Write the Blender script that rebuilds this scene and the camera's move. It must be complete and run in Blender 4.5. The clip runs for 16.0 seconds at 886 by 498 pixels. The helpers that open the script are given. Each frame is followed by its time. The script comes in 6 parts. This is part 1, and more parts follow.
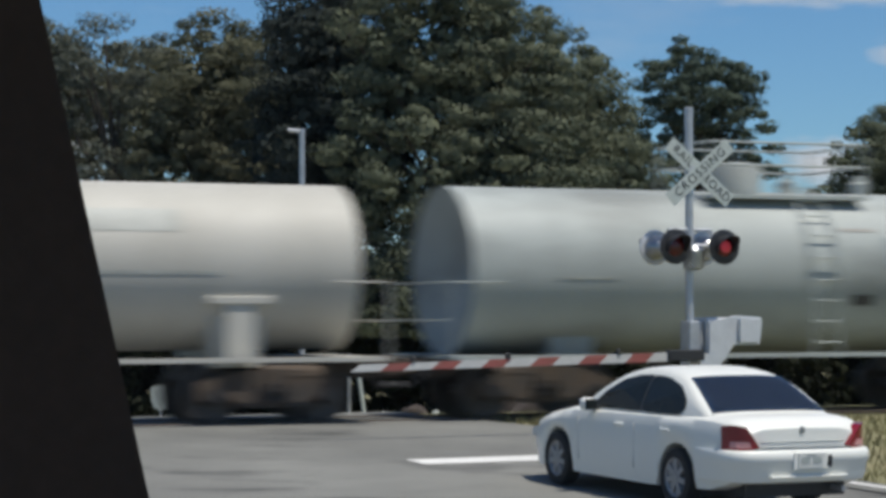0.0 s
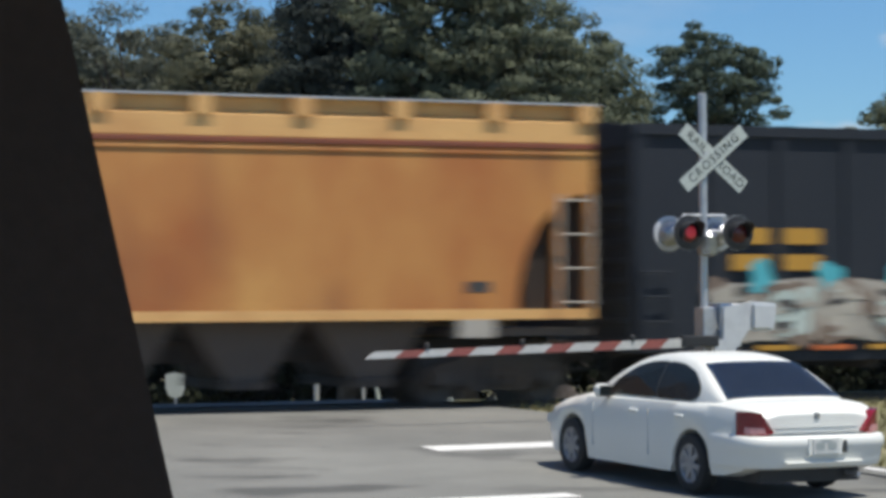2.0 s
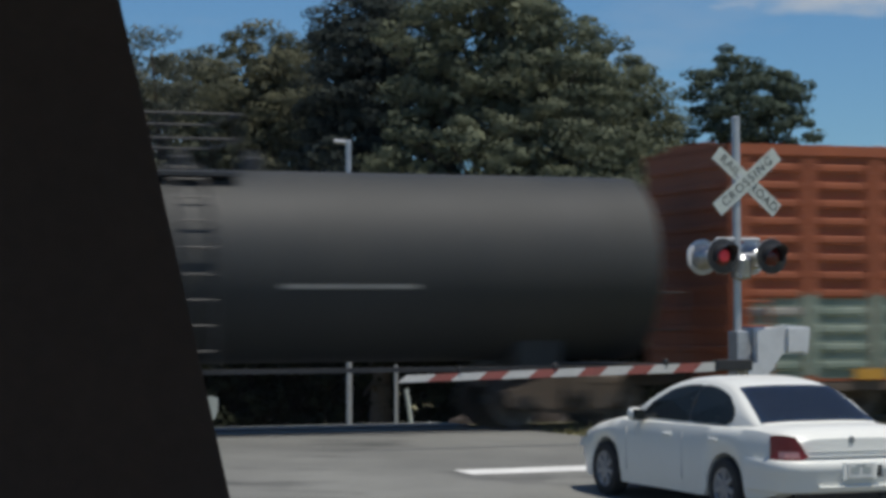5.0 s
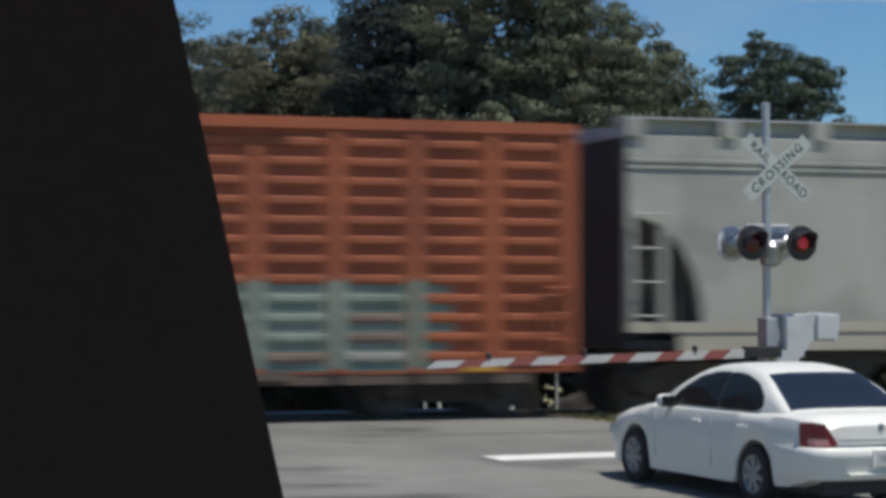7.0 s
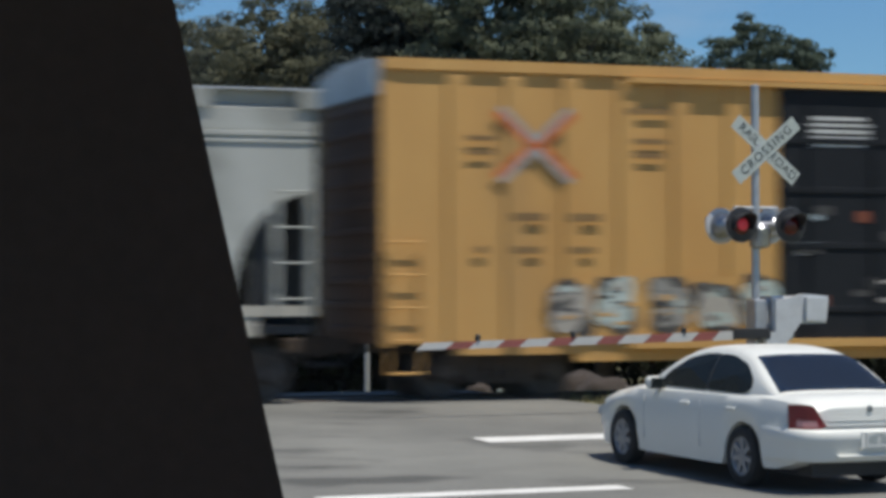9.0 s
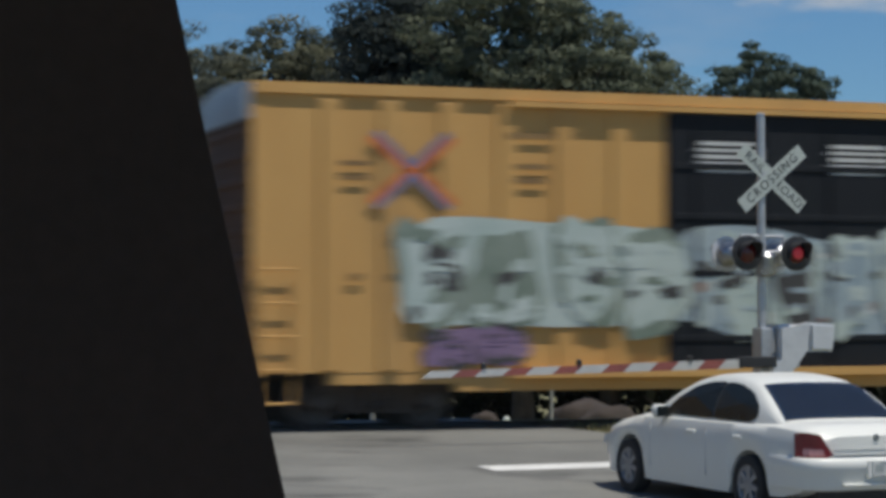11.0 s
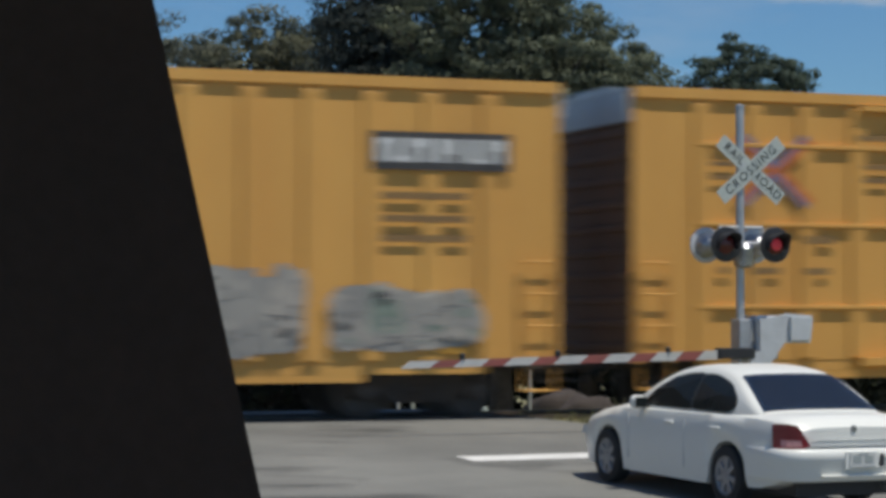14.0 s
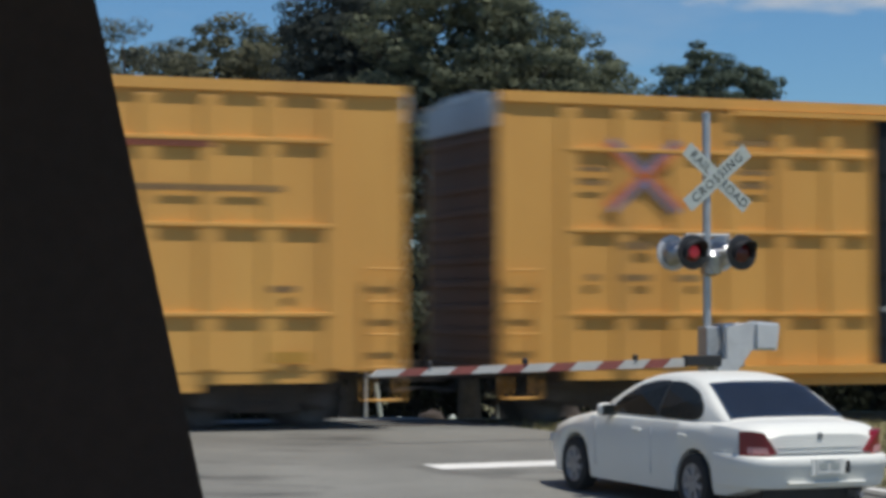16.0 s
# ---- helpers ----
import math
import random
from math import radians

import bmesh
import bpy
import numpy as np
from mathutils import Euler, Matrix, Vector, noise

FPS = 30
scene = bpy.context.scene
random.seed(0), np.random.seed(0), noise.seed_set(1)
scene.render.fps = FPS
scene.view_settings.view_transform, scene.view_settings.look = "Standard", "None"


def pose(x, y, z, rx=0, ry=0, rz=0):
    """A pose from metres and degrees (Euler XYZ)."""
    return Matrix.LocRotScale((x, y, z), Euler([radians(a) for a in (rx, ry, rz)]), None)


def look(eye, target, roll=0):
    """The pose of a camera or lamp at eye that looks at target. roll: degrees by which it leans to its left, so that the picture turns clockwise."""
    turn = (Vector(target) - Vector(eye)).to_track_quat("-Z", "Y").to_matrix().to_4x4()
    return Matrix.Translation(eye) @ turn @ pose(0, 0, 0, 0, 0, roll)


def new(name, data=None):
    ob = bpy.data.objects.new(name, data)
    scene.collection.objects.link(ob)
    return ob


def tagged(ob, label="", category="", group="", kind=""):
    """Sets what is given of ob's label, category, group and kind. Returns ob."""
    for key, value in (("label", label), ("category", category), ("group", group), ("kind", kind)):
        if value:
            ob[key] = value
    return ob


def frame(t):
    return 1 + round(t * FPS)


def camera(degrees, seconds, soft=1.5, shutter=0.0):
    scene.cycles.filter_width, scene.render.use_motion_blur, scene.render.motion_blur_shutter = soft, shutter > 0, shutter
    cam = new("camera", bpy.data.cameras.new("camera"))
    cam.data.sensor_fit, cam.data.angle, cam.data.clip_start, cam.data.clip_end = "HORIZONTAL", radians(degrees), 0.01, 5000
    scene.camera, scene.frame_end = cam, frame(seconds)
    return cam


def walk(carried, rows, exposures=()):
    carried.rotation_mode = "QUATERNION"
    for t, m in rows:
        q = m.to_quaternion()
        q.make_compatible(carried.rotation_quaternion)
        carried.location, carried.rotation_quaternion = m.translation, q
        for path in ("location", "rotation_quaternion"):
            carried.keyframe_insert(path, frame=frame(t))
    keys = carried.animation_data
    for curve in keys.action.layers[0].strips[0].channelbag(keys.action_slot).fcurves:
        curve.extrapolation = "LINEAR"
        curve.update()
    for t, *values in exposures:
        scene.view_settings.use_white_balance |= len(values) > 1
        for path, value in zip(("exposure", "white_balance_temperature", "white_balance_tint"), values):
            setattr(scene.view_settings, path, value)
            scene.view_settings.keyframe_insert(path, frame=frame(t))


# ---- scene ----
EYE_HEIGHT = 1.95
cam = camera(22.62, 16.0, soft=3.8, shutter=0.85)


def view(yaw, pitch, roll, side):
    """Camera pose: yaw to the right, pitch up, roll and sideways drift in the cab."""
    y, p = radians(yaw), radians(pitch)
    eye = Vector((side, 0.0, EYE_HEIGHT))
    return look(eye, eye + Vector((math.sin(y) * math.cos(p), math.cos(y) * math.cos(p), math.sin(p))), roll)


PATH = [
    (0.0, view(0.022, 1.735, -0.146, -0.0000)),
    (0.5, view(0.094, 1.641, -0.176, 0.0007)),
    (1.0, view(0.155, 1.549, 0.180, 0.0005)),
    (1.5, view(-0.000, 1.593, -0.000, -0.0004)),
    (2.0, view(-0.333, 1.397, -0.340, -0.0020)),
    (2.5, view(-0.643, 1.620, -0.024, -0.0042)),
    (3.0, view(-2.670, 1.802, -0.434, -0.0205)),
    (3.5, view(-3.087, 2.098, -0.554, -0.0282)),
    (4.0, view(-1.370, 2.373, -0.582, -0.0118)),
    (4.2, view(-0.688, 2.284, -0.198, -0.0097)),
    (6.3, view(-2.159, 1.926, -0.517, -0.0155)),
    (6.5, view(-1.977, 1.981, -0.487, -0.0158)),
    (7.0, view(-1.909, 1.647, -0.138, -0.0183)),
    (7.5, view(-2.032, 1.463, -0.275, -0.0194)),
    (8.0, view(-1.923, 1.535, -0.329, -0.0188)),
    (8.5, view(-1.594, 1.444, -0.378, -0.0195)),
    (9.0, view(-1.625, 1.179, -0.123, -0.0205)),
    (11.5, view(-1.782, 1.991, -0.104, -0.0218)),
    (12.0, view(-1.727, 1.771, -0.083, -0.0234)),
    (12.5, view(-1.694, 1.655, -0.050, -0.0243)),
    (13.0, view(-1.085, 1.823, -0.218, -0.0196)),
    (13.5, view(-1.375, 1.655, -0.013, -0.0208)),
    (14.0, view(-1.236, 1.658, 0.063, -0.0197)),
    (14.5, view(-1.068, 1.678, -0.065, -0.0187)),
    (15.0, view(-0.735, 1.743, 0.038, -0.0166)),
    (15.5, view(-0.852, 1.821, -0.020, -0.0145)),
    (16.0, view(-0.399, 1.868, -0.054, -0.0124)),
]

EXPOSURES = [(0.0, -0.08), (1.0, 0.0), (1.5, 0.08), (2.0, 0.2), (2.5, 0.05), (3.0, 0.02), (3.5, -0.2), (4.0, -0.33), (6.5, -0.16), (7.5, -0.12), (9.0, -0.10), (11.5, -0.33), (12.5, -0.15), (13.0, -0.25), (14.0, -0.25), (15.0, -0.36), (15.5, -0.2), (16.0, -0.15)]
walk(cam, PATH, EXPOSURES)

# ---- light ----
SUN_EL, SUN_DIR = 71.0, Vector((0.80, -0.60, 0.0)).normalized()
world = bpy.data.worlds.new("sky")
scene.world = world
world.use_nodes = True
wn, wl = world.node_tree.nodes, world.node_tree.links
bg = wn["Background"]
sky = wn.new("ShaderNodeTexSky")
sky.sky_type, sky.sun_disc = "NISHITA", False
sky.sun_elevation, sky.sun_rotation = radians(SUN_EL), math.atan2(SUN_DIR.x, SUN_DIR.y)
sky.air_density, sky.dust_density, sky.ozone_density = 1.0, 0.1, 6.0
tc = wn.new("ShaderNodeTexCoord")
mp = wn.new("ShaderNodeMapping")
mp.inputs["Scale"].default_value = (1.0, 1.0, 3.2)
cl = wn.new("ShaderNodeTexNoise")
cl.inputs["Scale"].default_value, cl.inputs["Detail"].default_value, cl.inputs["Roughness"].default_value = 5.0, 6.0, 0.55
cr = wn.new("ShaderNodeValToRGB")
cr.color_ramp.elements[0].position, cr.color_ramp.elements[1].position = 0.53, 0.76
mx = wn.new("ShaderNodeMix")
mx.data_type = "RGBA"
mx.inputs["B"].default_value = (6.6, 7.0, 7.5, 1)
wl.new(tc.outputs["Generated"], mp.inputs["Vector"])
wl.new(mp.outputs["Vector"], cl.inputs["Vector"])
wl.new(cl.outputs["Fac"], cr.inputs["Fac"])
# cumulus banks low over the trees: azimuth, elevation, half width and half height in degrees
banks = None
for az, el, hw, hh in ((-10.5, 5.1, 4.6, 2.0), (10.5, 8.4, 5.5, 0.75), (12.2, 6.6, 1.3, 0.6), (9.9, 3.9, 1.6, 0.9), (24, 9, 9, 3), (-32, 9, 10, 4)):
    d = Vector((math.sin(radians(az)) * math.cos(radians(el)), math.cos(radians(az)) * math.cos(radians(el)), math.sin(radians(el))))
    off, sq, ln, fall = wn.new("ShaderNodeVectorMath"), wn.new("ShaderNodeVectorMath"), wn.new("ShaderNodeVectorMath"), wn.new("ShaderNodeMapRange")
    off.operation, sq.operation, ln.operation = "SUBTRACT", "MULTIPLY", "LENGTH"
    off.inputs[1].default_value = d
    sq.inputs[1].default_value = (1 / radians(hw), 1.0, 1 / radians(hh))
    fall.inputs["From Min"].default_value, fall.inputs["From Max"].default_value = 1.25, 0.0
    fall.inputs["To Max"].default_value = 0.75
    wl.new(tc.outputs["Generated"], off.inputs[0])
    wl.new(off.outputs["Vector"], sq.inputs[0])
    wl.new(sq.outputs["Vector"], ln.inputs[0])
    wl.new(ln.outputs["Value"], fall.inputs["Value"])
    if banks is None:
        banks = fall.outputs["Result"]
    else:
        top_of = wn.new("ShaderNodeMath")
        top_of.operation = "MAXIMUM"
        wl.new(banks, top_of.inputs[0])
        wl.new(fall.outputs["Result"], top_of.inputs[1])
        banks = top_of.outputs["Value"]
puff = wn.new("ShaderNodeTexNoise")
puff.inputs["Scale"].default_value, puff.inputs["Detail"].default_value, puff.inputs["Roughness"].default_value = 22.0, 6.0, 0.6
wl.new(mp.outputs["Vector"], puff.inputs["Vector"])
heap = wn.new("ShaderNodeMath")
heap.operation = "ADD"
wl.new(banks, heap.inputs[0])
wl.new(puff.outputs["Fac"], heap.inputs[1])
edge = wn.new("ShaderNodeMapRange")
edge.inputs["From Min"].default_value, edge.inputs["From Max"].default_value = 0.72, 1.12
wl.new(heap.outputs["Value"], edge.inputs["Value"])
both_clouds = wn.new("ShaderNodeMath")
both_clouds.operation = "MAXIMUM"
thin = wn.new("ShaderNodeMath")
thin.operation = "MULTIPLY"
thin.inputs[1].default_value = 0.35
wl.new(cr.outputs["Color"], thin.inputs[0])
wl.new(thin.outputs["Value"], both_clouds.inputs[0])
wl.new(edge.outputs["Result"], both_clouds.inputs[1])
wl.new(both_clouds.outputs["Value"], mx.inputs["Factor"])
deep = wn.new("ShaderNodeMix")
deep.data_type, deep.blend_type = "RGBA", "MULTIPLY"
deep.inputs["Factor"].default_value = 1.0
deep.inputs["B"].default_value = (0.74, 1.0, 1.17, 1)
wl.new(sky.outputs["Color"], deep.inputs["A"])
wl.new(deep.outputs["Result"], mx.inputs["A"])
wl.new(mx.outputs["Result"], bg.inputs["Color"])
bg.inputs["Strength"].default_value = 0.084

sun = new("sun", bpy.data.lights.new("sun", "SUN"))
sun.data.energy, sun.data.angle, sun.data.color = 4.7, radians(0.55), (1.0, 0.955, 0.87)
sun.matrix_world = look(SUN_DIR * math.cos(radians(SUN_EL)) * 60 + Vector((0, 30, 60 * math.sin(radians(SUN_EL)))), (0, 30, 0))


# ---- mesh helpers ----
def part(name, bm, material, parent=None, label="", smooth=None):
    """Links a bmesh as one mesh object, under a thing or a part."""
    me = bpy.data.meshes.new(name)
    bm.normal_update()
    bm.to_mesh(me)
    bm.free()
    for m in material if isinstance(material, (list, tuple)) else (material,):
        me.materials.append(m)
    if smooth is not None:
        me.shade_smooth()
        if smooth < 180:
            me.set_sharp_from_angle(angle=radians(smooth))
    ob = new(name, me)
    if parent is not None:
        ob.parent = parent
    if label:
        tagged(ob, label)
    return ob


def again(ob, m, parent=None):
    """One more piece on the same mesh data."""
    c = new(ob.name.split(".")[0], ob.data)
    c.parent = parent if parent is not None else ob.parent
    c.matrix_basis = m
    if "label" in ob:
        c["label"] = ob["label"]
    return c


def thing(name, m, label, category, group="", kind=""):
    e = new(name)
    e.matrix_basis = m
    return tagged(e, label, category, group, kind)


def box(bm, x0, x1, y0, y1, z0, z1, m=None, bevel=0.0):
    vs = [bm.verts.new((x, y, z)) for z in (z0, z1) for x, y in ((x0, y0), (x1, y0), (x1, y1), (x0, y1))]
    fs = [(3, 2, 1, 0), (4, 5, 6, 7), (0, 1, 5, 4), (1, 2, 6, 5), (2, 3, 7, 6), (3, 0, 4, 7)]
    faces = [bm.faces.new([vs[i] for i in f]) for f in fs]
    if bevel:
        es = list({e for f in faces for e in f.edges})
        r = bmesh.ops.bevel(bm, geom=es, offset=bevel, segments=2, affect="EDGES", profile=0.5)
        vs = list({v for f in r["faces"] for v in f.verts} | {v for v in vs if v.is_valid})
    if m is not None:
        for v in vs:
            v.co = m @ v.co
    return vs


def rod(bm, a, b, r, seg=10, r2=None, caps=True):
    """A tapered rod from a to b."""
    a, b = Vector(a), Vector(b)
    r2 = r if r2 is None else r2
    q = (b - a).to_track_quat("Z", "Y").to_matrix()
    rings = []
    for p, rr in ((a, r), (b, r2)):
        rings.append([bm.verts.new(p + q @ Vector((math.cos(2 * math.pi * i / seg) * rr, math.sin(2 * math.pi * i / seg) * rr, 0))) for i in range(seg)])
    for i in range(seg):
        j = (i + 1) % seg
        bm.faces.new((rings[0][i], rings[0][j], rings[1][j], rings[1][i]))
    if caps:
        bm.faces.new(rings[0][::-1])
        bm.faces.new(rings[1])


def lathe(bm, profile, axis="x", seg=24, m=None):
    """A surface of revolution: profile of (along, radius)."""
    rings = []
    for s, r in profile:
        ring = []
        for i in range(seg):
            c, n = math.cos(2 * math.pi * i / seg) * r, math.sin(2 * math.pi * i / seg) * r
            co = Vector((s, c, n)) if axis == "x" else Vector((n, s, c)) if axis == "y" else Vector((c, n, s))
            ring.append(bm.verts.new(m @ co if m is not None else co))
        rings.append(ring)
    for a, b in zip(rings, rings[1:]):
        for i in range(seg):
            j = (i + 1) % seg
            bm.faces.new((a[i], a[j], b[j], b[i]))
    bm.faces.new(rings[0][::-1])
    bm.faces.new(rings[-1])


def prism(bm, pts, y0, y1, m=None):
    """A polygon in the x-z plane, pushed from y0 to y1."""
    a = [bm.verts.new((x, y0, z)) for x, z in pts]
    b = [bm.verts.new((x, y1, z)) for x, z in pts]
    n = len(pts)
    fs = [bm.faces.new(a), bm.faces.new(b[::-1])]
    for i in range(n):
        j = (i + 1) % n
        fs.append(bm.faces.new((a[j], a[i], b[i], b[j])))
    bmesh.ops.recalc_face_normals(bm, faces=fs)
    if m is not None:
        for v in a + b:
            v.co = m @ v.co


# ---- materials ----
def mat(name, col, rough=0.6, metal=0.0, col2=None, scale=3.0, amt=0.6, bump=0.08, bscale=70.0, stretch=(1, 1, 1), coat=0.0, spots=None, grainy=0.3):
    """A surface with stains at a large scale and grain at a small one."""
    m = bpy.data.materials.new(name)
    m.use_nodes = True
    n, l = m.node_tree.nodes, m.node_tree.links
    p = n["Principled BSDF"]
    t = n.new("ShaderNodeTexCoord")
    mpn = n.new("ShaderNodeMapping")
    mpn.inputs["Scale"].default_value = stretch
    l.new(t.outputs["Object"], mpn.inputs["Vector"])
    n1 = n.new("ShaderNodeTexNoise")
    n1.inputs["Scale"].default_value, n1.inputs["Detail"].default_value = scale, 6
    n1.inputs["Roughness"].default_value = 0.62
    l.new(mpn.outputs["Vector"], n1.inputs["Vector"])
    ramp = n.new("ShaderNodeValToRGB")
    ramp.color_ramp.elements[0].position, ramp.color_ramp.elements[1].position = 0.36, 0.68
    l.new(n1.outputs["Fac"], ramp.inputs["Fac"])
    mul = n.new("ShaderNodeMath")
    mul.operation = "MULTIPLY"
    mul.inputs[1].default_value = amt
    l.new(ramp.outputs["Color"], mul.inputs[0])
    mix = n.new("ShaderNodeMix")
    mix.data_type = "RGBA"
    c2 = col2 or tuple(c * 0.7 for c in col)
    mix.inputs["A"].default_value, mix.inputs["B"].default_value = (*col, 1), (*c2, 1)
    l.new(mul.outputs[0], mix.inputs["Factor"])
    n2 = n.new("ShaderNodeTexNoise")
    n2.inputs["Scale"].default_value, n2.inputs["Detail"].default_value = bscale, 3
    l.new(t.outputs["Object"], n2.inputs["Vector"])
    grain = n.new("ShaderNodeMix")
    grain.data_type, grain.blend_type = "RGBA", "MULTIPLY"
    grain.inputs["Factor"].default_value = grainy
    l.new(mix.outputs["Result"], grain.inputs["A"])
    l.new(n2.outputs["Fac"], grain.inputs["B"])
    bright = n.new("ShaderNodeMix")
    bright.data_type, bright.blend_type = "RGBA", "MULTIPLY"
    bright.inputs["Factor"].default_value = 1.0
    bright.inputs["B"].default_value = (1 + grainy * 0.6, 1 + grainy * 0.6, 1 + grainy * 0.6, 1)
    l.new(grain.outputs["Result"], bright.inputs["A"])
    out = bright.outputs["Result"]
    if spots:
        sc, lo, hi, sm = spots[0], spots[1], spots[2], spots[3]
        n3 = n.new("ShaderNodeTexNoise")
        n3.inputs["Scale"].default_value, n3.inputs["Detail"].default_value = sc, 4
        mp3 = n.new("ShaderNodeMapping")
        mp3.inputs["Location"].default_value = (7.3, 2.1, 4.4)
        mp3.inputs["Scale"].default_value = spots[5] if len(spots) > 5 else (1, 1, 1)
        l.new(t.outputs["Object"], mp3.inputs["Vector"])
        l.new(mp3.outputs["Vector"], n3.inputs["Vector"])
        r3 = n.new("ShaderNodeMapRange")
        r3.inputs["From Min"].default_value, r3.inputs["From Max"].default_value, r3.inputs["To Max"].default_value = lo, hi, sm
        l.new(n3.outputs["Fac"], r3.inputs["Value"])
        m3 = n.new("ShaderNodeMix")
        m3.data_type = "RGBA"
        m3.inputs["B"].default_value = (*spots[4], 1)
        l.new(r3.outputs["Result"], m3.inputs["Factor"])
        l.new(out, m3.inputs["A"])
        out = m3.outputs["Result"]
    l.new(out, p.inputs["Base Color"])
    p.inputs["Roughness"].default_value, p.inputs["Metallic"].default_value = rough, metal
    rr = n.new("ShaderNodeMapRange")
    rr.inputs["To Min"].default_value, rr.inputs["To Max"].default_value = max(rough - 0.08, 0.02), min(rough + 0.12, 1)
    l.new(n1.outputs["Fac"], rr.inputs["Value"])
    l.new(rr.outputs["Result"], p.inputs["Roughness"])
    if coat:
        p.inputs["Coat Weight"].default_value, p.inputs["Coat Roughness"].default_value = coat, 0.05
    if bump:
        b = n.new("ShaderNodeBump")
        b.inputs["Strength"].default_value, b.inputs["Distance"].default_value = bump, 0.02
        l.new(n2.outputs["Fac"], b.inputs["Height"])
        l.new(b.outputs["Normal"], p.inputs["Normal"])
    return m


def glow(name, col, strength):
    m = bpy.data.materials.new(name)
    m.use_nodes = True
    p = m.node_tree.nodes["Principled BSDF"]
    p.inputs["Base Color"].default_value = (*col, 1)
    p.inputs["Emission Color"].default_value = (*col, 1)
    p.inputs["Emission Strength"].default_value = strength
    p.inputs["Roughness"].default_value = 0.3
    return m


def leafy(name, col, col2, scale=0.5):
    m = mat(name, col, 0.62, 0, col2, scale, 1.0, 0.0, 3.0)
    n, l = m.node_tree.nodes, m.node_tree.links
    p = n["Principled BSDF"]
    tr = n.new("ShaderNodeBsdfTranslucent")
    ms = n.new("ShaderNodeMixShader")
    ms.inputs["Fac"].default_value = 0.30
    src = p.inputs["Base Color"].links[0].from_socket
    isl = n.new("ShaderNodeNewGeometry")
    hsv = n.new("ShaderNodeHueSaturation")
    mr = n.new("ShaderNodeMapRange")
    mr.inputs["To Min"].default_value, mr.inputs["To Max"].default_value = 0.82, 1.18
    l.new(isl.outputs["Random Per Island"], mr.inputs["Value"])
    l.new(mr.outputs["Result"], hsv.inputs["Value"])
    l.new(src, hsv.inputs["Color"])
    l.new(hsv.outputs["Color"], p.inputs["Base Color"])
    l.new(hsv.outputs["Color"], tr.inputs["Color"])
    l.new(p.outputs["BSDF"], ms.inputs[1])
    l.new(tr.outputs["BSDF"], ms.inputs[2])
    l.new(ms.outputs["Shader"], n["Material Output"].inputs["Surface"])
    p.inputs["Specular IOR Level"].default_value = 0.08
    p.inputs["Roughness"].default_value = 0.9
    return m


ASPHALT = mat("asphalt", (0.200, 0.198, 0.178), 0.85, 0, (0.118, 0.117, 0.106), 0.22, 0.95, 0.25, 55, spots=(0.45, 0.56, 0.68, 0.8, (0.06, 0.06, 0.055), (1.0, 1.6, 1.0)))
WHITE_LINE = mat("road_paint", (0.72, 0.71, 0.67), 0.7, 0, (0.5, 0.49, 0.46), 2.5, 0.6, 0.1, 60)
GRASS = mat("grass_ground", (0.17, 0.165, 0.075), 0.95, 0, (0.23, 0.20, 0.11), 0.8, 0.9, 0.4, 25)
BALLAST = mat("ballast", (0.20, 0.185, 0.165), 0.95, 0, (0.10, 0.09, 0.08), 2.0, 0.9, 0.9, 22)
STEEL = mat("rail_steel", (0.10, 0.075, 0.06), 0.6, 0.2, (0.08, 0.05, 0.035), 4, 0.6)
TIE = mat("tie_wood", (0.09, 0.07, 0.055), 0.9, 0, (0.05, 0.04, 0.03), 5, 0.8)
GALV = mat("galvanised", (0.52, 0.53, 0.54), 0.42, 0.55, (0.38, 0.39, 0.40), 5, 0.7, 0.04, 60)
SILVER = mat("silver_paint", (0.62, 0.63, 0.64), 0.45, 0.25, (0.48, 0.49, 0.50), 4, 0.6, 0.04, 50)
LAMP_METAL = mat("lamp_casting", (0.36, 0.37, 0.38), 0.28, 0.85, (0.22, 0.23, 0.24), 7, 0.8, 0.05, 50)
SIGN_WHITE = mat("sign_sheeting", (0.47, 0.51, 0.475), 0.5, 0, (0.38, 0.42, 0.39), 6, 0.6, 0.03, 60)
BLACK = mat("black_paint", (0.018, 0.018, 0.02), 0.5, 0, (0.035, 0.034, 0.033), 5, 0.6, 0.05, 60)
RED_TAPE = mat("red_tape", (0.30, 0.085, 0.07), 0.6, 0, (0.22, 0.075, 0.06), 5, 0.7, 0.03, 60)
WHITE_TAPE = mat("white_tape", (0.55, 0.54, 0.51), 0.6, 0, (0.42, 0.41, 0.39), 5, 0.6, 0.03, 60)
RED_LIT = glow("lit_lens", (0.42, 0.028, 0.045), 0.32)
RED_DARK = mat("unlit_lens", (0.10, 0.006, 0.006), 0.15, 0, (0.06, 0.004, 0.004), 5, 0.5, 0)
CAR_WHITE = mat("car_paint", (0.765, 0.76, 0.70), 0.36, 0, (0.71, 0.705, 0.645), 1.5, 0.5, 0.0, 30, coat=0.22, grainy=0.0)
# bluish base colour stands for the sky mirrored in the glass
CAR_GLASS = mat("sky_reflection_glass", (0.026, 0.036, 0.060), 0.06, 0, (0.045, 0.058, 0.085), 2, 0.5, 0.0, 20)
CAR_GLASS.node_tree.nodes["Principled BSDF"].inputs["Specular IOR Level"].default_value = 0.9
SIDE_GLASS = mat("side_glass", (0.012, 0.016, 0.016), 0.22, 0, (0.018, 0.021, 0.021), 2, 0.5, 0.0, 20)
SIDE_GLASS.node_tree.nodes["Principled BSDF"].inputs["Specular IOR Level"].default_value = 0.14
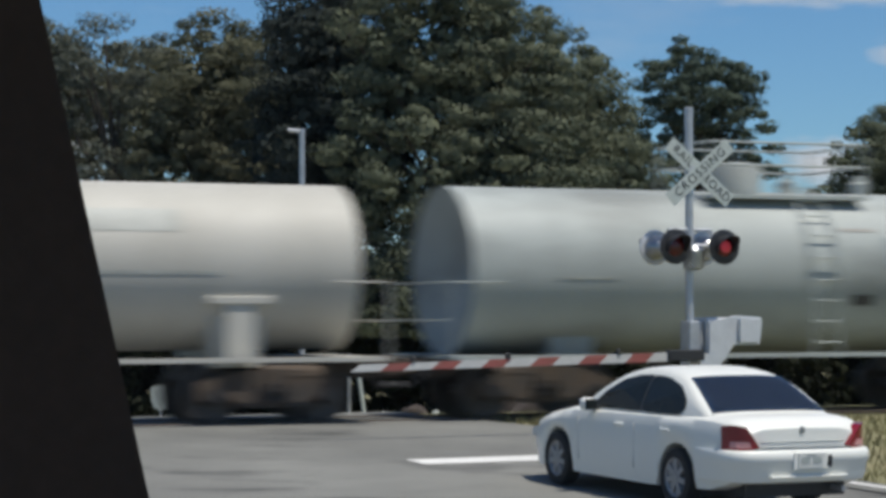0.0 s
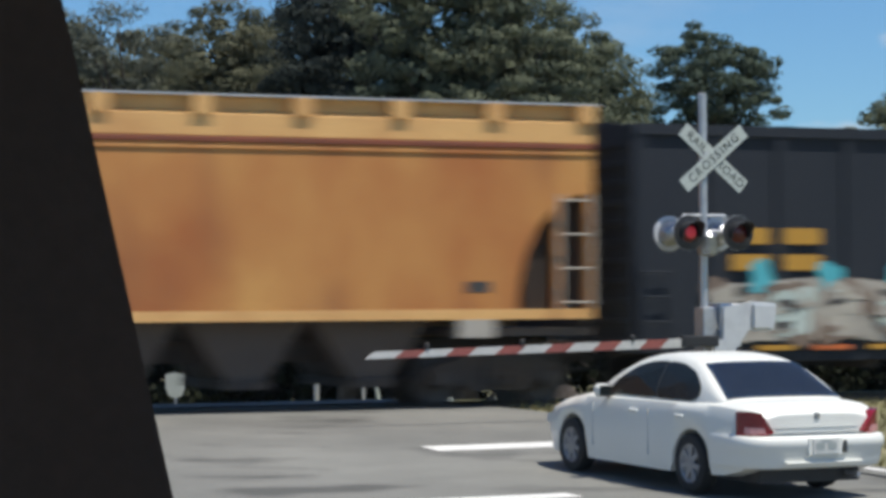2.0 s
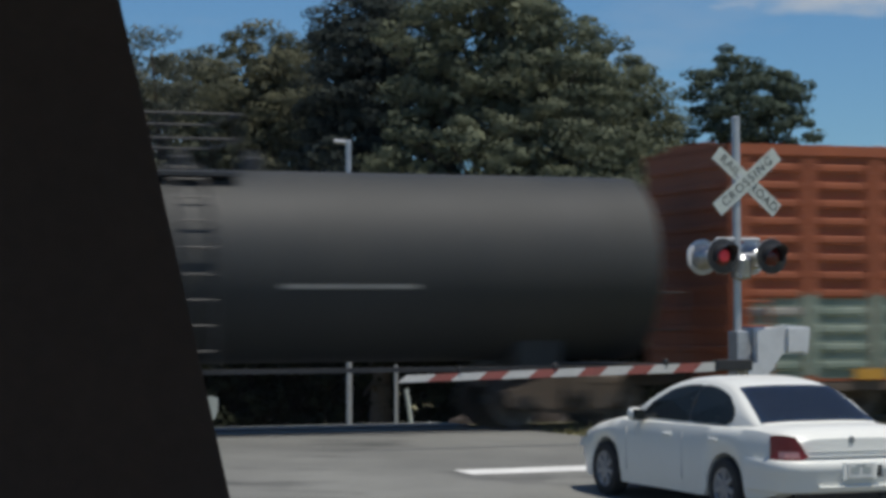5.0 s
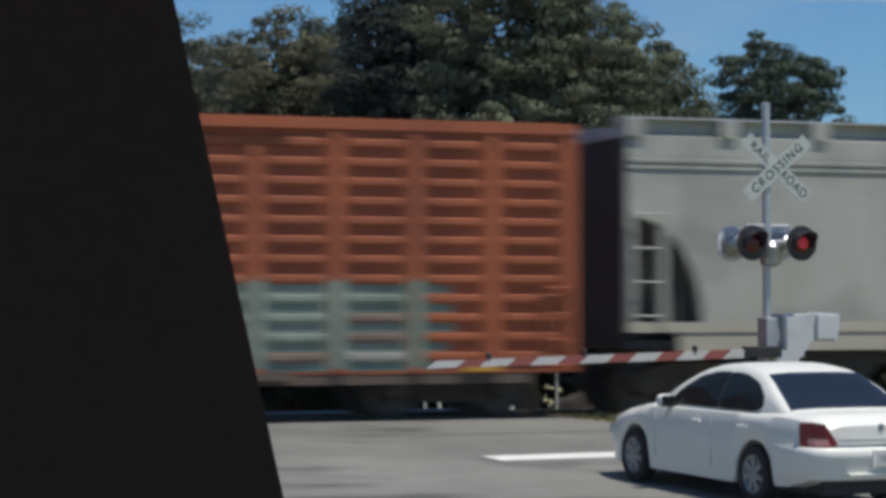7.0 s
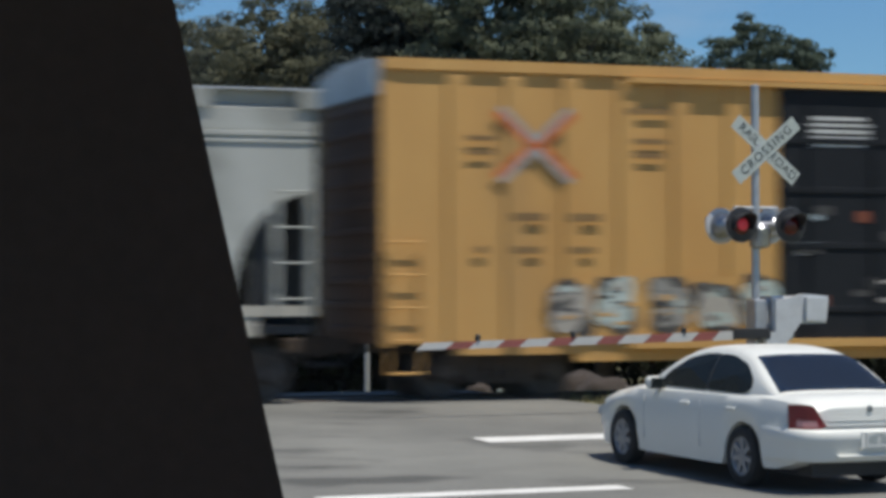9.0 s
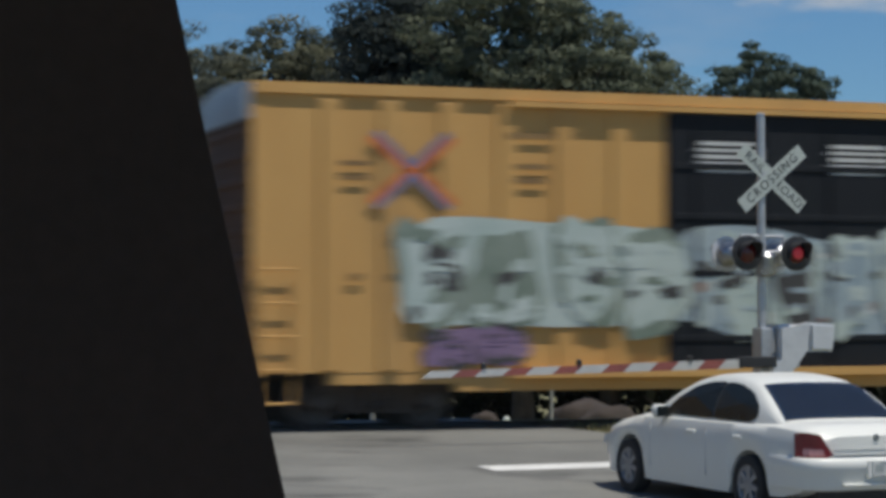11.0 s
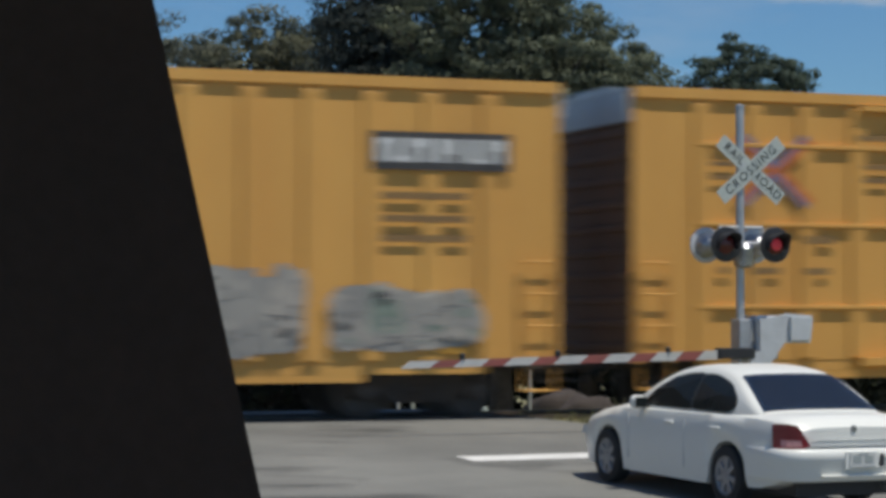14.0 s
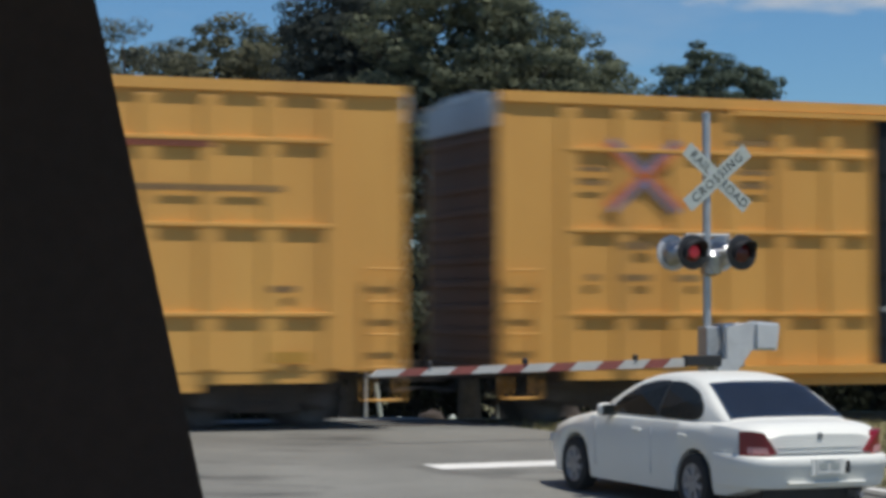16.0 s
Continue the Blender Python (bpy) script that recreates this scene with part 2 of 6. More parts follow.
SEAM = mat("panel_seam", (0.54, 0.54, 0.52), 0.6, 0, (0.46, 0.46, 0.45), 5, 0.5, 0.0)
RUBBER = mat("tyre_rubber", (0.018, 0.018, 0.018), 0.85, 0, (0.035, 0.033, 0.03), 8, 0.6, 0.1, 60)
RIM = mat("wheel_alloy", (0.34, 0.34, 0.35), 0.4, 0.4, (0.22, 0.22, 0.22), 10, 0.5, 0.02, 60)
TRIM = mat("dark_trim", (0.02, 0.02, 0.02), 0.55, 0, (0.03, 0.03, 0.03), 8, 0.5, 0.05, 80)
TAIL_RED = mat("tail_lens", (0.23, 0.010, 0.019), 0.12, 0, (0.17, 0.008, 0.014), 8, 0.5, 0.0, coat=0.5)
TAIL_CLEAR = mat("pale_lens", (0.60, 0.30, 0.30), 0.14, 0, (0.50, 0.22, 0.22), 8, 0.5, 0.0, coat=0.5)
PLATE = mat("plate_face", (0.62, 0.62, 0.58), 0.45, 0, (0.52, 0.52, 0.48), 9, 0.5, 0.0)
BARS_GREY = mat("plate_bars", (0.33, 0.36, 0.34), 0.5, 0, (0.40, 0.42, 0.39), 9, 0.5, 0.0)
BLADE = leafy("grass_blade", (0.20, 0.195, 0.085), (0.27, 0.235, 0.14), 0.8)
# near-black leaf colour holds the shade beneath the trees
SHADED_UNDER_LEAF = leafy("shaded_undergrowth_leaf", (0.016, 0.020, 0.011), (0.026, 0.029, 0.016), 0.5)
BARK = mat("bark", (0.10, 0.08, 0.062), 0.95, 0, (0.055, 0.044, 0.035), 3, 0.9, 0.5, 14)
OAK_LEAF = leafy("oak_leaf", (0.116, 0.132, 0.086), (0.160, 0.174, 0.114), 0.45)
OLIVE_LEAF = leafy("olive_leaf", (0.112, 0.116, 0.074), (0.150, 0.148, 0.094), 0.5)
GREY_LEAF = leafy("grey_leaf", (0.105, 0.114, 0.088), (0.142, 0.148, 0.112), 0.5)
# oak leaves darkened to carry the shade between the trees
SHADED_OAK_LEAF = leafy("shaded_oak_leaf", (0.040, 0.050, 0.046), (0.056, 0.066, 0.056), 0.45)
PINE_LEAF = leafy("pine_needles", (0.078, 0.102, 0.074), (0.104, 0.128, 0.090), 0.6)
CABIN = mat("cabin_plastic", (0.070, 0.050, 0.043), 0.85, 0, (0.112, 0.068, 0.052), 3, 0.8, 0.1, 160)


# ---- layout ----
TRACK_TURN = 21.4
U = Vector((math.cos(radians(TRACK_TURN)), math.sin(radians(TRACK_TURN)), 0))   # along the track
N = Vector((U.y, -U.x, 0))                                                      # from the track to the viewer
TRACK_O = Vector((-0.049, 35.89, 0))
RAIL_Z = 0.33
CAR_POS, CAR_TURN = Vector((3.12, 22.77, 0)), 24.1
HD = Vector((-math.sin(radians(CAR_TURN)), math.cos(radians(CAR_TURN)), 0))     # the way the road runs
RT = Vector((HD.y, -HD.x, 0))


def ground_z(p):
    """The hump of the crossing."""
    w = (Vector(p[:2]).to_3d() - TRACK_O).dot(N)
    if w >= 0:
        k = min(max((w - 1.9) / 12.5, 0), 1)
        return 0.31 * (1 - k * k * (3 - 2 * k))
    k = min(max((-w - 1.9) / 15.0, 0), 1)
    return 0.31 - 1.75 * k * k * (3 - 2 * k)


def road_at(lat, fwd, lift=0.0):
    p = CAR_POS + RT * lat + HD * fwd
    return Vector((p.x, p.y, ground_z(p) + lift))


def track_at(s, w, z=0.0):
    p = TRACK_O + U * s + N * w
    return Vector((p.x, p.y, z))


def sheet(name, us, vs, at, material, parent=None, label=""):
    bm = bmesh.new()
    g = [[bm.verts.new(at(u, v)) for v in vs] for u in us]
    for i in range(len(us) - 1):
        for j in range(len(vs) - 1):
            bm.faces.new((g[i][j], g[i + 1][j], g[i + 1][j + 1], g[i][j + 1]))
    return part(name, bm, material, parent, label, smooth=180)


def ground_at(s, w):
    p = track_at(s, w)
    return Vector((p.x, p.y, ground_z(p) - 0.05))


ws = [-2500, -900, -300, -120, -60, -30] + [-16 + i * 1.0 for i in range(32)] + [18, 24, 40, 100, 300]
ss = [-2500, -600, -200, -80] + [-40 + 4 * i for i in range(21)] + [80, 200, 600, 2500]
g = sheet("ground", ss, ws, ground_at, GRASS)
tagged(g, "rough sun-bleached green and tan grass verge", "ground", kind="structure")

# wide asphalt apron and the road over the crossing
lats = [-26, -20, -14, -10, -7, -5, -3, -1.5, 0, 1.3, 2.7]
fwds = [-40, -30, -22, -16, -10] + [-8 + 0.8 * i for i in range(46)] + [32, 40, 60, 90]
r = sheet("road", lats, fwds, lambda a, b: road_at(a, b, 0.0), ASPHALT)
tagged(r, "weathered grey asphalt road rising over the crossing", "road", kind="structure")
marks = tagged(new("road_marking"), "white painted stop line on grey asphalt", "road marking", kind="structure")


def stripe(a0, a1, f0, f1):
    n = 6
    return sheet("painted_line", [a0 + (a1 - a0) * i / n for i in range(n + 1)], [f0, (f0 + f1) / 2, f1], lambda a, b: road_at(a, b, 0.006), WHITE_LINE, marks)


stripe(-1.35, 2.0, 5.15, 5.75)
stripe(-5.2, -1.95, 0.2, 0.6)
stripe(2.0, 2.13, -14, 4.9)

# track bed beside the road, ties and rails
for s0, s1 in ((-60, -9.5), (9.0, 80)):
    bm = bmesh.new()
    n = int((s1 - s0) / 1.5)
    prof = [(-3.4, -0.30), (-2.0, 0.06), (2.0, 0.06), (3.2, -0.12)]
    rows_ = [[bm.verts.new(track_at(s0 + (s1 - s0) * i / n, w, RAIL_Z - 0.16 + z + 0.02 * math.sin(i * 2.3 + w))) for w, z in prof] for i in range(n + 1)]
    for a, b in zip(rows_, rows_[1:]):
        for j in range(len(prof) - 1):
            bm.faces.new((a[j], a[j + 1], b[j + 1], b[j]))
    bmesh.ops.recalc_face_normals(bm, faces=bm.faces)
    tagged(part("ballast_bed", bm, BALLAST, smooth=180), "grey crushed stone bed under the track", "ballast", kind="stuff")
track = tagged(new("railway_track"), "steel rails on dark timber ties", "railway track", kind="structure")
for w in (-0.72, 0.72):
    bm = bmesh.new()
    box(bm, -60, 80, -0.036, 0.036, RAIL_Z - 0.05, RAIL_Z)
    box(bm, -60, 80, -0.012, 0.012, RAIL_Z - 0.14, RAIL_Z - 0.045)
    box(bm, -60, 80, -0.07, 0.07, RAIL_Z - 0.16, RAIL_Z - 0.135)
    rail = part("rail", bm, STEEL, track)
    rail.matrix_basis = Matrix.Translation(TRACK_O + N * w) @ pose(0, 0, 0, 0, 0, TRACK_TURN)
bm = bmesh.new()
box(bm, -0.11, 0.11, -1.3, 1.3, RAIL_Z - 0.30, RAIL_Z - 0.162)
tie = None
for i in range(-60, 120):
    s = i * 0.53
    if -9.8 < s < 9.2:
        continue
    m = Matrix.Translation(TRACK_O + U * s) @ pose(0, 0, 0, 0, 0, TRACK_TURN)
    if tie is None:
        tie = part("tie", bm, TIE, track)
        tie.matrix_basis = m
    else:
        again(tie, m)


# ---- crossing signal ----
def crossing_signal():
    base = Vector((3.63, 32.5, 0))
    base.z = ground_z(base) - 0.02
    top = 4.98 - base.z
    m = Matrix.Translation(base) @ pose(0, 0, 0, 0, 0, CAR_TURN)   # local: -y faces the traffic, -x along the arm
    t = thing("crossing_signal", m, "silver railroad crossing signal mast with crossbuck, red flashers and lowered gate", "crossing signal")
    bm = bmesh.new()
    rod(bm, (0, 0, 0.0), (0, 0, top), 0.062, 18)
    lathe(bm, [(top, 0.068), (top + 0.02, 0.066), (top + 0.035, 0.03)], "z", 18)
    part("mast", bm, GALV, t, smooth=40)
    bm = bmesh.new()
    lathe(bm, [(0, 0.19), (0.03, 0.19), (0.06, 0.12), (0.30, 0.095), (0.32, 0.07)], "z", 18)
    part("mast_base", bm, GALV, t, smooth=40)
    # crossbuck of two lettered blades
    cz = 4.05 - base.z
    for k, (ang, words) in enumerate(((39.5, "CROSSING"), (-39.5, "RAIL ROAD"))):
        blade_m = Matrix.Translation((0.13, -0.085 - 0.012 * (k == 0), cz)) @ pose(0, 0, 0, 0, -ang, 0)
        bm = bmesh.new()
        box(bm, -0.66, 0.66, -0.004, 0.004, -0.113, 0.113, None)
        b = part("crossbuck_blade", bm, SIGN_WHITE, t, "white reflective blade with black letters")
        b.matrix_basis = blade_m
        chunks = ((words, 0.0),) if k == 0 else (("RAIL", -0.36), ("ROAD", 0.36))
        for text, off in chunks:
            cu = bpy.data.curves.new("lettering", "FONT")
            cu.body, cu.size, cu.align_x, cu.align_y, cu.extrude = text, 0.188 if k == 0 else 0.186, "CENTER", "CENTER", 0.0015
            cu.space_character = 1.24 if k == 0 else 1.08
            tmp = bpy.data.objects.new("lettering_tmp", cu)
            dg = bpy.context.evaluated_depsgraph_get()
            me = bpy.data.meshes.new_from_object(tmp.evaluated_get(dg))
            bpy.data.objects.remove(tmp)
            me.materials.append(BLACK)
            o = new("lettering", me)
            o.parent = b
            o.matrix_basis = pose(off, -0.006, 0.0, 90, 0, 0)
    bm = bmesh.new()
    box(bm, -0.05, 0.18, -0.09, -0.03, cz - 0.10, cz + 0.10, bevel=0.01)
    part("bracket", bm, GALV, t)
    # flashers on a cross arm, front pair and back pair
    lz = 2.95 - base.z
    bm = bmesh.new()
    rod(bm, (-0.41, 0, lz + 0.02), (0.41, 0, lz + 0.02), 0.035, 12)
    part("cross_arm", bm, GALV, t, smooth=40)
    bm = bmesh.new()
    rod(bm, (-0.36, -0.02, lz + 0.255), (0.36, -0.02, lz + 0.255), 0.026, 12)
    for x in (-0.36, 0.36):
        rod(bm, (x, -0.02, lz + 0.10), (x, -0.02, lz + 0.26), 0.022, 10)
    part("top_bar", bm, GALV, t, "steel bar over the lamps", smooth=40)
    bm = bmesh.new()
    lathe(bm, [(-0.24, 0.06), (-0.21, 0.15), (0.05, 0.17), (0.12, 0.11)], "z", 18, Matrix.Translation((0.02, -0.08, lz - 0.10)))
    part("junction_box", bm, LAMP_METAL, t, smooth=40)
    for sx in (-0.41, 0.41):
        for fy in (-1, 1):
            bm = bmesh.new()
            lathe(bm, [(-0.27, 0.04), (-0.22, 0.06), (-0.19, 0.12), (-0.10, 0.165), (0.0, 0.19), (0.02, 0.19)], "y", 20)
            house = part("lamp_housing", bm, LAMP_METAL, t, smooth=40)
            house.matrix_basis = pose(sx, fy * 0.27, lz, 0, 0, 0 if fy > 0 else 180)
            bm = bmesh.new()
            lathe(bm, [(0.0, 0.258), (0.006, 0.258), (0.008, 0.25)], "y", 32)
            part("background_disc", bm, BLACK, house, "black round background", smooth=40).location = (0, 0.026, 0)
            bm = bmesh.new()
            lathe(bm, [(0.0, 0.25), (0.012, 0.262), (0.020, 0.262)], "y", 32)
            part("disc_backing", bm, SILVER, house, "silver painted backing plate", smooth=40).location = (0, 0.005, 0)
            bm = bmesh.new()
            lathe(bm, [(0.0, 0.148), (0.025, 0.13), (0.04, 0.08)], "y", 24)
            lens = part("lens", bm, RED_DARK, house, "dark red round lens", smooth=60)
            lens.location = (0, 0.031, 0)
            bm = bmesh.new()
            n = 22
            rings = []
            for i in range(n + 1):
                a = radians(-25 + 230 * i / n)
                c, s_ = math.cos(a), math.sin(a)
                ln = 0.10 + 0.20 * max(0, math.sin(a)) ** 0.8
                rings.append([bm.verts.new((c * 0.165, 0.03, s_ * 0.165)), bm.verts.new((c * 0.165, 0.03 + ln, s_ * 0.165)), bm.verts.new((c * 0.157, 0.03 + ln, s_ * 0.157)), bm.verts.new((c * 0.157, 0.03, s_ * 0.157))])
            for p_, q_ in zip(rings, rings[1:]):
                for j in range(4):
                    bm.faces.new((p_[j], p_[(j + 1) % 4], q_[(j + 1) % 4], q_[j]))
            part("hood", bm, BLACK, house, smooth=50)
            if fy < 0:
                LAMPS[sx] = house
    # gate machine, counterweight and arm
    mz = 1.62 - base.z
    bm = bmesh.new()
    box(bm, 0.16, 0.52, -0.20, 0.26, mz - 0.34, mz + 0.30, bevel=0.02)
    part("gate_machine", bm, SILVER, t, "silver cast gate mechanism housing")
    bm = bmesh.new()
    prism(bm, [(-0.02, -0.42), (0.30, -0.42), (0.55, -0.10), (0.98, -0.10), (1.02, 0.30), (0.60, 0.33), (0.30, 0.26), (0.14, 0.24), (0.14, -0.22), (-0.02, -0.22)], -0.33, -0.26, Matrix.Translation((0, 0, mz)))
    part("counterweight_arm", bm, SILVER, t, "silver painted flat counterweight arm")
    bm = bmesh.new()
    prism(bm, [(0.62, -0.06), (0.95, -0.06), (0.99, 0.26), (0.62, 0.28)], -0.40, 0.30, Matrix.Translation((0, 0, mz)))
    part("counterweight", bm, SILVER, t, "grey cast counterweight block")
    bm = bmesh.new()
    box(bm, -0.10, 0.14, -0.16, 0.12, mz - 0.42, mz + 0.25, bevel=0.02)
    part("mast_clamp", bm, GALV, t)
    L = 5.35
    drop = 0.12
    armz = 1.365 - base.z
    bm = bmesh.new()
    box(bm, -0.55, 0.05, -0.34, -0.20, armz - 0.07, armz + 0.09, bevel=0.015)
    part("arm_adapter", bm, BLACK, t, "dark steel arm bracket")
    n = 13
    for i in range(n):
        x0, x1 = -0.42 - (L - 0.42) * (i + 0.10 * (i % 2)) / n, -0.42 - (L - 0.42) * (i + 1 + 0.10 * ((i + 1) % 2)) / n
        k0, k1 = x0 / -L * drop, x1 / -L * drop
        h = 0.068 + 0.020 * x0 / L
        sl = 0.07
        bm = bmesh.new()
        prism(bm, [(x0 + sl, armz - k0 + h), (x1 + sl, armz - k1 + h), (x1 - sl, armz - k1 - h), (x0 - sl, armz - k0 - h)][::-1], -0.30, -0.262)
        part("arm_stripe", bm, WHITE_TAPE if i % 2 == 0 else RED_TAPE, t, "white reflective band" if i % 2 == 0 else "red reflective band")
    for x in (-1.35, -3.1, -4.55):
        bm = bmesh.new()
        lathe(bm, [(0, 0.04), (0.02, 0.04), (0.07, 0.04), (0.085, 0.025)], "z", 12, Matrix.Translation((x, -0.28, armz + 0.055 + x / L * drop)))
        part("arm_light", bm, TRIM, t, "small dark arm light", smooth=40)
    return t


LAMPS = {}
signal = crossing_signal()


def lit_lens(sx):
    """The lit half of a flasher: a bright face that turns towards the traffic while it is on."""
    house = LAMPS[sx]
    bm = bmesh.new()
    lathe(bm, [(0.0, 0.088), (0.010, 0.082), (0.018, 0.04)], "y", 20)
    o = part("lit_bulb", bm, RED_LIT, house, "glowing red lamp", smooth=60)
    return o


BULBS = {sx: lit_lens(sx) for sx in (-0.41, 0.41)}


# ---- pole and posts beyond the track ----
def far_post(name, px, depth, z1, r, material, label, lean=0.0, arm=False):
    x = (px - 784) / 3920 * depth
    z0 = ground_z((x, depth)) - 0.05
    b = Vector((x, depth, z0))
    t = thing(name, Matrix.Translation(b), label, "post")
    bm = bmesh.new()
    rod(bm, (0, 0, 0), (lean, 0, z1 - z0), r, 12)
    part("shaft", bm, material, t, smooth=40)
    if arm:
        bm = bmesh.new()
        rod(bm, (0.05, 0, z1 - z0 - 0.06), (-0.28, 0, z1 - z0 - 0.02), r * 0.8, 8)
        part("arm", bm, material, t, smooth=40)
    return t


# ---- sedan ----
def curve(xs, keys):
    k = np.array(keys, float)
    y = np.interp(xs, k[:, 0], k[:, 1])
    return y


def smoothed(a, n=2):
    a = np.array(a, float)
    for _ in range(n):
        a[1:-1] = (a[:-2] + 2 * a[1:-1] + a[2:]) / 4
    return a


def sedan():
    t = thing("sedan", Matrix.Translation(CAR_POS + Vector((-0.035, 0, ground_z(CAR_POS) + 0.012))) @ pose(0, 0, 0, 0, 0, CAR_TURN + 90) @ pose(0, 0, 0, 0, -1.0, 0) @ Matrix.Diagonal((1.0, 0.957, 0.982, 1.0)),
              "white four-door sedan with tinted windows waiting at the gate", "car")
    WF, WR, ZH, RA = 2.62, 0.0, 0.305, 0.355
    xs = np.unique(np.r_[np.linspace(-1.07, 3.58, 70), [w + RA * math.cos(a) for w in (WF, WR) for a in np.linspace(0, math.pi, 19)]])
    wid = curve(xs, [(-1.07, 0.66), (-1.03, 0.74), (-0.95, 0.80), (-0.8, 0.835), (-0.4, 0.86), (0.3, 0.872), (1.5, 0.875), (2.3, 0.872), (2.9, 0.85), (3.2, 0.80), (3.4, 0.72), (3.52, 0.60), (3.58, 0.45)])
    top = smoothed(curve(xs, [(-1.07, 0.86), (-1.04, 0.93), (-0.98, 0.965), (-0.5, 0.985), (-0.3, 0.975), (0.5, 0.945), (2.2, 0.935), (2.4, 0.925), (2.9, 0.845), (3.3, 0.74), (3.5, 0.65), (3.58, 0.56)]), 3)
    shl = smoothed(curve(xs, [(-1.07, 0.80), (-0.95, 0.875), (-0.5, 0.90), (0.5, 0.895), (2.2, 0.86), (2.7, 0.78), (3.2, 0.69), (3.5, 0.58), (3.58, 0.50)]), 3)
    low = curve(xs, [(-1.07, 0.42), (-0.9, 0.30), (-0.6, 0.23), (0.5, 0.19), (3.0, 0.19), (3.4, 0.22), (3.58, 0.28)])
    for w in (WF, WR):
        d = np.abs(xs - w)
        low = np.where(d <= RA + 1e-6, np.maximum(low, ZH + np.sqrt(np.maximum(RA * RA - d * d, 0))), low)
    bm = bmesh.new()
    rows_ = []
    for x, w, tp, sh, lo in zip(xs, wid, top, shl, low):
        pr = [(w - 0.28, max(lo - 0.02, 0.18)), (w - 0.035, lo)]
        for f, ins in ((0.25, 0.012), (0.5, 0.0), (0.75, 0.004), (0.92, 0.018)):
            pr.append((w - ins - (0.02 if lo + (sh - lo) * f < 0.33 else 0), lo + (sh - lo) * f))
        pr += [(w - 0.045, sh + (tp - sh) * 0.25), (w - 0.10, sh + (tp - sh) * 0.58), (w - 0.20, sh + (tp - sh) * 0.84), (w * 0.5, tp - 0.004), (0, tp)]
        full = pr + [(-y, z) for y, z in pr[-2::-1]]
        rows_.append([bm.verts.new((x, y, z)) for y, z in full])
    for a, b in zip(rows_, rows_[1:]):
        for j in range(len(a) - 1):
            bm.faces.new((a[j], a[j + 1], b[j + 1], b[j]))
    bm.faces.new(rows_[0])
    bm.faces.new(rows_[-1][::-1])
    bmesh.ops.recalc_face_normals(bm, faces=bm.faces)
    body = part("body", bm, CAR_WHITE, t, smooth=38)
    bm = bmesh.new()
    box(bm, -0.95, 3.35, -0.60, 0.60, 0.17, 0.75)
    part("underbody", bm, TRIM, t, "dark floor pan and wheel wells")
    # cabin
    gx = np.linspace(-0.62, 2.42, 44)
    gz = smoothed(curve(gx, [(-0.62, 0.945), (-0.50, 0.985), (0.02, 1.27), (0.20, 1.345), (0.45, 1.395), (0.8, 1.418), (1.1, 1.405), (1.35, 1.365), (1.55, 1.29), (2.25, 0.965), (2.42, 0.90)]), 2)
    wb, wr, zb, zr = 0.79, 0.565, 0.90, 1.36

    def side_y(z):
        return wb + (wr - wb) * ((z - zb) / (zr - zb)) - 0.03 * math.sin(math.pi * min(max((z - zb) / (zr - zb), 0), 1)) * -1

    bm = bmesh.new()
    rows_ = []
    for x, z in zip(gx, gz):
        tp = max(z, zb + 0.004)
        taper = 1 - 0.16 * max(0, (x - 1.6) / 0.8) ** 2 - 0.07 * max(0, (0.1 - x) / 0.7) ** 2
        zt = max(tp - 0.055 - 0.012, zb + 0.001)
        pr = [(side_y(zb), zb - 0.03)]
        for f in (0.0, 0.33, 0.66, 1.0):
            zz = zb + (zt - zb) * f
            pr.append((side_y(zz), zz))
        pr += [(side_y(zt) - 0.045, tp - 0.030), (side_y(zt) - 0.13, tp - 0.012), (side_y(zt) * 0.5, tp - 0.002), (0, tp)]
        pr = [(y * taper, zz) for y, zz in pr]
        full = pr + [(-y, zz) for y, zz in pr[-2::-1]]
        rows_.append([bm.verts.new((x, y, zz)) for y, zz in full])
    for a, b in zip(rows_, rows_[1:]):
        for j in range(len(a) - 1):
            bm.faces.new((a[j], a[j + 1], b[j + 1], b[j]))
    bmesh.ops.recalc_face_normals(bm, faces=bm.faces)
    part("cabin_shell", bm, CAR_WHITE, t, smooth=40)

    def taper_at(x):
        return 1 - 0.16 * max(0, (x - 1.6) / 0.8) ** 2 - 0.07 * max(0, (0.1 - x) / 0.7) ** 2

    def side_glass(name, pts, sgn, material=SIDE_GLASS, label="dark tinted glass"):
        bm2 = bmesh.new()
        c = (sum(p[0] for p in pts) / len(pts), sum(p[1] for p in pts) / len(pts))
        outer = [bm2.verts.new((x, sgn * (side_y(z) * taper_at(x) + 0.016), z)) for x, z in pts]
        inner = [bm2.verts.new((x, sgn * (side_y(z) * taper_at(x) - 0.02), z)) for x, z in pts]
        mid = bm2.verts.new((c[0], sgn * (side_y(c[1]) * taper_at(c[0]) + 0.024), c[1]))
        n = len(pts)
        for i in range(n):
            j = (i + 1) % n
            bm2.faces.new((outer[i], outer[j], mid))
            bm2.faces.new((outer[j], outer[i], inner[i], inner[j]))
        bmesh.ops.recalc_face_normals(bm2, faces=bm2.faces)
        return part(name, bm2, material, t, label)

    def rounded(pts, r=0.05, n=4):
        out = []
        for i, p in enumerate(pts):
            a, b = Vector(pts[i - 1]), Vector(pts[(i + 1) % len(pts)])
            p = Vector(p)
            k = min(r, (a - p).length * 0.45, (b - p).length * 0.45)
            p0, p1 = p + (a - p).normalized() * k, p + (b - p).normalized() * k
            for q in range(n + 1):
                f = q / n
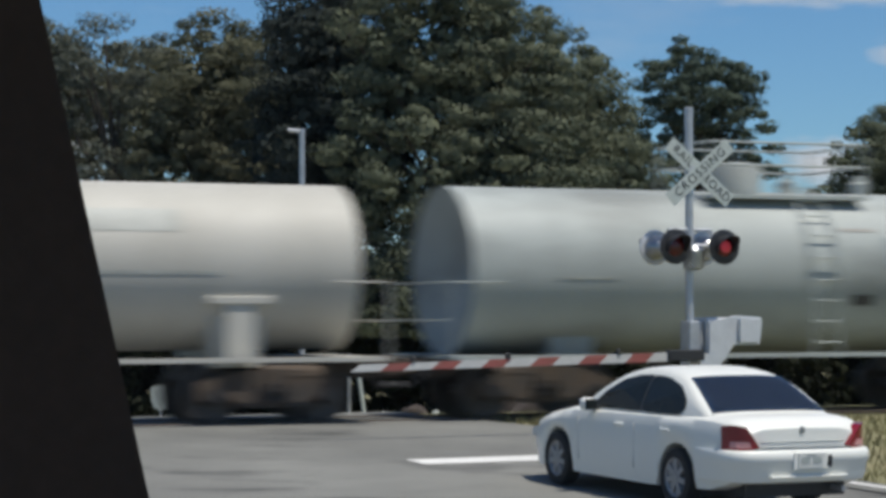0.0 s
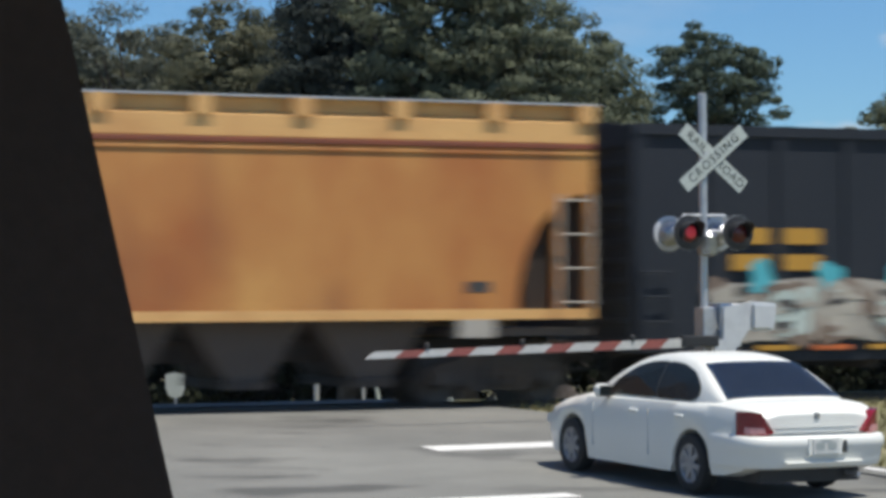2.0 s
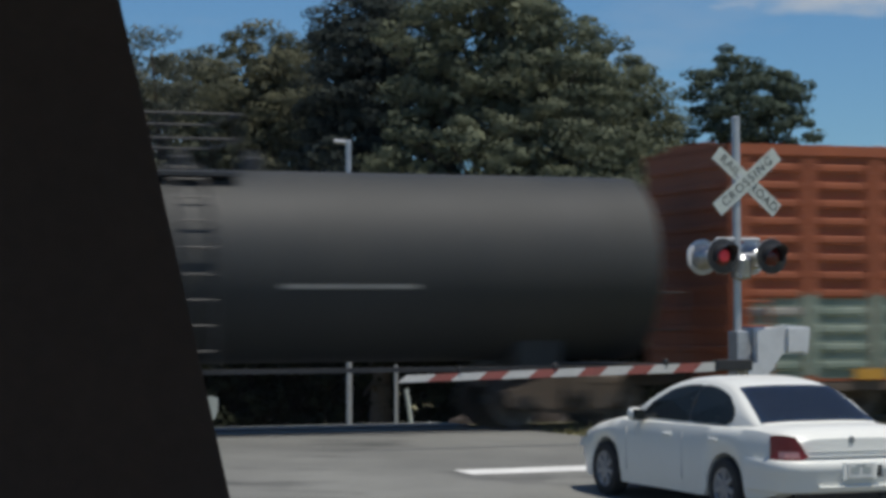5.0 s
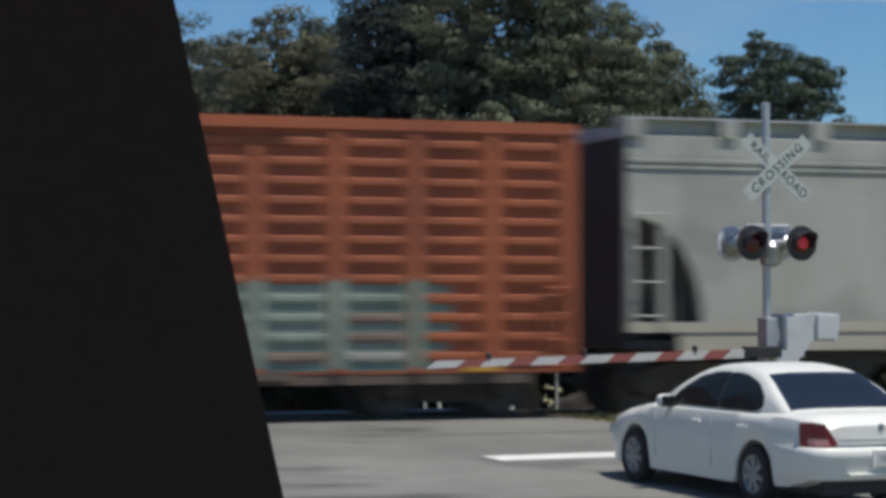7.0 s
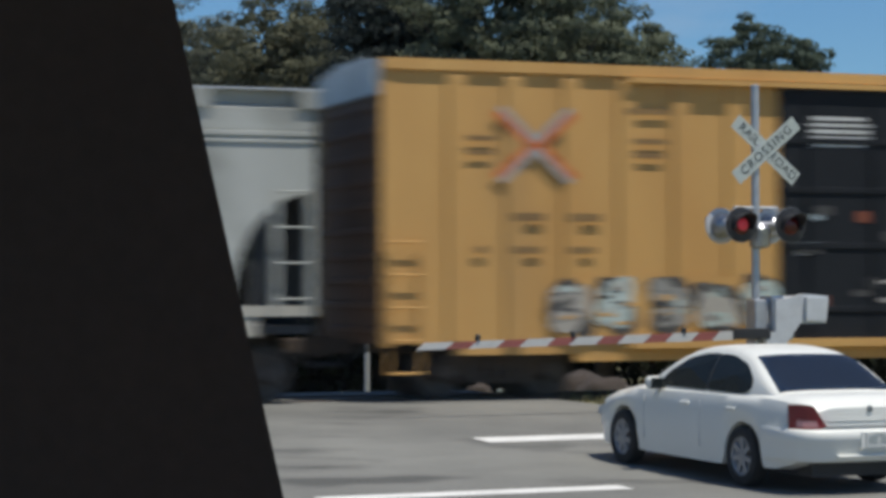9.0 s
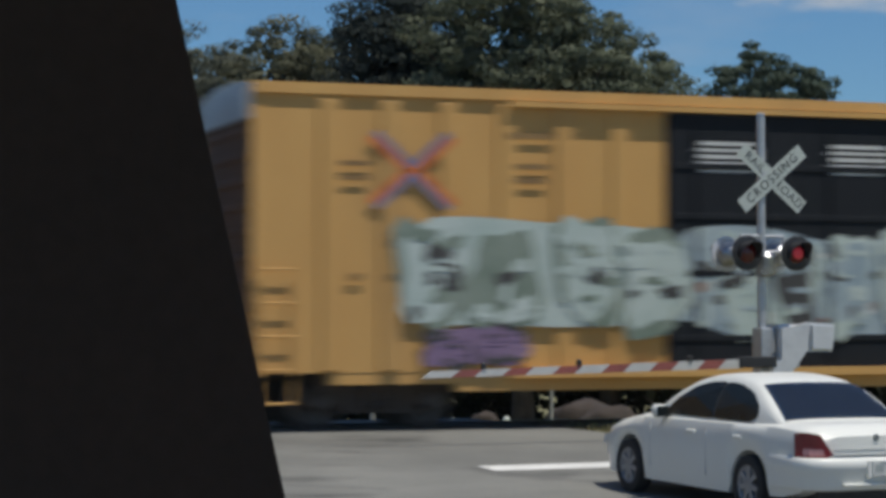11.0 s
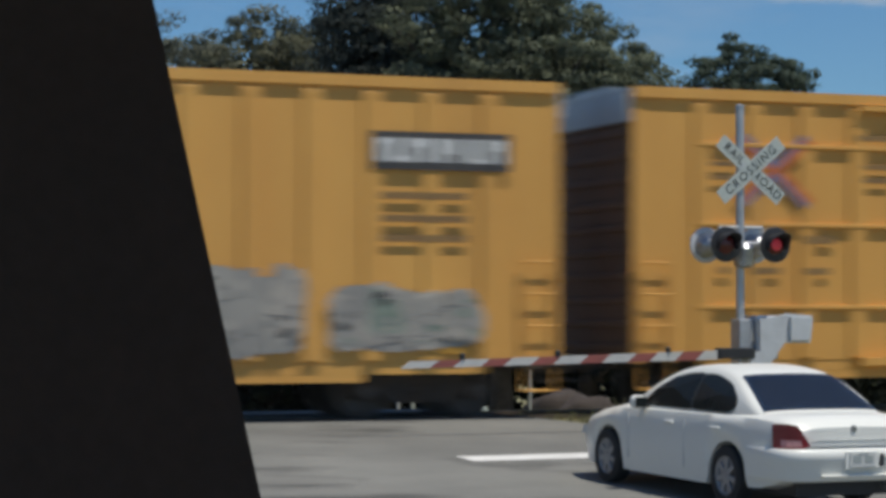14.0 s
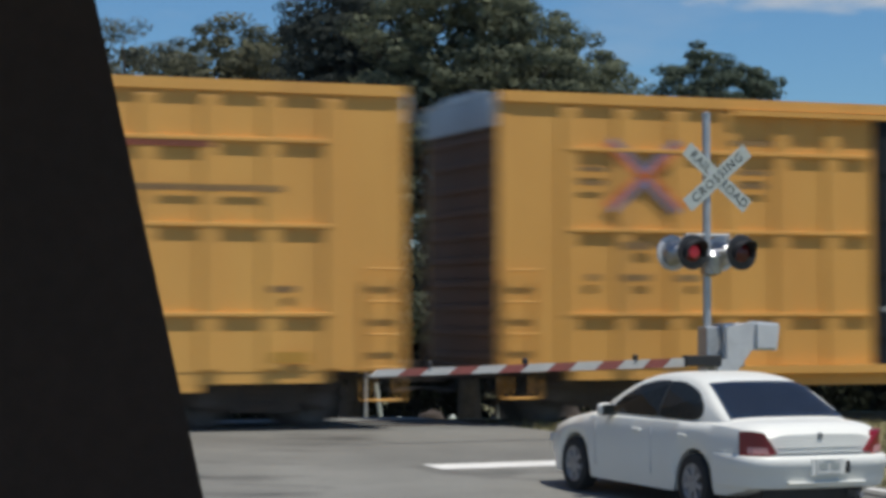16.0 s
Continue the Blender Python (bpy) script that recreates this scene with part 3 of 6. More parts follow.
                out.append(tuple((1 - f) ** 2 * p0 + 2 * f * (1 - f) * p + f * f * p1))
        return out

    for sgn in (1, -1):
        side_glass("front_window", rounded([(1.92, 0.93), (1.66, 1.115), (1.38, 1.255), (1.10, 1.31), (0.83, 1.325), (0.83, 0.935)]), sgn)
        side_glass("rear_window", rounded([(0.80, 0.935), (0.80, 1.325), (0.50, 1.31), (0.18, 1.235), (-0.03, 1.10), (-0.06, 1.00), (0.05, 0.94)], 0.09), sgn)
        side_glass("door_pillar", [(0.832, 0.94), (0.832, 1.315), (0.798, 1.315), (0.798, 0.94)], sgn, TRIM, "black pillar between the windows")
        for x0 in (1.15, 0.18):
            bm = bmesh.new()
            box(bm, x0 - 0.09, x0 + 0.09, sgn * 0.868 - 0.018, sgn * 0.868 + 0.022, 0.765, 0.800, bevel=0.012)
            part("door_handle", bm, CAR_WHITE, t)
        for x0 in (2.07, 0.83):
            bm = bmesh.new()
            box(bm, x0 - 0.002, x0 + 0.002, sgn * 0.86 - 0.012, sgn * 0.86 + 0.0150, 0.34, 0.82)
            part("door_gap", bm, SEAM, t)
        bm = bmesh.new()
        vs = box(bm, 1.70, 1.85, sgn * 0.83, sgn * 0.995, 0.895, 1.035, bevel=0.045)
        mir = part("mirror", bm, CAR_WHITE, t, smooth=50)
        bm = bmesh.new()
        box(bm, 1.684, 1.71, sgn * 0.842, sgn * 0.983, 0.907, 1.023, bevel=0.010)
        part("mirror_glass", bm, SIDE_GLASS, mir, "dark mirror glass")
        bm = bmesh.new()
        box(bm, 1.74, 1.84, sgn * 0.76, sgn * 0.86, 0.905, 0.945, bevel=0.008)
        part("mirror_stalk", bm, TRIM, t)
        # tail lamp wrapping the corner
        plan = [(-0.88, 0.841), (-0.90, 0.836), (-0.925, 0.829), (-0.975, 0.80), (-1.03, 0.765), (-1.066, 0.72), (-1.098, 0.66), (-1.112, 0.61)]
        bm = bmesh.new()
        ra, rb = [], []
        for i, (x, y) in enumerate(plan):
            f = i / (len(plan) - 1)
            zt, zl = 0.878 + 0.018 * math.sin(f * 3.1), 0.650
            if i == len(plan) - 1:
                zl = 0.68
            lean = 0.075 * (f > 0.55) * (f - 0.55) / 0.45
            ra.append(bm.verts.new((x, sgn * (y + lean), zt)))
            rb.append(bm.verts.new((x, sgn * (y - lean), zl)))
        rows = [(a.co.copy(), b.co.copy()) for a, b in zip(ra, rb)]
        ia = [bm.verts.new((v.co.x + 0.09, v.co.y - sgn * 0.05, v.co.z)) for v in ra]
        ib = [bm.verts.new((v.co.x + 0.09, v.co.y - sgn * 0.05, v.co.z)) for v in rb]
        for i in range(len(plan) - 1):
            bm.faces.new((ra[i], ra[i + 1], rb[i + 1], rb[i]))
            bm.faces.new((ra[i + 1], ra[i], ia[i], ia[i + 1]))
            bm.faces.new((rb[i], rb[i + 1], ib[i + 1], ib[i]))
        bm.faces.new((ra[0], rb[0], ib[0], ia[0]))
        bm.faces.new((rb[-1], ra[-1], ia[-1], ib[-1]))
        bmesh.ops.recalc_face_normals(bm, faces=bm.faces)
        lamp = part("tail_light", bm, TAIL_RED, t, "dark red wraparound tail lamp", smooth=50)
        bm = bmesh.new()
        for i in range(3, len(plan) - 2):
            q = []
            for j, h in ((i, 0.36), (i + 1, 0.36), (i + 1, 0.10), (i, 0.10)):
                q.append(Vector(rows[j][1]).lerp(Vector(rows[j][0]), h) + Vector((-0.006, sgn * 0.005, 0)))
            q += [v + Vector((0.012, -sgn * 0.01, 0)) for v in q]
            vs = [bm.verts.new(v) for v in q]
            for f in ((0, 1, 2, 3), (7, 6, 5, 4), (0, 4, 5, 1), (3, 2, 6, 7), (0, 3, 7, 4), (1, 5, 6, 2)):
                bm.faces.new([vs[k] for k in f])
        bmesh.ops.recalc_face_normals(bm, faces=bm.faces)
        part("reverse_lens", bm, TAIL_CLEAR, lamp, "pale pink reversing lens")
    # rear glass and windscreen
    for name, xa, xb, ya, yb in (("rear_screen", -0.485, 0.165, 0.685, 0.55), ("windscreen", 2.20, 1.42, 0.62, 0.50)):
        bm = bmesh.new()
        n, k = 8, 10
        gl = []
        for i in range(n + 1):
            f = i / n
            x = xa + (xb - xa) * f
            z = float(np.interp(x, gx, gz))
            half = ya + (yb - ya) * f
            gl.append([bm.verts.new((x, half * (-1 + 2 * j / k), z + 0.010 - 0.018 * abs(-1 + 2 * j / k) ** 3)) for j in range(k + 1)])
        for a, b in zip(gl, gl[1:]):
            for j in range(k):
                bm.faces.new((a[j], a[j + 1], b[j + 1], b[j]))
        bmesh.ops.solidify(bm, geom=bm.faces[:], thickness=0.012)
        bmesh.ops.recalc_face_normals(bm, faces=bm.faces)
        part(name, bm, CAR_GLASS, t, "dark curved glass, blue sky reflection put into its colour", smooth=50)
    # rear bumper, plate, badge, lid seam
    plan = [(-0.42, 0.868), (-0.62, 0.875), (-0.85, 0.862), (-1.0, 0.83), (-1.10, 0.76), (-1.155, 0.62), (-1.18, 0.42), (-1.185, 0.0)]
    plan = plan + [(x, -y) for x, y in plan[-2::-1]]
    bm = bmesh.new()
    prof = [(0.0, 0.650, 0.06), (0.0, 0.650, 0.0), (0.026, 0.630, 0.0), (0.036, 0.585, 0.0), (0.032, 0.535, 0.0), (0.010, 0.505, 0.0), (-0.004, 0.40, 0.0), (-0.03, 0.335, 0.0), (-0.08, 0.315, 0.05)]
    rr = []
    for k, (x, y) in enumerate(plan):
        d = Vector((x + 0.2, y, 0)).normalized()
        ease = min(1.0, (0.5 + min(k, len(plan) - 1 - k)) / 3.5)
        rr.append([bm.verts.new((x + d.x * (o * ease - i2), y + d.y * (o * ease - i2), z)) for o, z, i2 in prof])
    for a, b in zip(rr, rr[1:]):
        for j in range(len(prof) - 1):
            bm.faces.new((a[j], a[j + 1], b[j + 1], b[j]))
    bmesh.ops.recalc_face_normals(bm, faces=bm.faces)
    bump_ = part("rear_bumper", bm, CAR_WHITE, t, "white painted rear bumper", smooth=45)
    bm = bmesh.new()
    box(bm, -1.228, -1.16, -0.20, 0.20, 0.455, 0.63, bevel=0.006)
    part("plate_recess", bm, CAR_WHITE, bump_)
    bm = bmesh.new()
    box(bm, -1.240, -1.222, -0.155, 0.155, 0.475, 0.625, bevel=0.004)
    pl = part("number_plate", bm, PLATE, t, "pale number plate with illegible marks")
    for y0, y1, z0, z1 in ((-0.12, -0.02, 0.52, 0.585), (0.02, 0.12, 0.52, 0.585), (-0.06, 0.06, 0.598, 0.612)):
        bm = bmesh.new()
        box(bm, -1.244, -1.238, y0, y1, z0, z1)
        part("plate_mark", bm, BARS_GREY, pl)
    bm = bmesh.new()
    box(bm, -1.232, -1.17, -0.262, -0.218, 0.48, 0.60, bevel=0.01)
    part("bumper_notch", bm, TRIM, bump_)
    bm = bmesh.new()
    box(bm, -1.215, -1.15, -0.46, 0.46, 0.375, 0.400, bevel=0.010)
    part("bumper_lip", bm, CAR_WHITE, bump_)
    bm = bmesh.new()
    lathe(bm, [(-1.082, 0.032), (-1.066, 0.036)], "x", 18, Matrix.Translation((0, 0, 0.84)))
    part("badge", bm, LAMP_METAL, t, "small round chrome badge", smooth=40)
    for z0, z1, x0 in ((0.728, 0.734, -1.076), (0.672, 0.682, -1.078)):
        bm = bmesh.new()
        box(bm, x0 - 0.004, x0 + 0.02, -0.50, 0.50, z0, z1)
        part("lid_seam", bm, SEAM, t)
    bm = bmesh.new()
    rod(bm, (-1.16, -0.45, 0.25), (-0.7, -0.45, 0.25), 0.03, 12)
    part("exhaust", bm, RIM, t, smooth=40)
    for sgn in (1, -1):
        bm = bmesh.new()
        prism(bm, [(3.36, 0.62), (3.50, 0.60), (3.52, 0.50), (3.40, 0.50)], sgn * 0.50, sgn * 0.70)
        part("headlight", bm, PLATE, t, "clear headlamp")
    # wheels
    for wx in (WR, WF):
        for sgn in (1, -1):
            bm = bmesh.new()
            lathe(bm, [(-0.095, 0.20), (-0.10, 0.27), (-0.085, 0.297), (-0.05, 0.306), (0.05, 0.306), (0.085, 0.297), (0.10, 0.27), (0.095, 0.205), (0.07, 0.195), (-0.07, 0.195)], "y", 36)
            wh = new("wheel")
            wh.parent = t
            wh.matrix_basis = pose(wx, sgn * 0.765, ZH, 0, 0, 0 if sgn > 0 else 180)
            part("tyre", bm, RUBBER, wh, "black rubber tyre", smooth=40)
            bm = bmesh.new()
            lathe(bm, [(0.0, 0.205), (0.085, 0.20), (0.075, 0.18), (0.055, 0.175), (0.05, 0.05), (0.0, 0.04)], "y", 30)
            rim = part("rim", bm, RIM, wh, "silver multi-spoke wheel cover", smooth=35)
            for k in range(7):
                bm = bmesh.new()
                box(bm, -0.030, 0.030, 0.05, 0.082, 0.04, 0.185, pose(0, 0, 0, 0, k * 360 / 7, 0), bevel=0.006)
                part("spoke", bm, RIM, rim)
            bm = bmesh.new()
            lathe(bm, [(0.05, 0.06), (0.088, 0.05), (0.09, 0.0001)], "y", 20)
            part("hub_cap", bm, RIM, rim, smooth=40)
            # dark disc laid over the rim as shade between the spokes
            bm = bmesh.new()
            lathe(bm, [(0.048, 0.170), (0.0535, 0.170)], "y", 24)
            part("spoke_gap_shade", bm, TRIM, rim, "dark disc for the shade between the spokes")
    return t


sedan()


# ---- train ----
IRON = mat("truck_iron", (0.050, 0.042, 0.036), 0.8, 0, (0.10, 0.068, 0.045), 3, 0.8, 0.2, 40)
WHEEL_STEEL = mat("wheel_steel", (0.10, 0.085, 0.075), 0.5, 0.5, (0.07, 0.05, 0.04), 6, 0.7)
DIRT = (0.16, 0.12, 0.08)
CREAM = mat("cream_tank_paint", (0.47, 0.45, 0.395), 0.55, 0, (0.38, 0.36, 0.31), 0.7, 0.7, 0.03, 30, (1, 1, 0.4), spots=(0.8, 0.60, 0.80, 0.35, (0.30, 0.27, 0.22), (1, 1, 0.35)))
PALE = mat("pale_tank_paint", (0.39, 0.415, 0.39), 0.55, 0, (0.29, 0.31, 0.29), 0.6, 0.7, 0.03, 30, (1, 1, 0.4), spots=(0.9, 0.46, 0.72, 0.65, (0.15, 0.155, 0.14), (0.35, 1, 0.9)))
DARK_TANK = mat("black_tank_paint", (0.022, 0.024, 0.024), 0.65, 0, (0.036, 0.036, 0.033), 0.6, 0.8, 0.03, 30, (1, 1, 0.4))
ORANGE = mat("orange_hopper_paint", (0.68, 0.36, 0.10), 0.6, 0, (0.40, 0.125, 0.030), 0.33, 1.0, 0.06, 40, (1, 1, 0.45), spots=(0.8, 0.52, 0.70, 0.65, (0.27, 0.085, 0.028), (1, 1, 0.4)))
ORANGE_TOP = mat("orange_fascia", (0.76, 0.44, 0.16), 0.6, 0, (0.58, 0.29, 0.10), 0.9, 0.8, 0.06, 40)
GREY_HOP = mat("grey_hopper_paint", (0.47, 0.475, 0.435), 0.6, 0, (0.35, 0.35, 0.31), 0.5, 0.9, 0.05, 40, (1, 1, 0.35), spots=(0.7, 0.46, 0.68, 0.75, (0.16, 0.16, 0.135), (0.6, 1, 0.9)))
SEAM_RED = mat("red_brown_seam", (0.24, 0.062, 0.028), 0.7, 0, (0.15, 0.05, 0.028), 0.8, 0.8, 0.05, 40)
SILL_TAN = mat("dusty_sill_paint", (0.46, 0.43, 0.36), 0.65, 0, (0.36, 0.33, 0.27), 0.8, 0.8, 0.05, 40)
NAVY = mat("navy_box_paint", (0.012, 0.016, 0.024), 0.65, 0, (0.020, 0.024, 0.032), 0.6, 0.8, 0.05, 40, (1, 1, 0.35))
NAVY.node_tree.nodes["Principled BSDF"].inputs["Specular IOR Level"].default_value = 0.35
BLACK_DOOR = mat("black_door_paint", (0.008, 0.010, 0.013), 0.7, 0, (0.014, 0.016, 0.020), 0.8, 0.7, 0.05, 40)
BLACK_DOOR.node_tree.nodes["Principled BSDF"].inputs["Specular IOR Level"].default_value = 0.25
# paler rib colour stands for sun caught on the corrugations
SUNLIT_DOOR_RIB = mat("door_rib_sunlit", (0.14, 0.15, 0.165), 0.5, 0, (0.05, 0.055, 0.065), 0.9, 0.9, 0.05, 40)
RUST_RED = mat("boxcar_red_paint", (0.37, 0.100, 0.038), 0.7, 0, (0.23, 0.064, 0.029), 0.6, 0.85, 0.06, 40, (1, 1, 0.4))
# pale spots are painted in as highlights on the red door
RED_DOOR = mat("boxcar_red_door", (0.25, 0.075, 0.034), 0.7, 0, (0.13, 0.045, 0.026), 0.7, 0.85, 0.06, 40, spots=(1.4, 0.58, 0.66, 0.7, (0.50, 0.32, 0.24), (0.7, 1, 1.6)))
YELLOW = mat("boxcar_yellow_paint", (0.71, 0.376, 0.086), 0.6, 0, (0.60, 0.290, 0.062), 0.5, 0.8, 0.04, 40, (1, 1, 0.3), spots=(0.7, 0.62, 0.80, 0.35, (0.36, 0.20, 0.065), (1, 1, 0.25)))
YELLOW_OLD = mat("faded_yellow_paint", (0.63, 0.365, 0.115), 0.65, 0, (0.52, 0.275, 0.08), 0.5, 0.85, 0.04, 40, (1, 1, 0.3), spots=(0.7, 0.58, 0.76, 0.45, (0.36, 0.22, 0.09), (1, 1, 0.25)))
BROWN_END = mat("brown_end_paint", (0.20, 0.105, 0.060), 0.75, 0, (0.12, 0.070, 0.045), 0.8, 0.8, 0.05, 40)
# dark boxcar end paint, also put on the grey hopper as shade
DARK_END_AND_SHADE = mat("dark_end_paint_and_shade", (0.05, 0.05, 0.05), 0.75, 0, (0.032, 0.03, 0.03), 0.8, 0.8, 0.05, 40)
DUSTY = mat("dusty_brown_paint", (0.125, 0.092, 0.068), 0.85, 0, (0.085, 0.064, 0.050), 0.8, 0.8, 0.05, 40)
ROOF_GALV = mat("roof_galvanised", (0.50, 0.52, 0.54), 0.5, 0.3, (0.36, 0.37, 0.38), 1.0, 0.7, 0.04, 40)
LETTER_YEL = mat("yellow_lettering", (0.50, 0.26, 0.030), 0.6, 0, (0.42, 0.22, 0.035), 2, 0.7, 0.02, 40)
LETTER_WHITE = mat("white_lettering", (0.62, 0.62, 0.60), 0.6, 0, (0.45, 0.45, 0.43), 2, 0.7, 0.02, 40)
LETTER_BLACK = mat("black_lettering", (0.20, 0.115, 0.045), 0.6, 0, (0.34, 0.20, 0.065), 2, 0.7, 0.02, 40)
LETTER_BLUE = mat("blue_lettering", (0.19, 0.235, 0.245), 0.6, 0, (0.33, 0.36, 0.35), 2, 0.7, 0.02, 40)
LOGO_ORANGE = mat("logo_orange", (0.62, 0.15, 0.035), 0.6, 0, (0.50, 0.13, 0.04), 2, 0.6, 0.02, 40)
LOGO_BLUE = mat("logo_blue", (0.17, 0.15, 0.24), 0.6, 0, (0.25, 0.23, 0.30), 2, 0.6, 0.02, 40)
LOGO_GREY = mat("logo_grey", (0.33, 0.31, 0.30), 0.6, 0, (0.42, 0.38, 0.32), 2, 0.6, 0.02, 40)
G_TEAL = mat("teal_spray", (0.055, 0.36, 0.42), 0.6, 0, (0.10, 0.46, 0.54), 2.2, 0.9, 0.02, 40)
G_DEEP = mat("deep_teal_spray", (0.025, 0.20, 0.27), 0.6, 0, (0.04, 0.28, 0.34), 2.2, 0.9, 0.02, 40)
G_LIGHT = mat("pale_blue_spray", (0.30, 0.55, 0.62), 0.6, 0, (0.20, 0.48, 0.56), 2.2, 0.9, 0.02, 40)
G_GREEN = mat("green_spray", (0.03, 0.33, 0.20), 0.6, 0, (0.05, 0.40, 0.28), 2.2, 0.9, 0.02, 40)
G_TAN = mat("tan_spray", (0.44, 0.40, 0.34), 0.6, 0, (0.32, 0.29, 0.25), 1.6, 0.9, 0.02, 40)
G_BROWN = mat("brown_spray", (0.22, 0.16, 0.12), 0.6, 0, (0.14, 0.10, 0.08), 1.6, 0.9, 0.02, 40)
G_SAGE = mat("sage_spray", (0.16, 0.205, 0.160), 0.6, 0, (0.27, 0.31, 0.255), 1.6, 0.9, 0.02, 40)
G_WHITE = mat("white_spray", (0.50, 0.56, 0.52), 0.6, 0, (0.38, 0.46, 0.42), 1.4, 0.9, 0.02, 40)
G_STEEL = mat("steel_blue_spray", (0.26, 0.33, 0.37), 0.6, 0, (0.38, 0.44, 0.46), 1.4, 0.9, 0.02, 40)
G_GREY = mat("grey_spray", (0.34, 0.32, 0.28), 0.6, 0, (0.24, 0.23, 0.21), 1.6, 0.9, 0.02, 40)
G_PURPLE = mat("purple_spray", (0.20, 0.13, 0.22), 0.6, 0, (0.28, 0.19, 0.28), 1.4, 0.9, 0.02, 40)
G_DARK = mat("dark_spray", (0.045, 0.042, 0.04), 0.6, 0, (0.08, 0.075, 0.07), 1.6, 0.9, 0.02, 40)
TRAIN = []      # (thing, place along the track at the start)
WHEELS = []
NEAR = -1.60    # the side that faces the road


def rail_car(name, s, label, group=""):
    t = thing(name, Matrix.Translation(track_at(s, 0, RAIL_Z)) @ pose(0, 0, 0, 0, 0, TRACK_TURN), label, "railroad car", group)
    TRAIN.append((t, s))
    return t


def slab(t, name, x0, x1, y0, y1, z0, z1, material, label="", bevel=0.0):
    bm = bmesh.new()
    box(bm, x0, x1, y0, y1, z0, z1, bevel=bevel)
    return part(name, bm, material, t, label)


def paint(t, name, pts, material, y=NEAR, lift=0.006, label=""):
    """A thin coat of paint on the side of a car."""
    bm = bmesh.new()
    prism(bm, pts, y - lift, y + 0.004)
    return part(name, bm, material, t, label)


def rect(x0, x1, z0, z1):
    return [(x0, z0), (x1, z0), (x1, z1), (x0, z1)]


def blob(rnd, cx, cz, rx, rz, n=18, rough=0.22):
    ph = [rnd.uniform(0, 6.28) for _ in range(3)]
    out = []
    for i in range(n):
        a = 2 * math.pi * i / n
        k = 1 + rough * (0.6 * math.sin(2 * a + ph[0]) + 0.5 * math.sin(3 * a + ph[1]) + 0.4 * math.sin(5 * a + ph[2]))
        sq = 1 / max(abs(math.cos(a)), abs(math.sin(a))) ** 0.78
        out.append((cx + math.cos(a) * rx * k * sq * 0.86, cz + math.sin(a) * rz * k * sq * 0.86))
    return out


def graffiti(t, seed, x0, x1, z0, z1, back, mids, line, y=NEAR, letters=5):
    """Sprayed lettering, as overlapping unreadable shapes."""
    rnd = random.Random(seed)
    w = (x1 - x0) / letters
    g_ = paint(t, "graffiti", blob(rnd, (x0 + x1) / 2, (z0 + z1) / 2, (x1 - x0) / 2, (z1 - z0) / 2, 44, 0.13), back, y, 0.006, "sprayed graffiti, faded and unreadable")
    lift = 0.008
    for i in range(letters):
        cx = x0 + w * (i + 0.5) + rnd.uniform(-0.08, 0.08) * w
        cz = (z0 + z1) / 2 + rnd.uniform(-0.06, 0.06) * (z1 - z0)
        o = paint(g_, "sprayed_shape", blob(rnd, cx, cz, w * 0.50, (z1 - z0) * 0.46, 20, 0.2), line, y, lift)
        lift += 0.0012
        o = paint(g_, "sprayed_shape", blob(rnd, cx, cz, w * 0.43, (z1 - z0) * 0.40, 20, 0.2), mids[i % len(mids)], y, lift)
        lift += 0.0012
        for k in range(12):
            paint(g_, "sprayed_shape", blob(rnd, cx + rnd.uniform(-0.3, 0.3) * w, cz + rnd.uniform(-0.3, 0.3) * (z1 - z0), w * rnd.uniform(0.06, 0.2), (z1 - z0) * rnd.uniform(0.02, 0.08), 12, 0.3), rnd.choice((*mids, line, G_DARK, back)), y, lift)
            lift += 0.0008


def wheel_mesh():
    bm = bmesh.new()
    for sy in (-1, 1):
        lathe(bm, [(0.655, 0.455), (0.685, 0.452), (0.695, 0.425), (0.80, 0.418), (0.80, 0.375), (0.765, 0.36), (0.75, 0.16), (0.81, 0.12), (0.81, 0.05)] if sy > 0 else [(-0.81, 0.05), (-0.81, 0.12), (-0.75, 0.16), (-0.765, 0.36), (-0.80, 0.375), (-0.80, 0.418), (-0.695, 0.425), (-0.685, 0.452), (-0.655, 0.455)], "y", 26)
    rod(bm, (0, -0.95, 0), (0, 0.95, 0), 0.08, 10)
    for k in range(3):
        box(bm, 0.20, 0.26, -0.812, -0.77, -0.03, 0.03, pose(0, 0, 0, 0, k * 120, 0))
    me = bpy.data.meshes.new("wheelset")
    bmesh.ops.recalc_face_normals(bm, faces=bm.faces)
    bm.to_mesh(me)
    bm.free()
    me.materials.append(WHEEL_STEEL)
    me.shade_smooth()
    me.set_sharp_from_angle(angle=radians(40))
    return me


WHEEL_ME = wheel_mesh()
FRAME_SHAPE = [(-1.15, 0.36), (-1.18, 0.60), (-0.98, 0.66), (-0.55, 0.80), (0.55, 0.80), (0.98, 0.66), (1.18, 0.60), (1.15, 0.36), (0.92, 0.36), (0.86, 0.50), (0.48, 0.24), (-0.48, 0.24), (-0.86, 0.50), (-0.92, 0.36)]


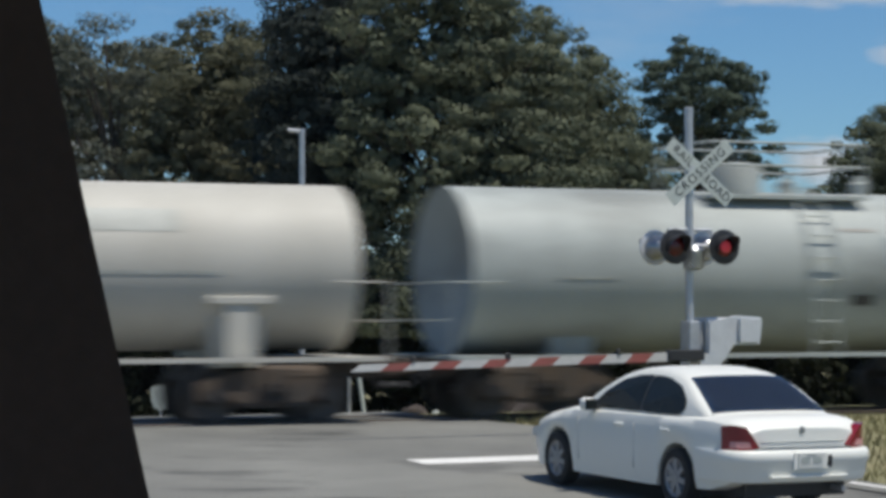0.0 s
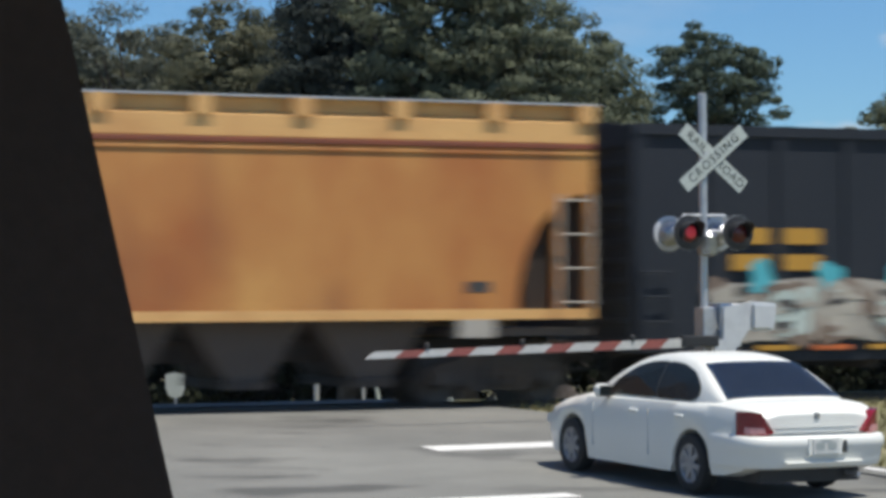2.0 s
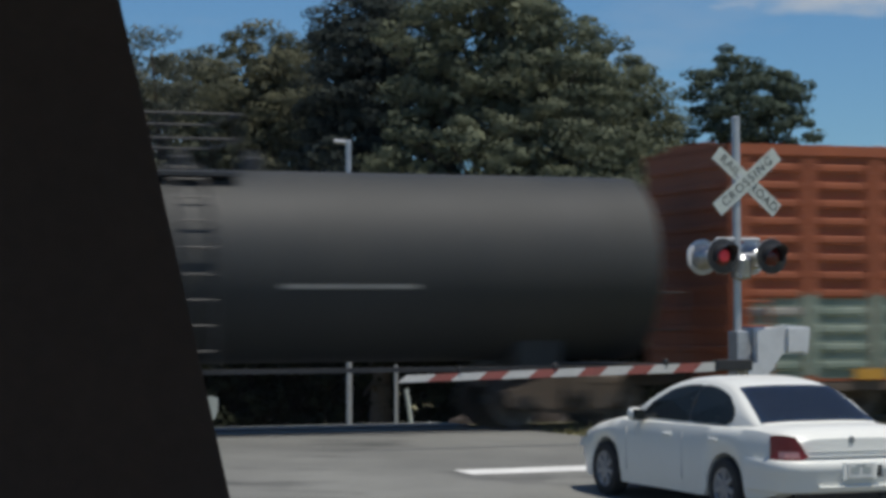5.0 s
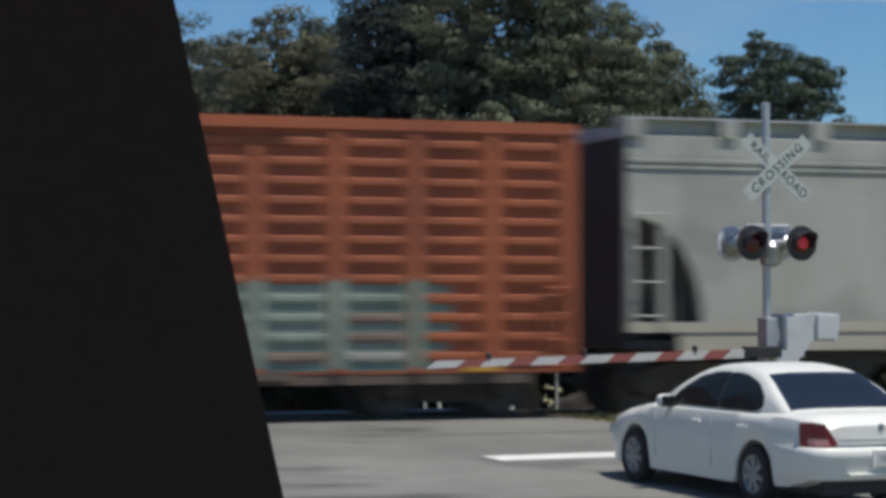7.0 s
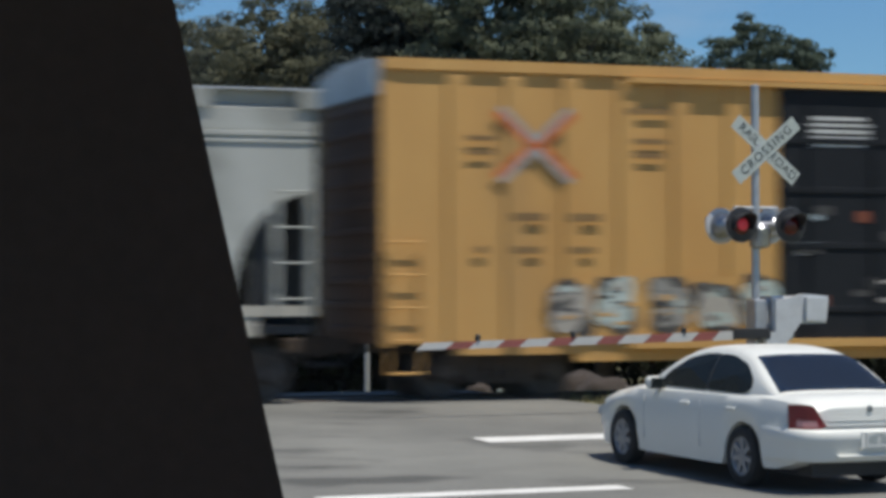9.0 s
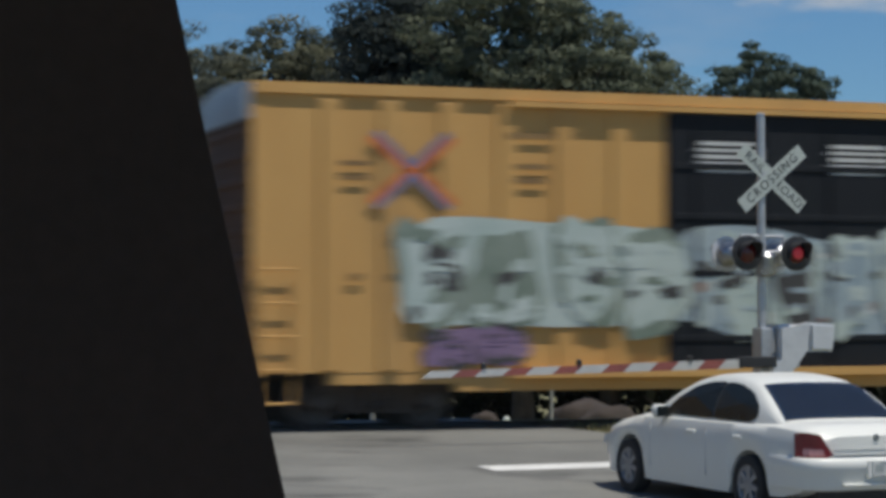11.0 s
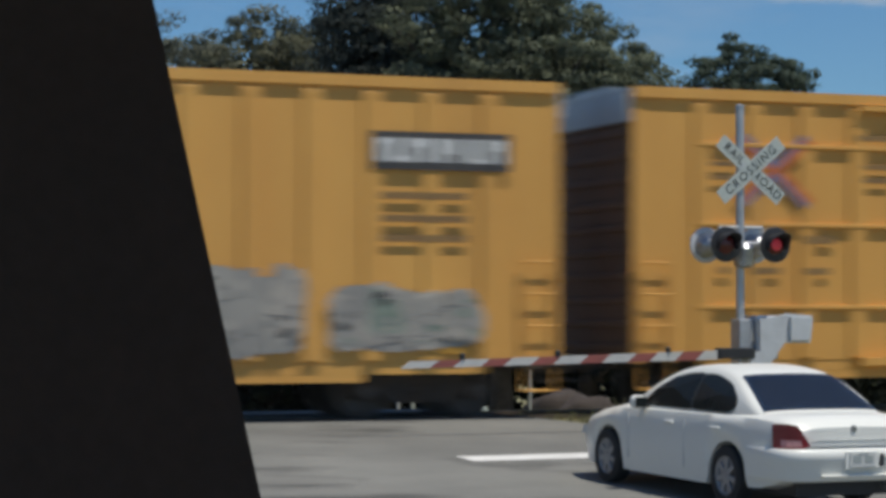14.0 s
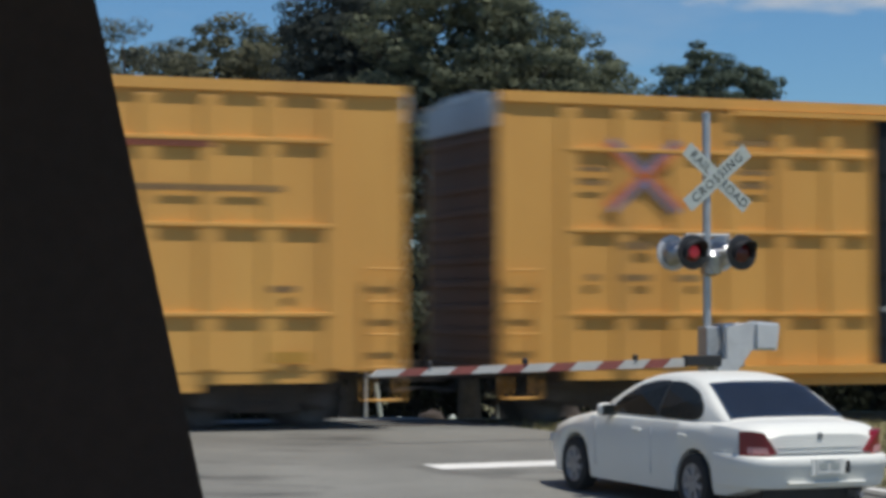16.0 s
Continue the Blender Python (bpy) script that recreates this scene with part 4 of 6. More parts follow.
def trucks(t, xs):
    """The four-wheel trucks under a car."""
    for xc in xs:
        for y in (-1.03, 1.03):
            bm = bmesh.new()
            prism(bm, [(xc + a, b) for a, b in FRAME_SHAPE], y - 0.07, y + 0.07)
            part("side_frame", bm, IRON, t, "rusty cast side frame")
            for dx in (-0.18, 0.0, 0.18):
                bm = bmesh.new()
                lathe(bm, [(0.30, 0.065), (0.36, 0.075), (0.42, 0.065), (0.48, 0.075), (0.54, 0.065), (0.60, 0.07)], "z", 10, Matrix.Translation((xc + dx, y - 0.085 * (1 if y < 0 else -1), 0)))
                part("spring", bm, IRON, t)
            for dx in (-0.89, 0.89):
                bm = bmesh.new()
                rod(bm, (xc + dx, y - 0.13, 0.42), (xc + dx, y + 0.13, 0.42), 0.12, 14)
                part("bearing_cap", bm, WHEEL_STEEL, t)
        slab(t, "bolster", xc - 0.2, xc + 0.2, -1.15, 1.15, 0.45, 0.82, IRON)
        for dx in (-0.89, 0.89):
            w = new("wheelset", WHEEL_ME)
            w.parent = t
            w.matrix_basis = pose(xc + dx, 0, 0.42)
            WHEELS.append((w, xc + dx))


def coupler(t, x, d, z=0.82):
    bm = bmesh.new()
    box(bm, min(x, x + d * 0.55), max(x, x + d * 0.55), -0.10, 0.10, z - 0.12, z + 0.12, bevel=0.02)
    box(bm, min(x + d * 0.45, x + d * 0.72), max(x + d * 0.45, x + d * 0.72), -0.18, 0.14, z - 0.18, z + 0.18, bevel=0.04)
    part("coupler", bm, IRON, t, "dark cast steel coupler")
    bm = bmesh.new()
    rod(bm, (x, -0.35, z - 0.05), (x + d * 0.35, -0.28, z - 0.32), 0.025, 8)
    rod(bm, (x + d * 0.35, -0.28, z - 0.32), (x + d * 0.75, -0.20, z - 0.25), 0.025, 8)
    part("brake_hose", bm, BLACK, t)


def ladder(t, x0, x1, z0, z1, rungs, material, y=NEAR, label="steel ladder"):
    bm = bmesh.new()
    for x in (x0, x1):
        box(bm, x - 0.025, x + 0.025, y - 0.10, y - 0.085, z0 - 0.1, z1 + 0.1)
    lad = part("ladder", bm, material, t, label)
    bm = bmesh.new()
    rod(bm, (x0, y - 0.095, 0), (x1, y - 0.095, 0), 0.016, 8)
    first = None
    for i in range(rungs):
        z = z0 + (z1 - z0) * i / max(rungs - 1, 1)
        if first is None:
            first = part("rung", bm, material, lad)
            first.location.z = z
        else:
            again(first, Matrix.Translation((0, 0, z)))
    return lad


def underframe(t, L, z, sill, xs):
    slab(t, "center_sill", 0.3, L - 0.3, -0.30, 0.30, 0.70, z, IRON)
    for k in range(5):
        x = 1.2 + (L - 2.4) * k / 4
        slab(t, "cross_bearer", x - 0.06, x + 0.06, -1.45, 1.45, z - 0.30, z, IRON)
    slab(t, "brake_cylinder", L * 0.42, L * 0.42 + 0.9, -0.9, -0.45, 0.55, 0.95, IRON, bevel=0.06)
    slab(t, "air_tank", L * 0.55, L * 0.55 + 1.1, -1.0, -0.55, 0.55, 0.92, IRON, bevel=0.10)
    bm = bmesh.new()
    rod(bm, (1.5, -0.7, 0.62), (L - 1.5, -0.7, 0.62), 0.02, 8)
    part("brake_rod", bm, IRON, t)
    coupler(t, 0.05, -1)
    coupler(t, L - 0.05, 1)
    trucks(t, xs)


def end_wall(t, x, d, zs, H, material, ribs=11):
    slab(t, "end_wall", min(x, x - d * 0.06), max(x, x - d * 0.06), -1.52, 1.52, zs, H - 0.12, material)
    for k in range(ribs):
        z = zs + 0.2 + (H - zs - 0.6) * k / (ribs - 1)
        slab(t, "end_rib", min(x, x + d * 0.05), max(x, x + d * 0.05), -1.42, 1.42, z - 0.06, z + 0.06, material, bevel=0.02)


def roof(t, L, H, material, eave, drop=0.22):
    bm = bmesh.new()
    pts = [(-1.60, H - drop), (-1.60, H - drop + 0.05), (-0.8, H - 0.035), (0, H), (0.8, H - 0.035), (1.60, H - drop + 0.05), (1.60, H - drop)]
    a = [bm.verts.new((0.0, y, z)) for y, z in pts]
    b = [bm.verts.new((L, y, z)) for y, z in pts]
    bm.faces.new(a)
    bm.faces.new(b[::-1])
    for i in range(len(pts)):
        j = (i + 1) % len(pts)
        bm.faces.new((a[j], a[i], b[i], b[j]))
    bmesh.ops.recalc_face_normals(bm, faces=bm.faces)
    part("roof", bm, material, t, "flat metal roof")
    n = int(L / 1.05)
    first = None
    for k in range(n + 1):
        x = 0.04 + (L - 0.08) * k / n
        if first is None:
            bm = bmesh.new()
            box(bm, -0.03, 0.03, -0.75, 0.75, H - 0.06, H + 0.012)
            first = part("roof_rib", bm, material, t)
            first.location.x = x
        else:
            again(first, Matrix.Translation((x, 0, 0)))
    for y0, y1 in ((-1.665, -1.58), (1.58, 1.665)):
        slab(t, "eave_rail", 0.0, L, y0, y1, H - drop - 0.10, H - drop + 0.07, eave)


def hi_cube(s, style, seed, group="yellow boxcars"):
    """A tall yellow boxcar with a black plug door."""
    L, H, Z = 18.05, 5.29, 0.87
    paint_m = YELLOW_OLD if style in ("old", "graffiti") else YELLOW
    labels = {"old": "tall yellow boxcar with black doors, crossed logo and sprayed lettering", "graffiti": "tall faded yellow boxcar covered with pale graffiti",
              "plate": "tall yellow boxcar with black doors and a white name plate", "ledged": "clean tall yellow boxcar with ledged side panels and black doors"}
    t = rail_car("boxcar", s, labels[style], group)
    rnd = random.Random(seed)
    D0, D1 = 6.75, 11.50
    for x0, x1 in ((0, D0), (D1, L)):
        slab(t, "side_wall", x0, x1, NEAR, NEAR + 0.06, Z, H - 0.2, paint_m)
    slab(t, "far_wall", 0, L, 1.54, 1.60, Z, H - 0.2, paint_m)
    slab(t, "floor_frame", 0.05, L - 0.05, -1.5, 1.5, Z - 0.02, Z + 0.22, IRON)
    roof(t, L, H, ROOF_GALV, paint_m, 0.14)
    end_wall(t, 0.0, -1, Z, H, BROWN_END)
    end_wall(t, L, 1, Z, H, BROWN_END)
    slab(t, "end_cap", -0.075, -0.002, -1.56, 1.56, H - 0.62, H - 0.16, ROOF_GALV, "bare silver band under the roof")
    slab(t, "end_cap", L + 0.002, L + 0.075, -1.56, 1.56, H - 0.62, H - 0.16, ROOF_GALV)
    # corner posts
    for x in (0.0, L - 0.16):
        slab(t, "corner_post", x, x + 0.16, NEAR - 0.012, NEAR, Z - 0.05, H - 0.2, paint_m)
    # side sills, deeper in the middle
    slab(t, "side_sill", 1.2, L - 1.2, NEAR + 0.01, NEAR + 0.10, Z - 0.18, Z, paint_m)
    slab(t, "side_sill", 3.2, L - 3.2, NEAR + 0.012, NEAR + 0.095, Z - 0.30, Z - 0.18, paint_m)
    # vertical posts
    xs = [1.2 + 0.95 * k for k in range(6)] + [D1 + 0.62 + 0.95 * k for k in range(6)]
    for k, x in enumerate(xs):
        slab(t, "side_post", x - 0.14, x + 0.14, NEAR - 0.055, NEAR, Z + 0.02, H - 0.31, paint_m, bevel=0.02)
    if style == "ledged":
        for x0, x1 in ((1.15, D0 - 0.1), (D1 + 0.1, L - 1.2)):
            for z in (4.33, 3.05, 1.72):
                slab(t, "side_ledge", x0, x1, NEAR - 0.066, NEAR, z - 0.03, z + 0.035, paint_m, bevel=0.008)
    # door track and door
    slab(t, "door_track", D0 - 2.7, D1 + 0.2, NEAR - 0.14, NEAR - 0.02, H - 0.34, H - 0.26, paint_m)
    slab(t, "door_rail", D0 - 2.7, D1 + 0.2, NEAR - 0.16, NEAR - 0.02, Z - 0.10, Z + 0.03, paint_m)
    door = slab(t, "door", D0 + 0.02, D1 - 0.02, NEAR - 0.06, NEAR + 0.02, Z + 0.03, H - 0.36, BLACK_DOOR, "black plug door with white stencils")
    for z in (Z + 0.5, 2.4, 3.3, 4.1):
        slab(door, "door_rib", D0 + 0.06, D1 - 0.06, NEAR - 0.085, NEAR - 0.058, z - 0.05, z + 0.05, BLACK_DOOR, bevel=0.01)
    slab(door, "door_seam", (D0 + D1) / 2 - 0.03, (D0 + D1) / 2 + 0.03, NEAR - 0.082, NEAR - 0.058, Z + 0.05, H - 0.4, BLACK_DOOR)
    for k in range(4):
        x = D0 + 0.5 + 1.2 * k
        bm = bmesh.new()
        rod(bm, (x, NEAR - 0.10, Z + 0.1), (x, NEAR - 0.10, H - 0.42), 0.022, 8)
        part("lock_rod", bm, BLACK_DOOR, door)
    if style == "ledged":
        rows_ = ((0.04, 4.60, 1.15, 0.09), (0.14, 4.45, 0.95, 0.07), (0, 4.16, 1.22, 0.08), (0.06, 4.02, 1.16, 0.07), (0, 3.86, 1.22, 0.09))
    else:
        rows_ = ((0.10, 4.44, 1.0, 0.06), (0.0, 4.34, 1.22, 0.05), (0.05, 4.23, 1.14, 0.06), (0, 4.13, 1.24, 0.05), (0.12, 4.01, 0.95, 0.07))
    for x0, z0, w, h in [(c_ + dx, z, w, h) for c_ in (0.48, 2.86) for dx, z, w, h in rows_]:
        paint(door, "door_stencil", rect(D0 + x0, D0 + x0 + w, z0, z0 + h), LETTER_WHITE, NEAR - 0.06, 0.004)
    if style == "ledged":
        for x, z, w, h, m_ in ((0.62, 2.02, 0.55, 0.10, LETTER_WHITE), (0.70, 1.82, 0.30, 0.14, LETTER_WHITE), (1.05, 1.84, 0.28, 0.10, LOGO_ORANGE), (0.20, 1.78, 0.22, 0.08, LETTER_WHITE), (0.25, 1.35, 0.40, 0.07, LOGO_GREY),
                               (2.95, 2.04, 0.80, 0.10, LETTER_WHITE), (2.90, 1.80, 0.32, 0.16, LETTER_WHITE), (3.30, 1.84, 0.30, 0.10, LOGO_GREY), (3.75, 1.92, 0.22, 0.09, LETTER_WHITE), (2.60, 1.50, 0.42, 0.34, SEAM_RED), (3.2, 1.40, 0.50, 0.07, LETTER_WHITE),
                               (2.45, 3.10, 0.42, 0.20, LOGO_GREY), (3.75, 2.72, 0.42, 0.07, LETTER_WHITE), (1.2, 2.72, 0.26, 0.06, LOGO_GREY)):
            paint(door, "door_decal", rect(D0 + x, D0 + x + w, z, z + h), m_, NEAR - 0.06, 0.004)
    for k in range(0 if style == "ledged" else 30):
        x, z = D0 + rnd.uniform(0.2, 3.9), rnd.uniform(1.35, 2.9)
        w, h = rnd.uniform(0.12, 0.45), rnd.uniform(0.04, 0.20)
        paint(door, "door_decal", rect(x, x + w, z, z + h), rnd.choice((LETTER_WHITE, LOGO_GREY, LOGO_GREY, G_STEEL, G_DARK, G_DARK, SEAM_RED)), NEAR - 0.06, 0.004 + 0.0004 * k)
    # ladders and grab irons
    for x0, x1 in ((0.10, 0.62), (L - 0.62, L - 0.10)):
        ladder(t, x0, x1, Z + 0.05, Z + 1.55, 4, paint_m, label="short yellow steel ladder")
        bm = bmesh.new()
        rod(bm, (x0, NEAR - 0.05, Z - 0.1), (x0, NEAR - 0.05, 0.42), 0.022, 8)
        rod(bm, (x1, NEAR - 0.05, Z - 0.1), (x1, NEAR - 0.05, 0.42), 0.022, 8)
        rod(bm, (x0, NEAR - 0.05, 0.42), (x1, NEAR - 0.05, 0.42), 0.022, 8)
        part("step", bm, paint_m, t, "hanging sill step")
    # crossed logo
    cx, cz = 2.50, 3.93
    py = NEAR - 0.055
    lift = 0.004
    for ang in (41, -41):
        c_, s_ = math.cos(radians(ang)), math.sin(radians(ang))
        cold = LOGO_GREY if style == "old" else LOGO_BLUE
        for a0, a1 in ((-0.82, -0.02), (0.02, 0.82)):
            for o0, o1 in ((-0.105, -0.004), (0.004, 0.105)):
                warm = (o0 > 0) == ((a0 < 0) == (ang > 0))
                pts = [(a0, o0), (a1, o0), (a1, o1), (a0, o1)]
                paint(t, "crossed_logo", [(cx + a * c_ - b * s_, cz + a * s_ + b * c_) for a, b in pts], LOGO_ORANGE if warm else cold, py, lift)
        lift += 0.003
    # stencilled data beside the logo
    for x0, z0, w, h in ((1.35, 3.98, 0.50, 0.08), (1.35, 3.76, 0.45, 0.08), (4.15, 3.98, 0.60, 0.09), (4.15, 3.76, 0.55, 0.09), (2.1, 2.75, 0.55, 0.13), (3.05, 2.75, 0.55, 0.13), (2.1, 2.25, 0.5, 0.11), (3.05, 2.25, 0.45, 0.11), (1.5, 2.25, 0.2, 0.11), (4.05, 4.45, 0.75, 0.10)):
        paint(t, "stencil", rect(x0, x0 + w, z0, z0 + h), LETTER_BLACK, py, 0.004, "brown stencilled marks")
    if style == "plate":
        pl = slab(t, "name_plate", 14.95, 17.2, NEAR - 0.075, NEAR - 0.05, 3.80, 4.38, G_DARK, "dark name plate with pale blocks")
        paint(pl, "plate_face", rect(15.02, 17.13, 3.92, 4.28), LETTER_WHITE, NEAR - 0.075, 0.004)
        for x, w, z0, z1 in ((15.14, 0.07, 4.00, 4.26), (15.40, 0.10, 4.08, 4.34), (15.66, 0.10, 4.00, 4.22), (15.92, 0.07, 4.00, 4.34), (16.16, 0.12, 4.00, 4.12), (16.36, 0.10, 4.00, 4.34), (16.68, 0.09, 4.05, 4.34), (16.94, 0.10, 4.00, 4.18)):
            paint(pl, "plate_mark", rect(x, x + w, z0 - 0.07, z1 - 0.07), G_DARK, NEAR - 0.075, 0.008)
        for z in (3.35, 3.0, 2.7):
            paint(t, "stencil", rect(15.1, 16.5, z, z + 0.11), LETTER_BLACK, py, 0.004)
        graffiti(t, seed + 5, 11.9, 14.0, 0.90, 2.35, G_GREY, (G_TAN, G_GREY), G_GREY, py, 3)
        graffiti(t, seed + 15, 14.2, 16.8, 1.0, 2.05, G_GREY, (G_GREY, G_SAGE, G_GREY), G_TAN, py, 4)
        graffiti(t, seed + 6, 2.4, 6.6, 0.95, 1.75, paint_m, (paint_m, G_TAN), G_BROWN, py, 5)
    elif style == "old":
        graffiti(t, seed + 5, 2.6, 6.8, 0.92, 1.95, paint_m, (G_TAN, G_WHITE, G_GREY), G_DARK, py, 5)
        graffiti(t, seed + 7, 12.0, 16.8, 0.92, 1.9, paint_m, (G_TAN, G_GREY), G_BROWN, py, 5)
        for z in (3.9, 3.5):
            paint(t, "stencil", rect(14.2, 16.6, z, z + 0.22), LETTER_BLACK, py, 0.004)
    elif style == "graffiti":
        graffiti(t, seed + 5, 2.2, 7.2, 1.35, 3.35, G_WHITE, (G_WHITE, G_SAGE, G_WHITE), G_SAGE, py - 0.02, 4)
        graffiti(t, seed + 6, 6.7, 11.4, 1.25, 3.2, G_STEEL, (G_STEEL, G_WHITE, G_DARK), G_WHITE, NEAR - 0.062, 5)
        graffiti(t, seed + 8, 12.0, 16.6, 0.95, 2.65, G_GREY, (G_STEEL, G_GREY, G_STEEL), G_GREY, py, 4)
        graffiti(t, seed + 9, 2.6, 4.4, 0.9, 1.6, G_PURPLE, (G_PURPLE,), G_DARK, py - 0.03, 2)
        paint(t, "graffiti", blob(rnd, 11.9, 2.35, 0.55, 0.85), G_TAN, py, 0.012)
        for z, w in ((3.9, 1.8), (3.55, 2.2)):
            paint(t, "stencil", rect(14.3, 14.3 + w, z, z + 0.2), LETTER_BLACK, py, 0.004)
    else:
        for x0, z0, w, h in ((12.7, 4.20, 2.3, 0.15), (12.9, 3.55, 3.2, 0.1), (15.9, 2.05, 0.4, 0.1)):
            paint(t, "stencil", rect(x0, x0 + w, z0, z0 + h), SEAM_RED if h > 0.12 else LETTER_BLACK, py, 0.004)
    if style == "graffiti":
        paint(t, "name_decal", blob(rnd, 16.9, 4.35, 0.75, 0.28), G_STEEL, py, 0.004, "pale blue decal patch")
    paint(t, "door_placard", rect(15.9, 16.5, 1.0, 1.16), LETTER_YEL, py, 0.004)
    underframe(t, L, Z, paint_m, (2.1, L - 2.1))
    return t


def plain_boxcar(s, L, H, Z, D0, D1, mats, label, ribbed, sprayed=lambda x, z, m: m):
    """An older boxcar: ribbed side panels or plain sheets with a corrugated door."""
    side, door_m, end_m = mats
    t = rail_car("boxcar", s, label)
    for x0, x1 in ((0, D0), (D1, L)):
        slab(t, "side_wall", x0, x1, NEAR, NEAR + 0.06, Z, H - 0.16, side)
    slab(t, "far_wall", 0, L, 1.54, 1.60, Z, H - 0.16, side)
    slab(t, "floor_frame", 0.05, L - 0.05, -1.5, 1.5, Z, Z + 0.25, IRON)
    roof(t, L, H, end_m if not ribbed else side, side, 0.16)
    end_wall(t, 0.0, -1, Z, H, end_m if not ribbed else side)
    end_wall(t, L, 1, Z, H, end_m if not ribbed else side)
    for x in (0.0, L - 0.14):
        slab(t, "corner_post", x, x + 0.14, NEAR - 0.03, NEAR, Z, H - 0.16, side)
    slab(t, "side_sill", 0.8, L - 0.8, NEAR + 0.01, NEAR + 0.10, Z - 0.16, Z, DUSTY if ribbed else side)
    for x0, x1 in ((0.14, D0 - 0.05), (D1 + 0.05, L - 0.14)):
        n = int(round((x1 - x0) / 1.28))
        w = (x1 - x0) / n
        for k in range(n + 1):
            x = x0 + k * w
            slab(t, "side_post", x - 0.09, x + 0.09, NEAR - 0.05, NEAR, Z + 0.02, H - 0.2, side, bevel=0.012)
            if ribbed and k < n:
                for q in range(12):
                    z = Z + 0.26 + (H - Z - 0.72) * q / 11
                    slab(t, "pressed_rib", x + 0.16, x + w - 0.16, NEAR - 0.045, NEAR, z - 0.078, z + 0.078, sprayed(x + w / 2, z, side), bevel=0.04)
    door = slab(t, "door", D0, D1, NEAR - 0.05, NEAR + 0.02, Z + 0.03, H - 0.25, door_m, "corrugated sliding door with highlights put into its paint")
    n = 22 if ribbed else 17
    for q in range(n):
        z = Z + 0.15 + (H - Z - 0.55) * q / (n - 1)
        slab(door, "door_corrugation", D0 + 0.04, D1 - 0.04, NEAR - 0.085, NEAR - 0.048, z - 0.045, z + 0.045, door_m if ribbed else SUNLIT_DOOR_RIB, bevel=0.018)
    slab(t, "door_track", D0 - 0.1, D1 + (D1 - D0), NEAR - 0.13, NEAR - 0.02, H - 0.27, H - 0.19, side)
    slab(t, "door_rail", D0 - 0.1, D1 + (D1 - D0), NEAR - 0.13, NEAR - 0.02, Z - 0.08, Z + 0.03, DUSTY if ribbed else side)
    for x0, x1 in ((0.12, 0.6), (L - 0.6, L - 0.12)):
        ladder(t, x0, x1, Z + 0.1, Z + 1.3, 4, side)
    underframe(t, L, Z, side, (1.9, L - 1.9))
    return t


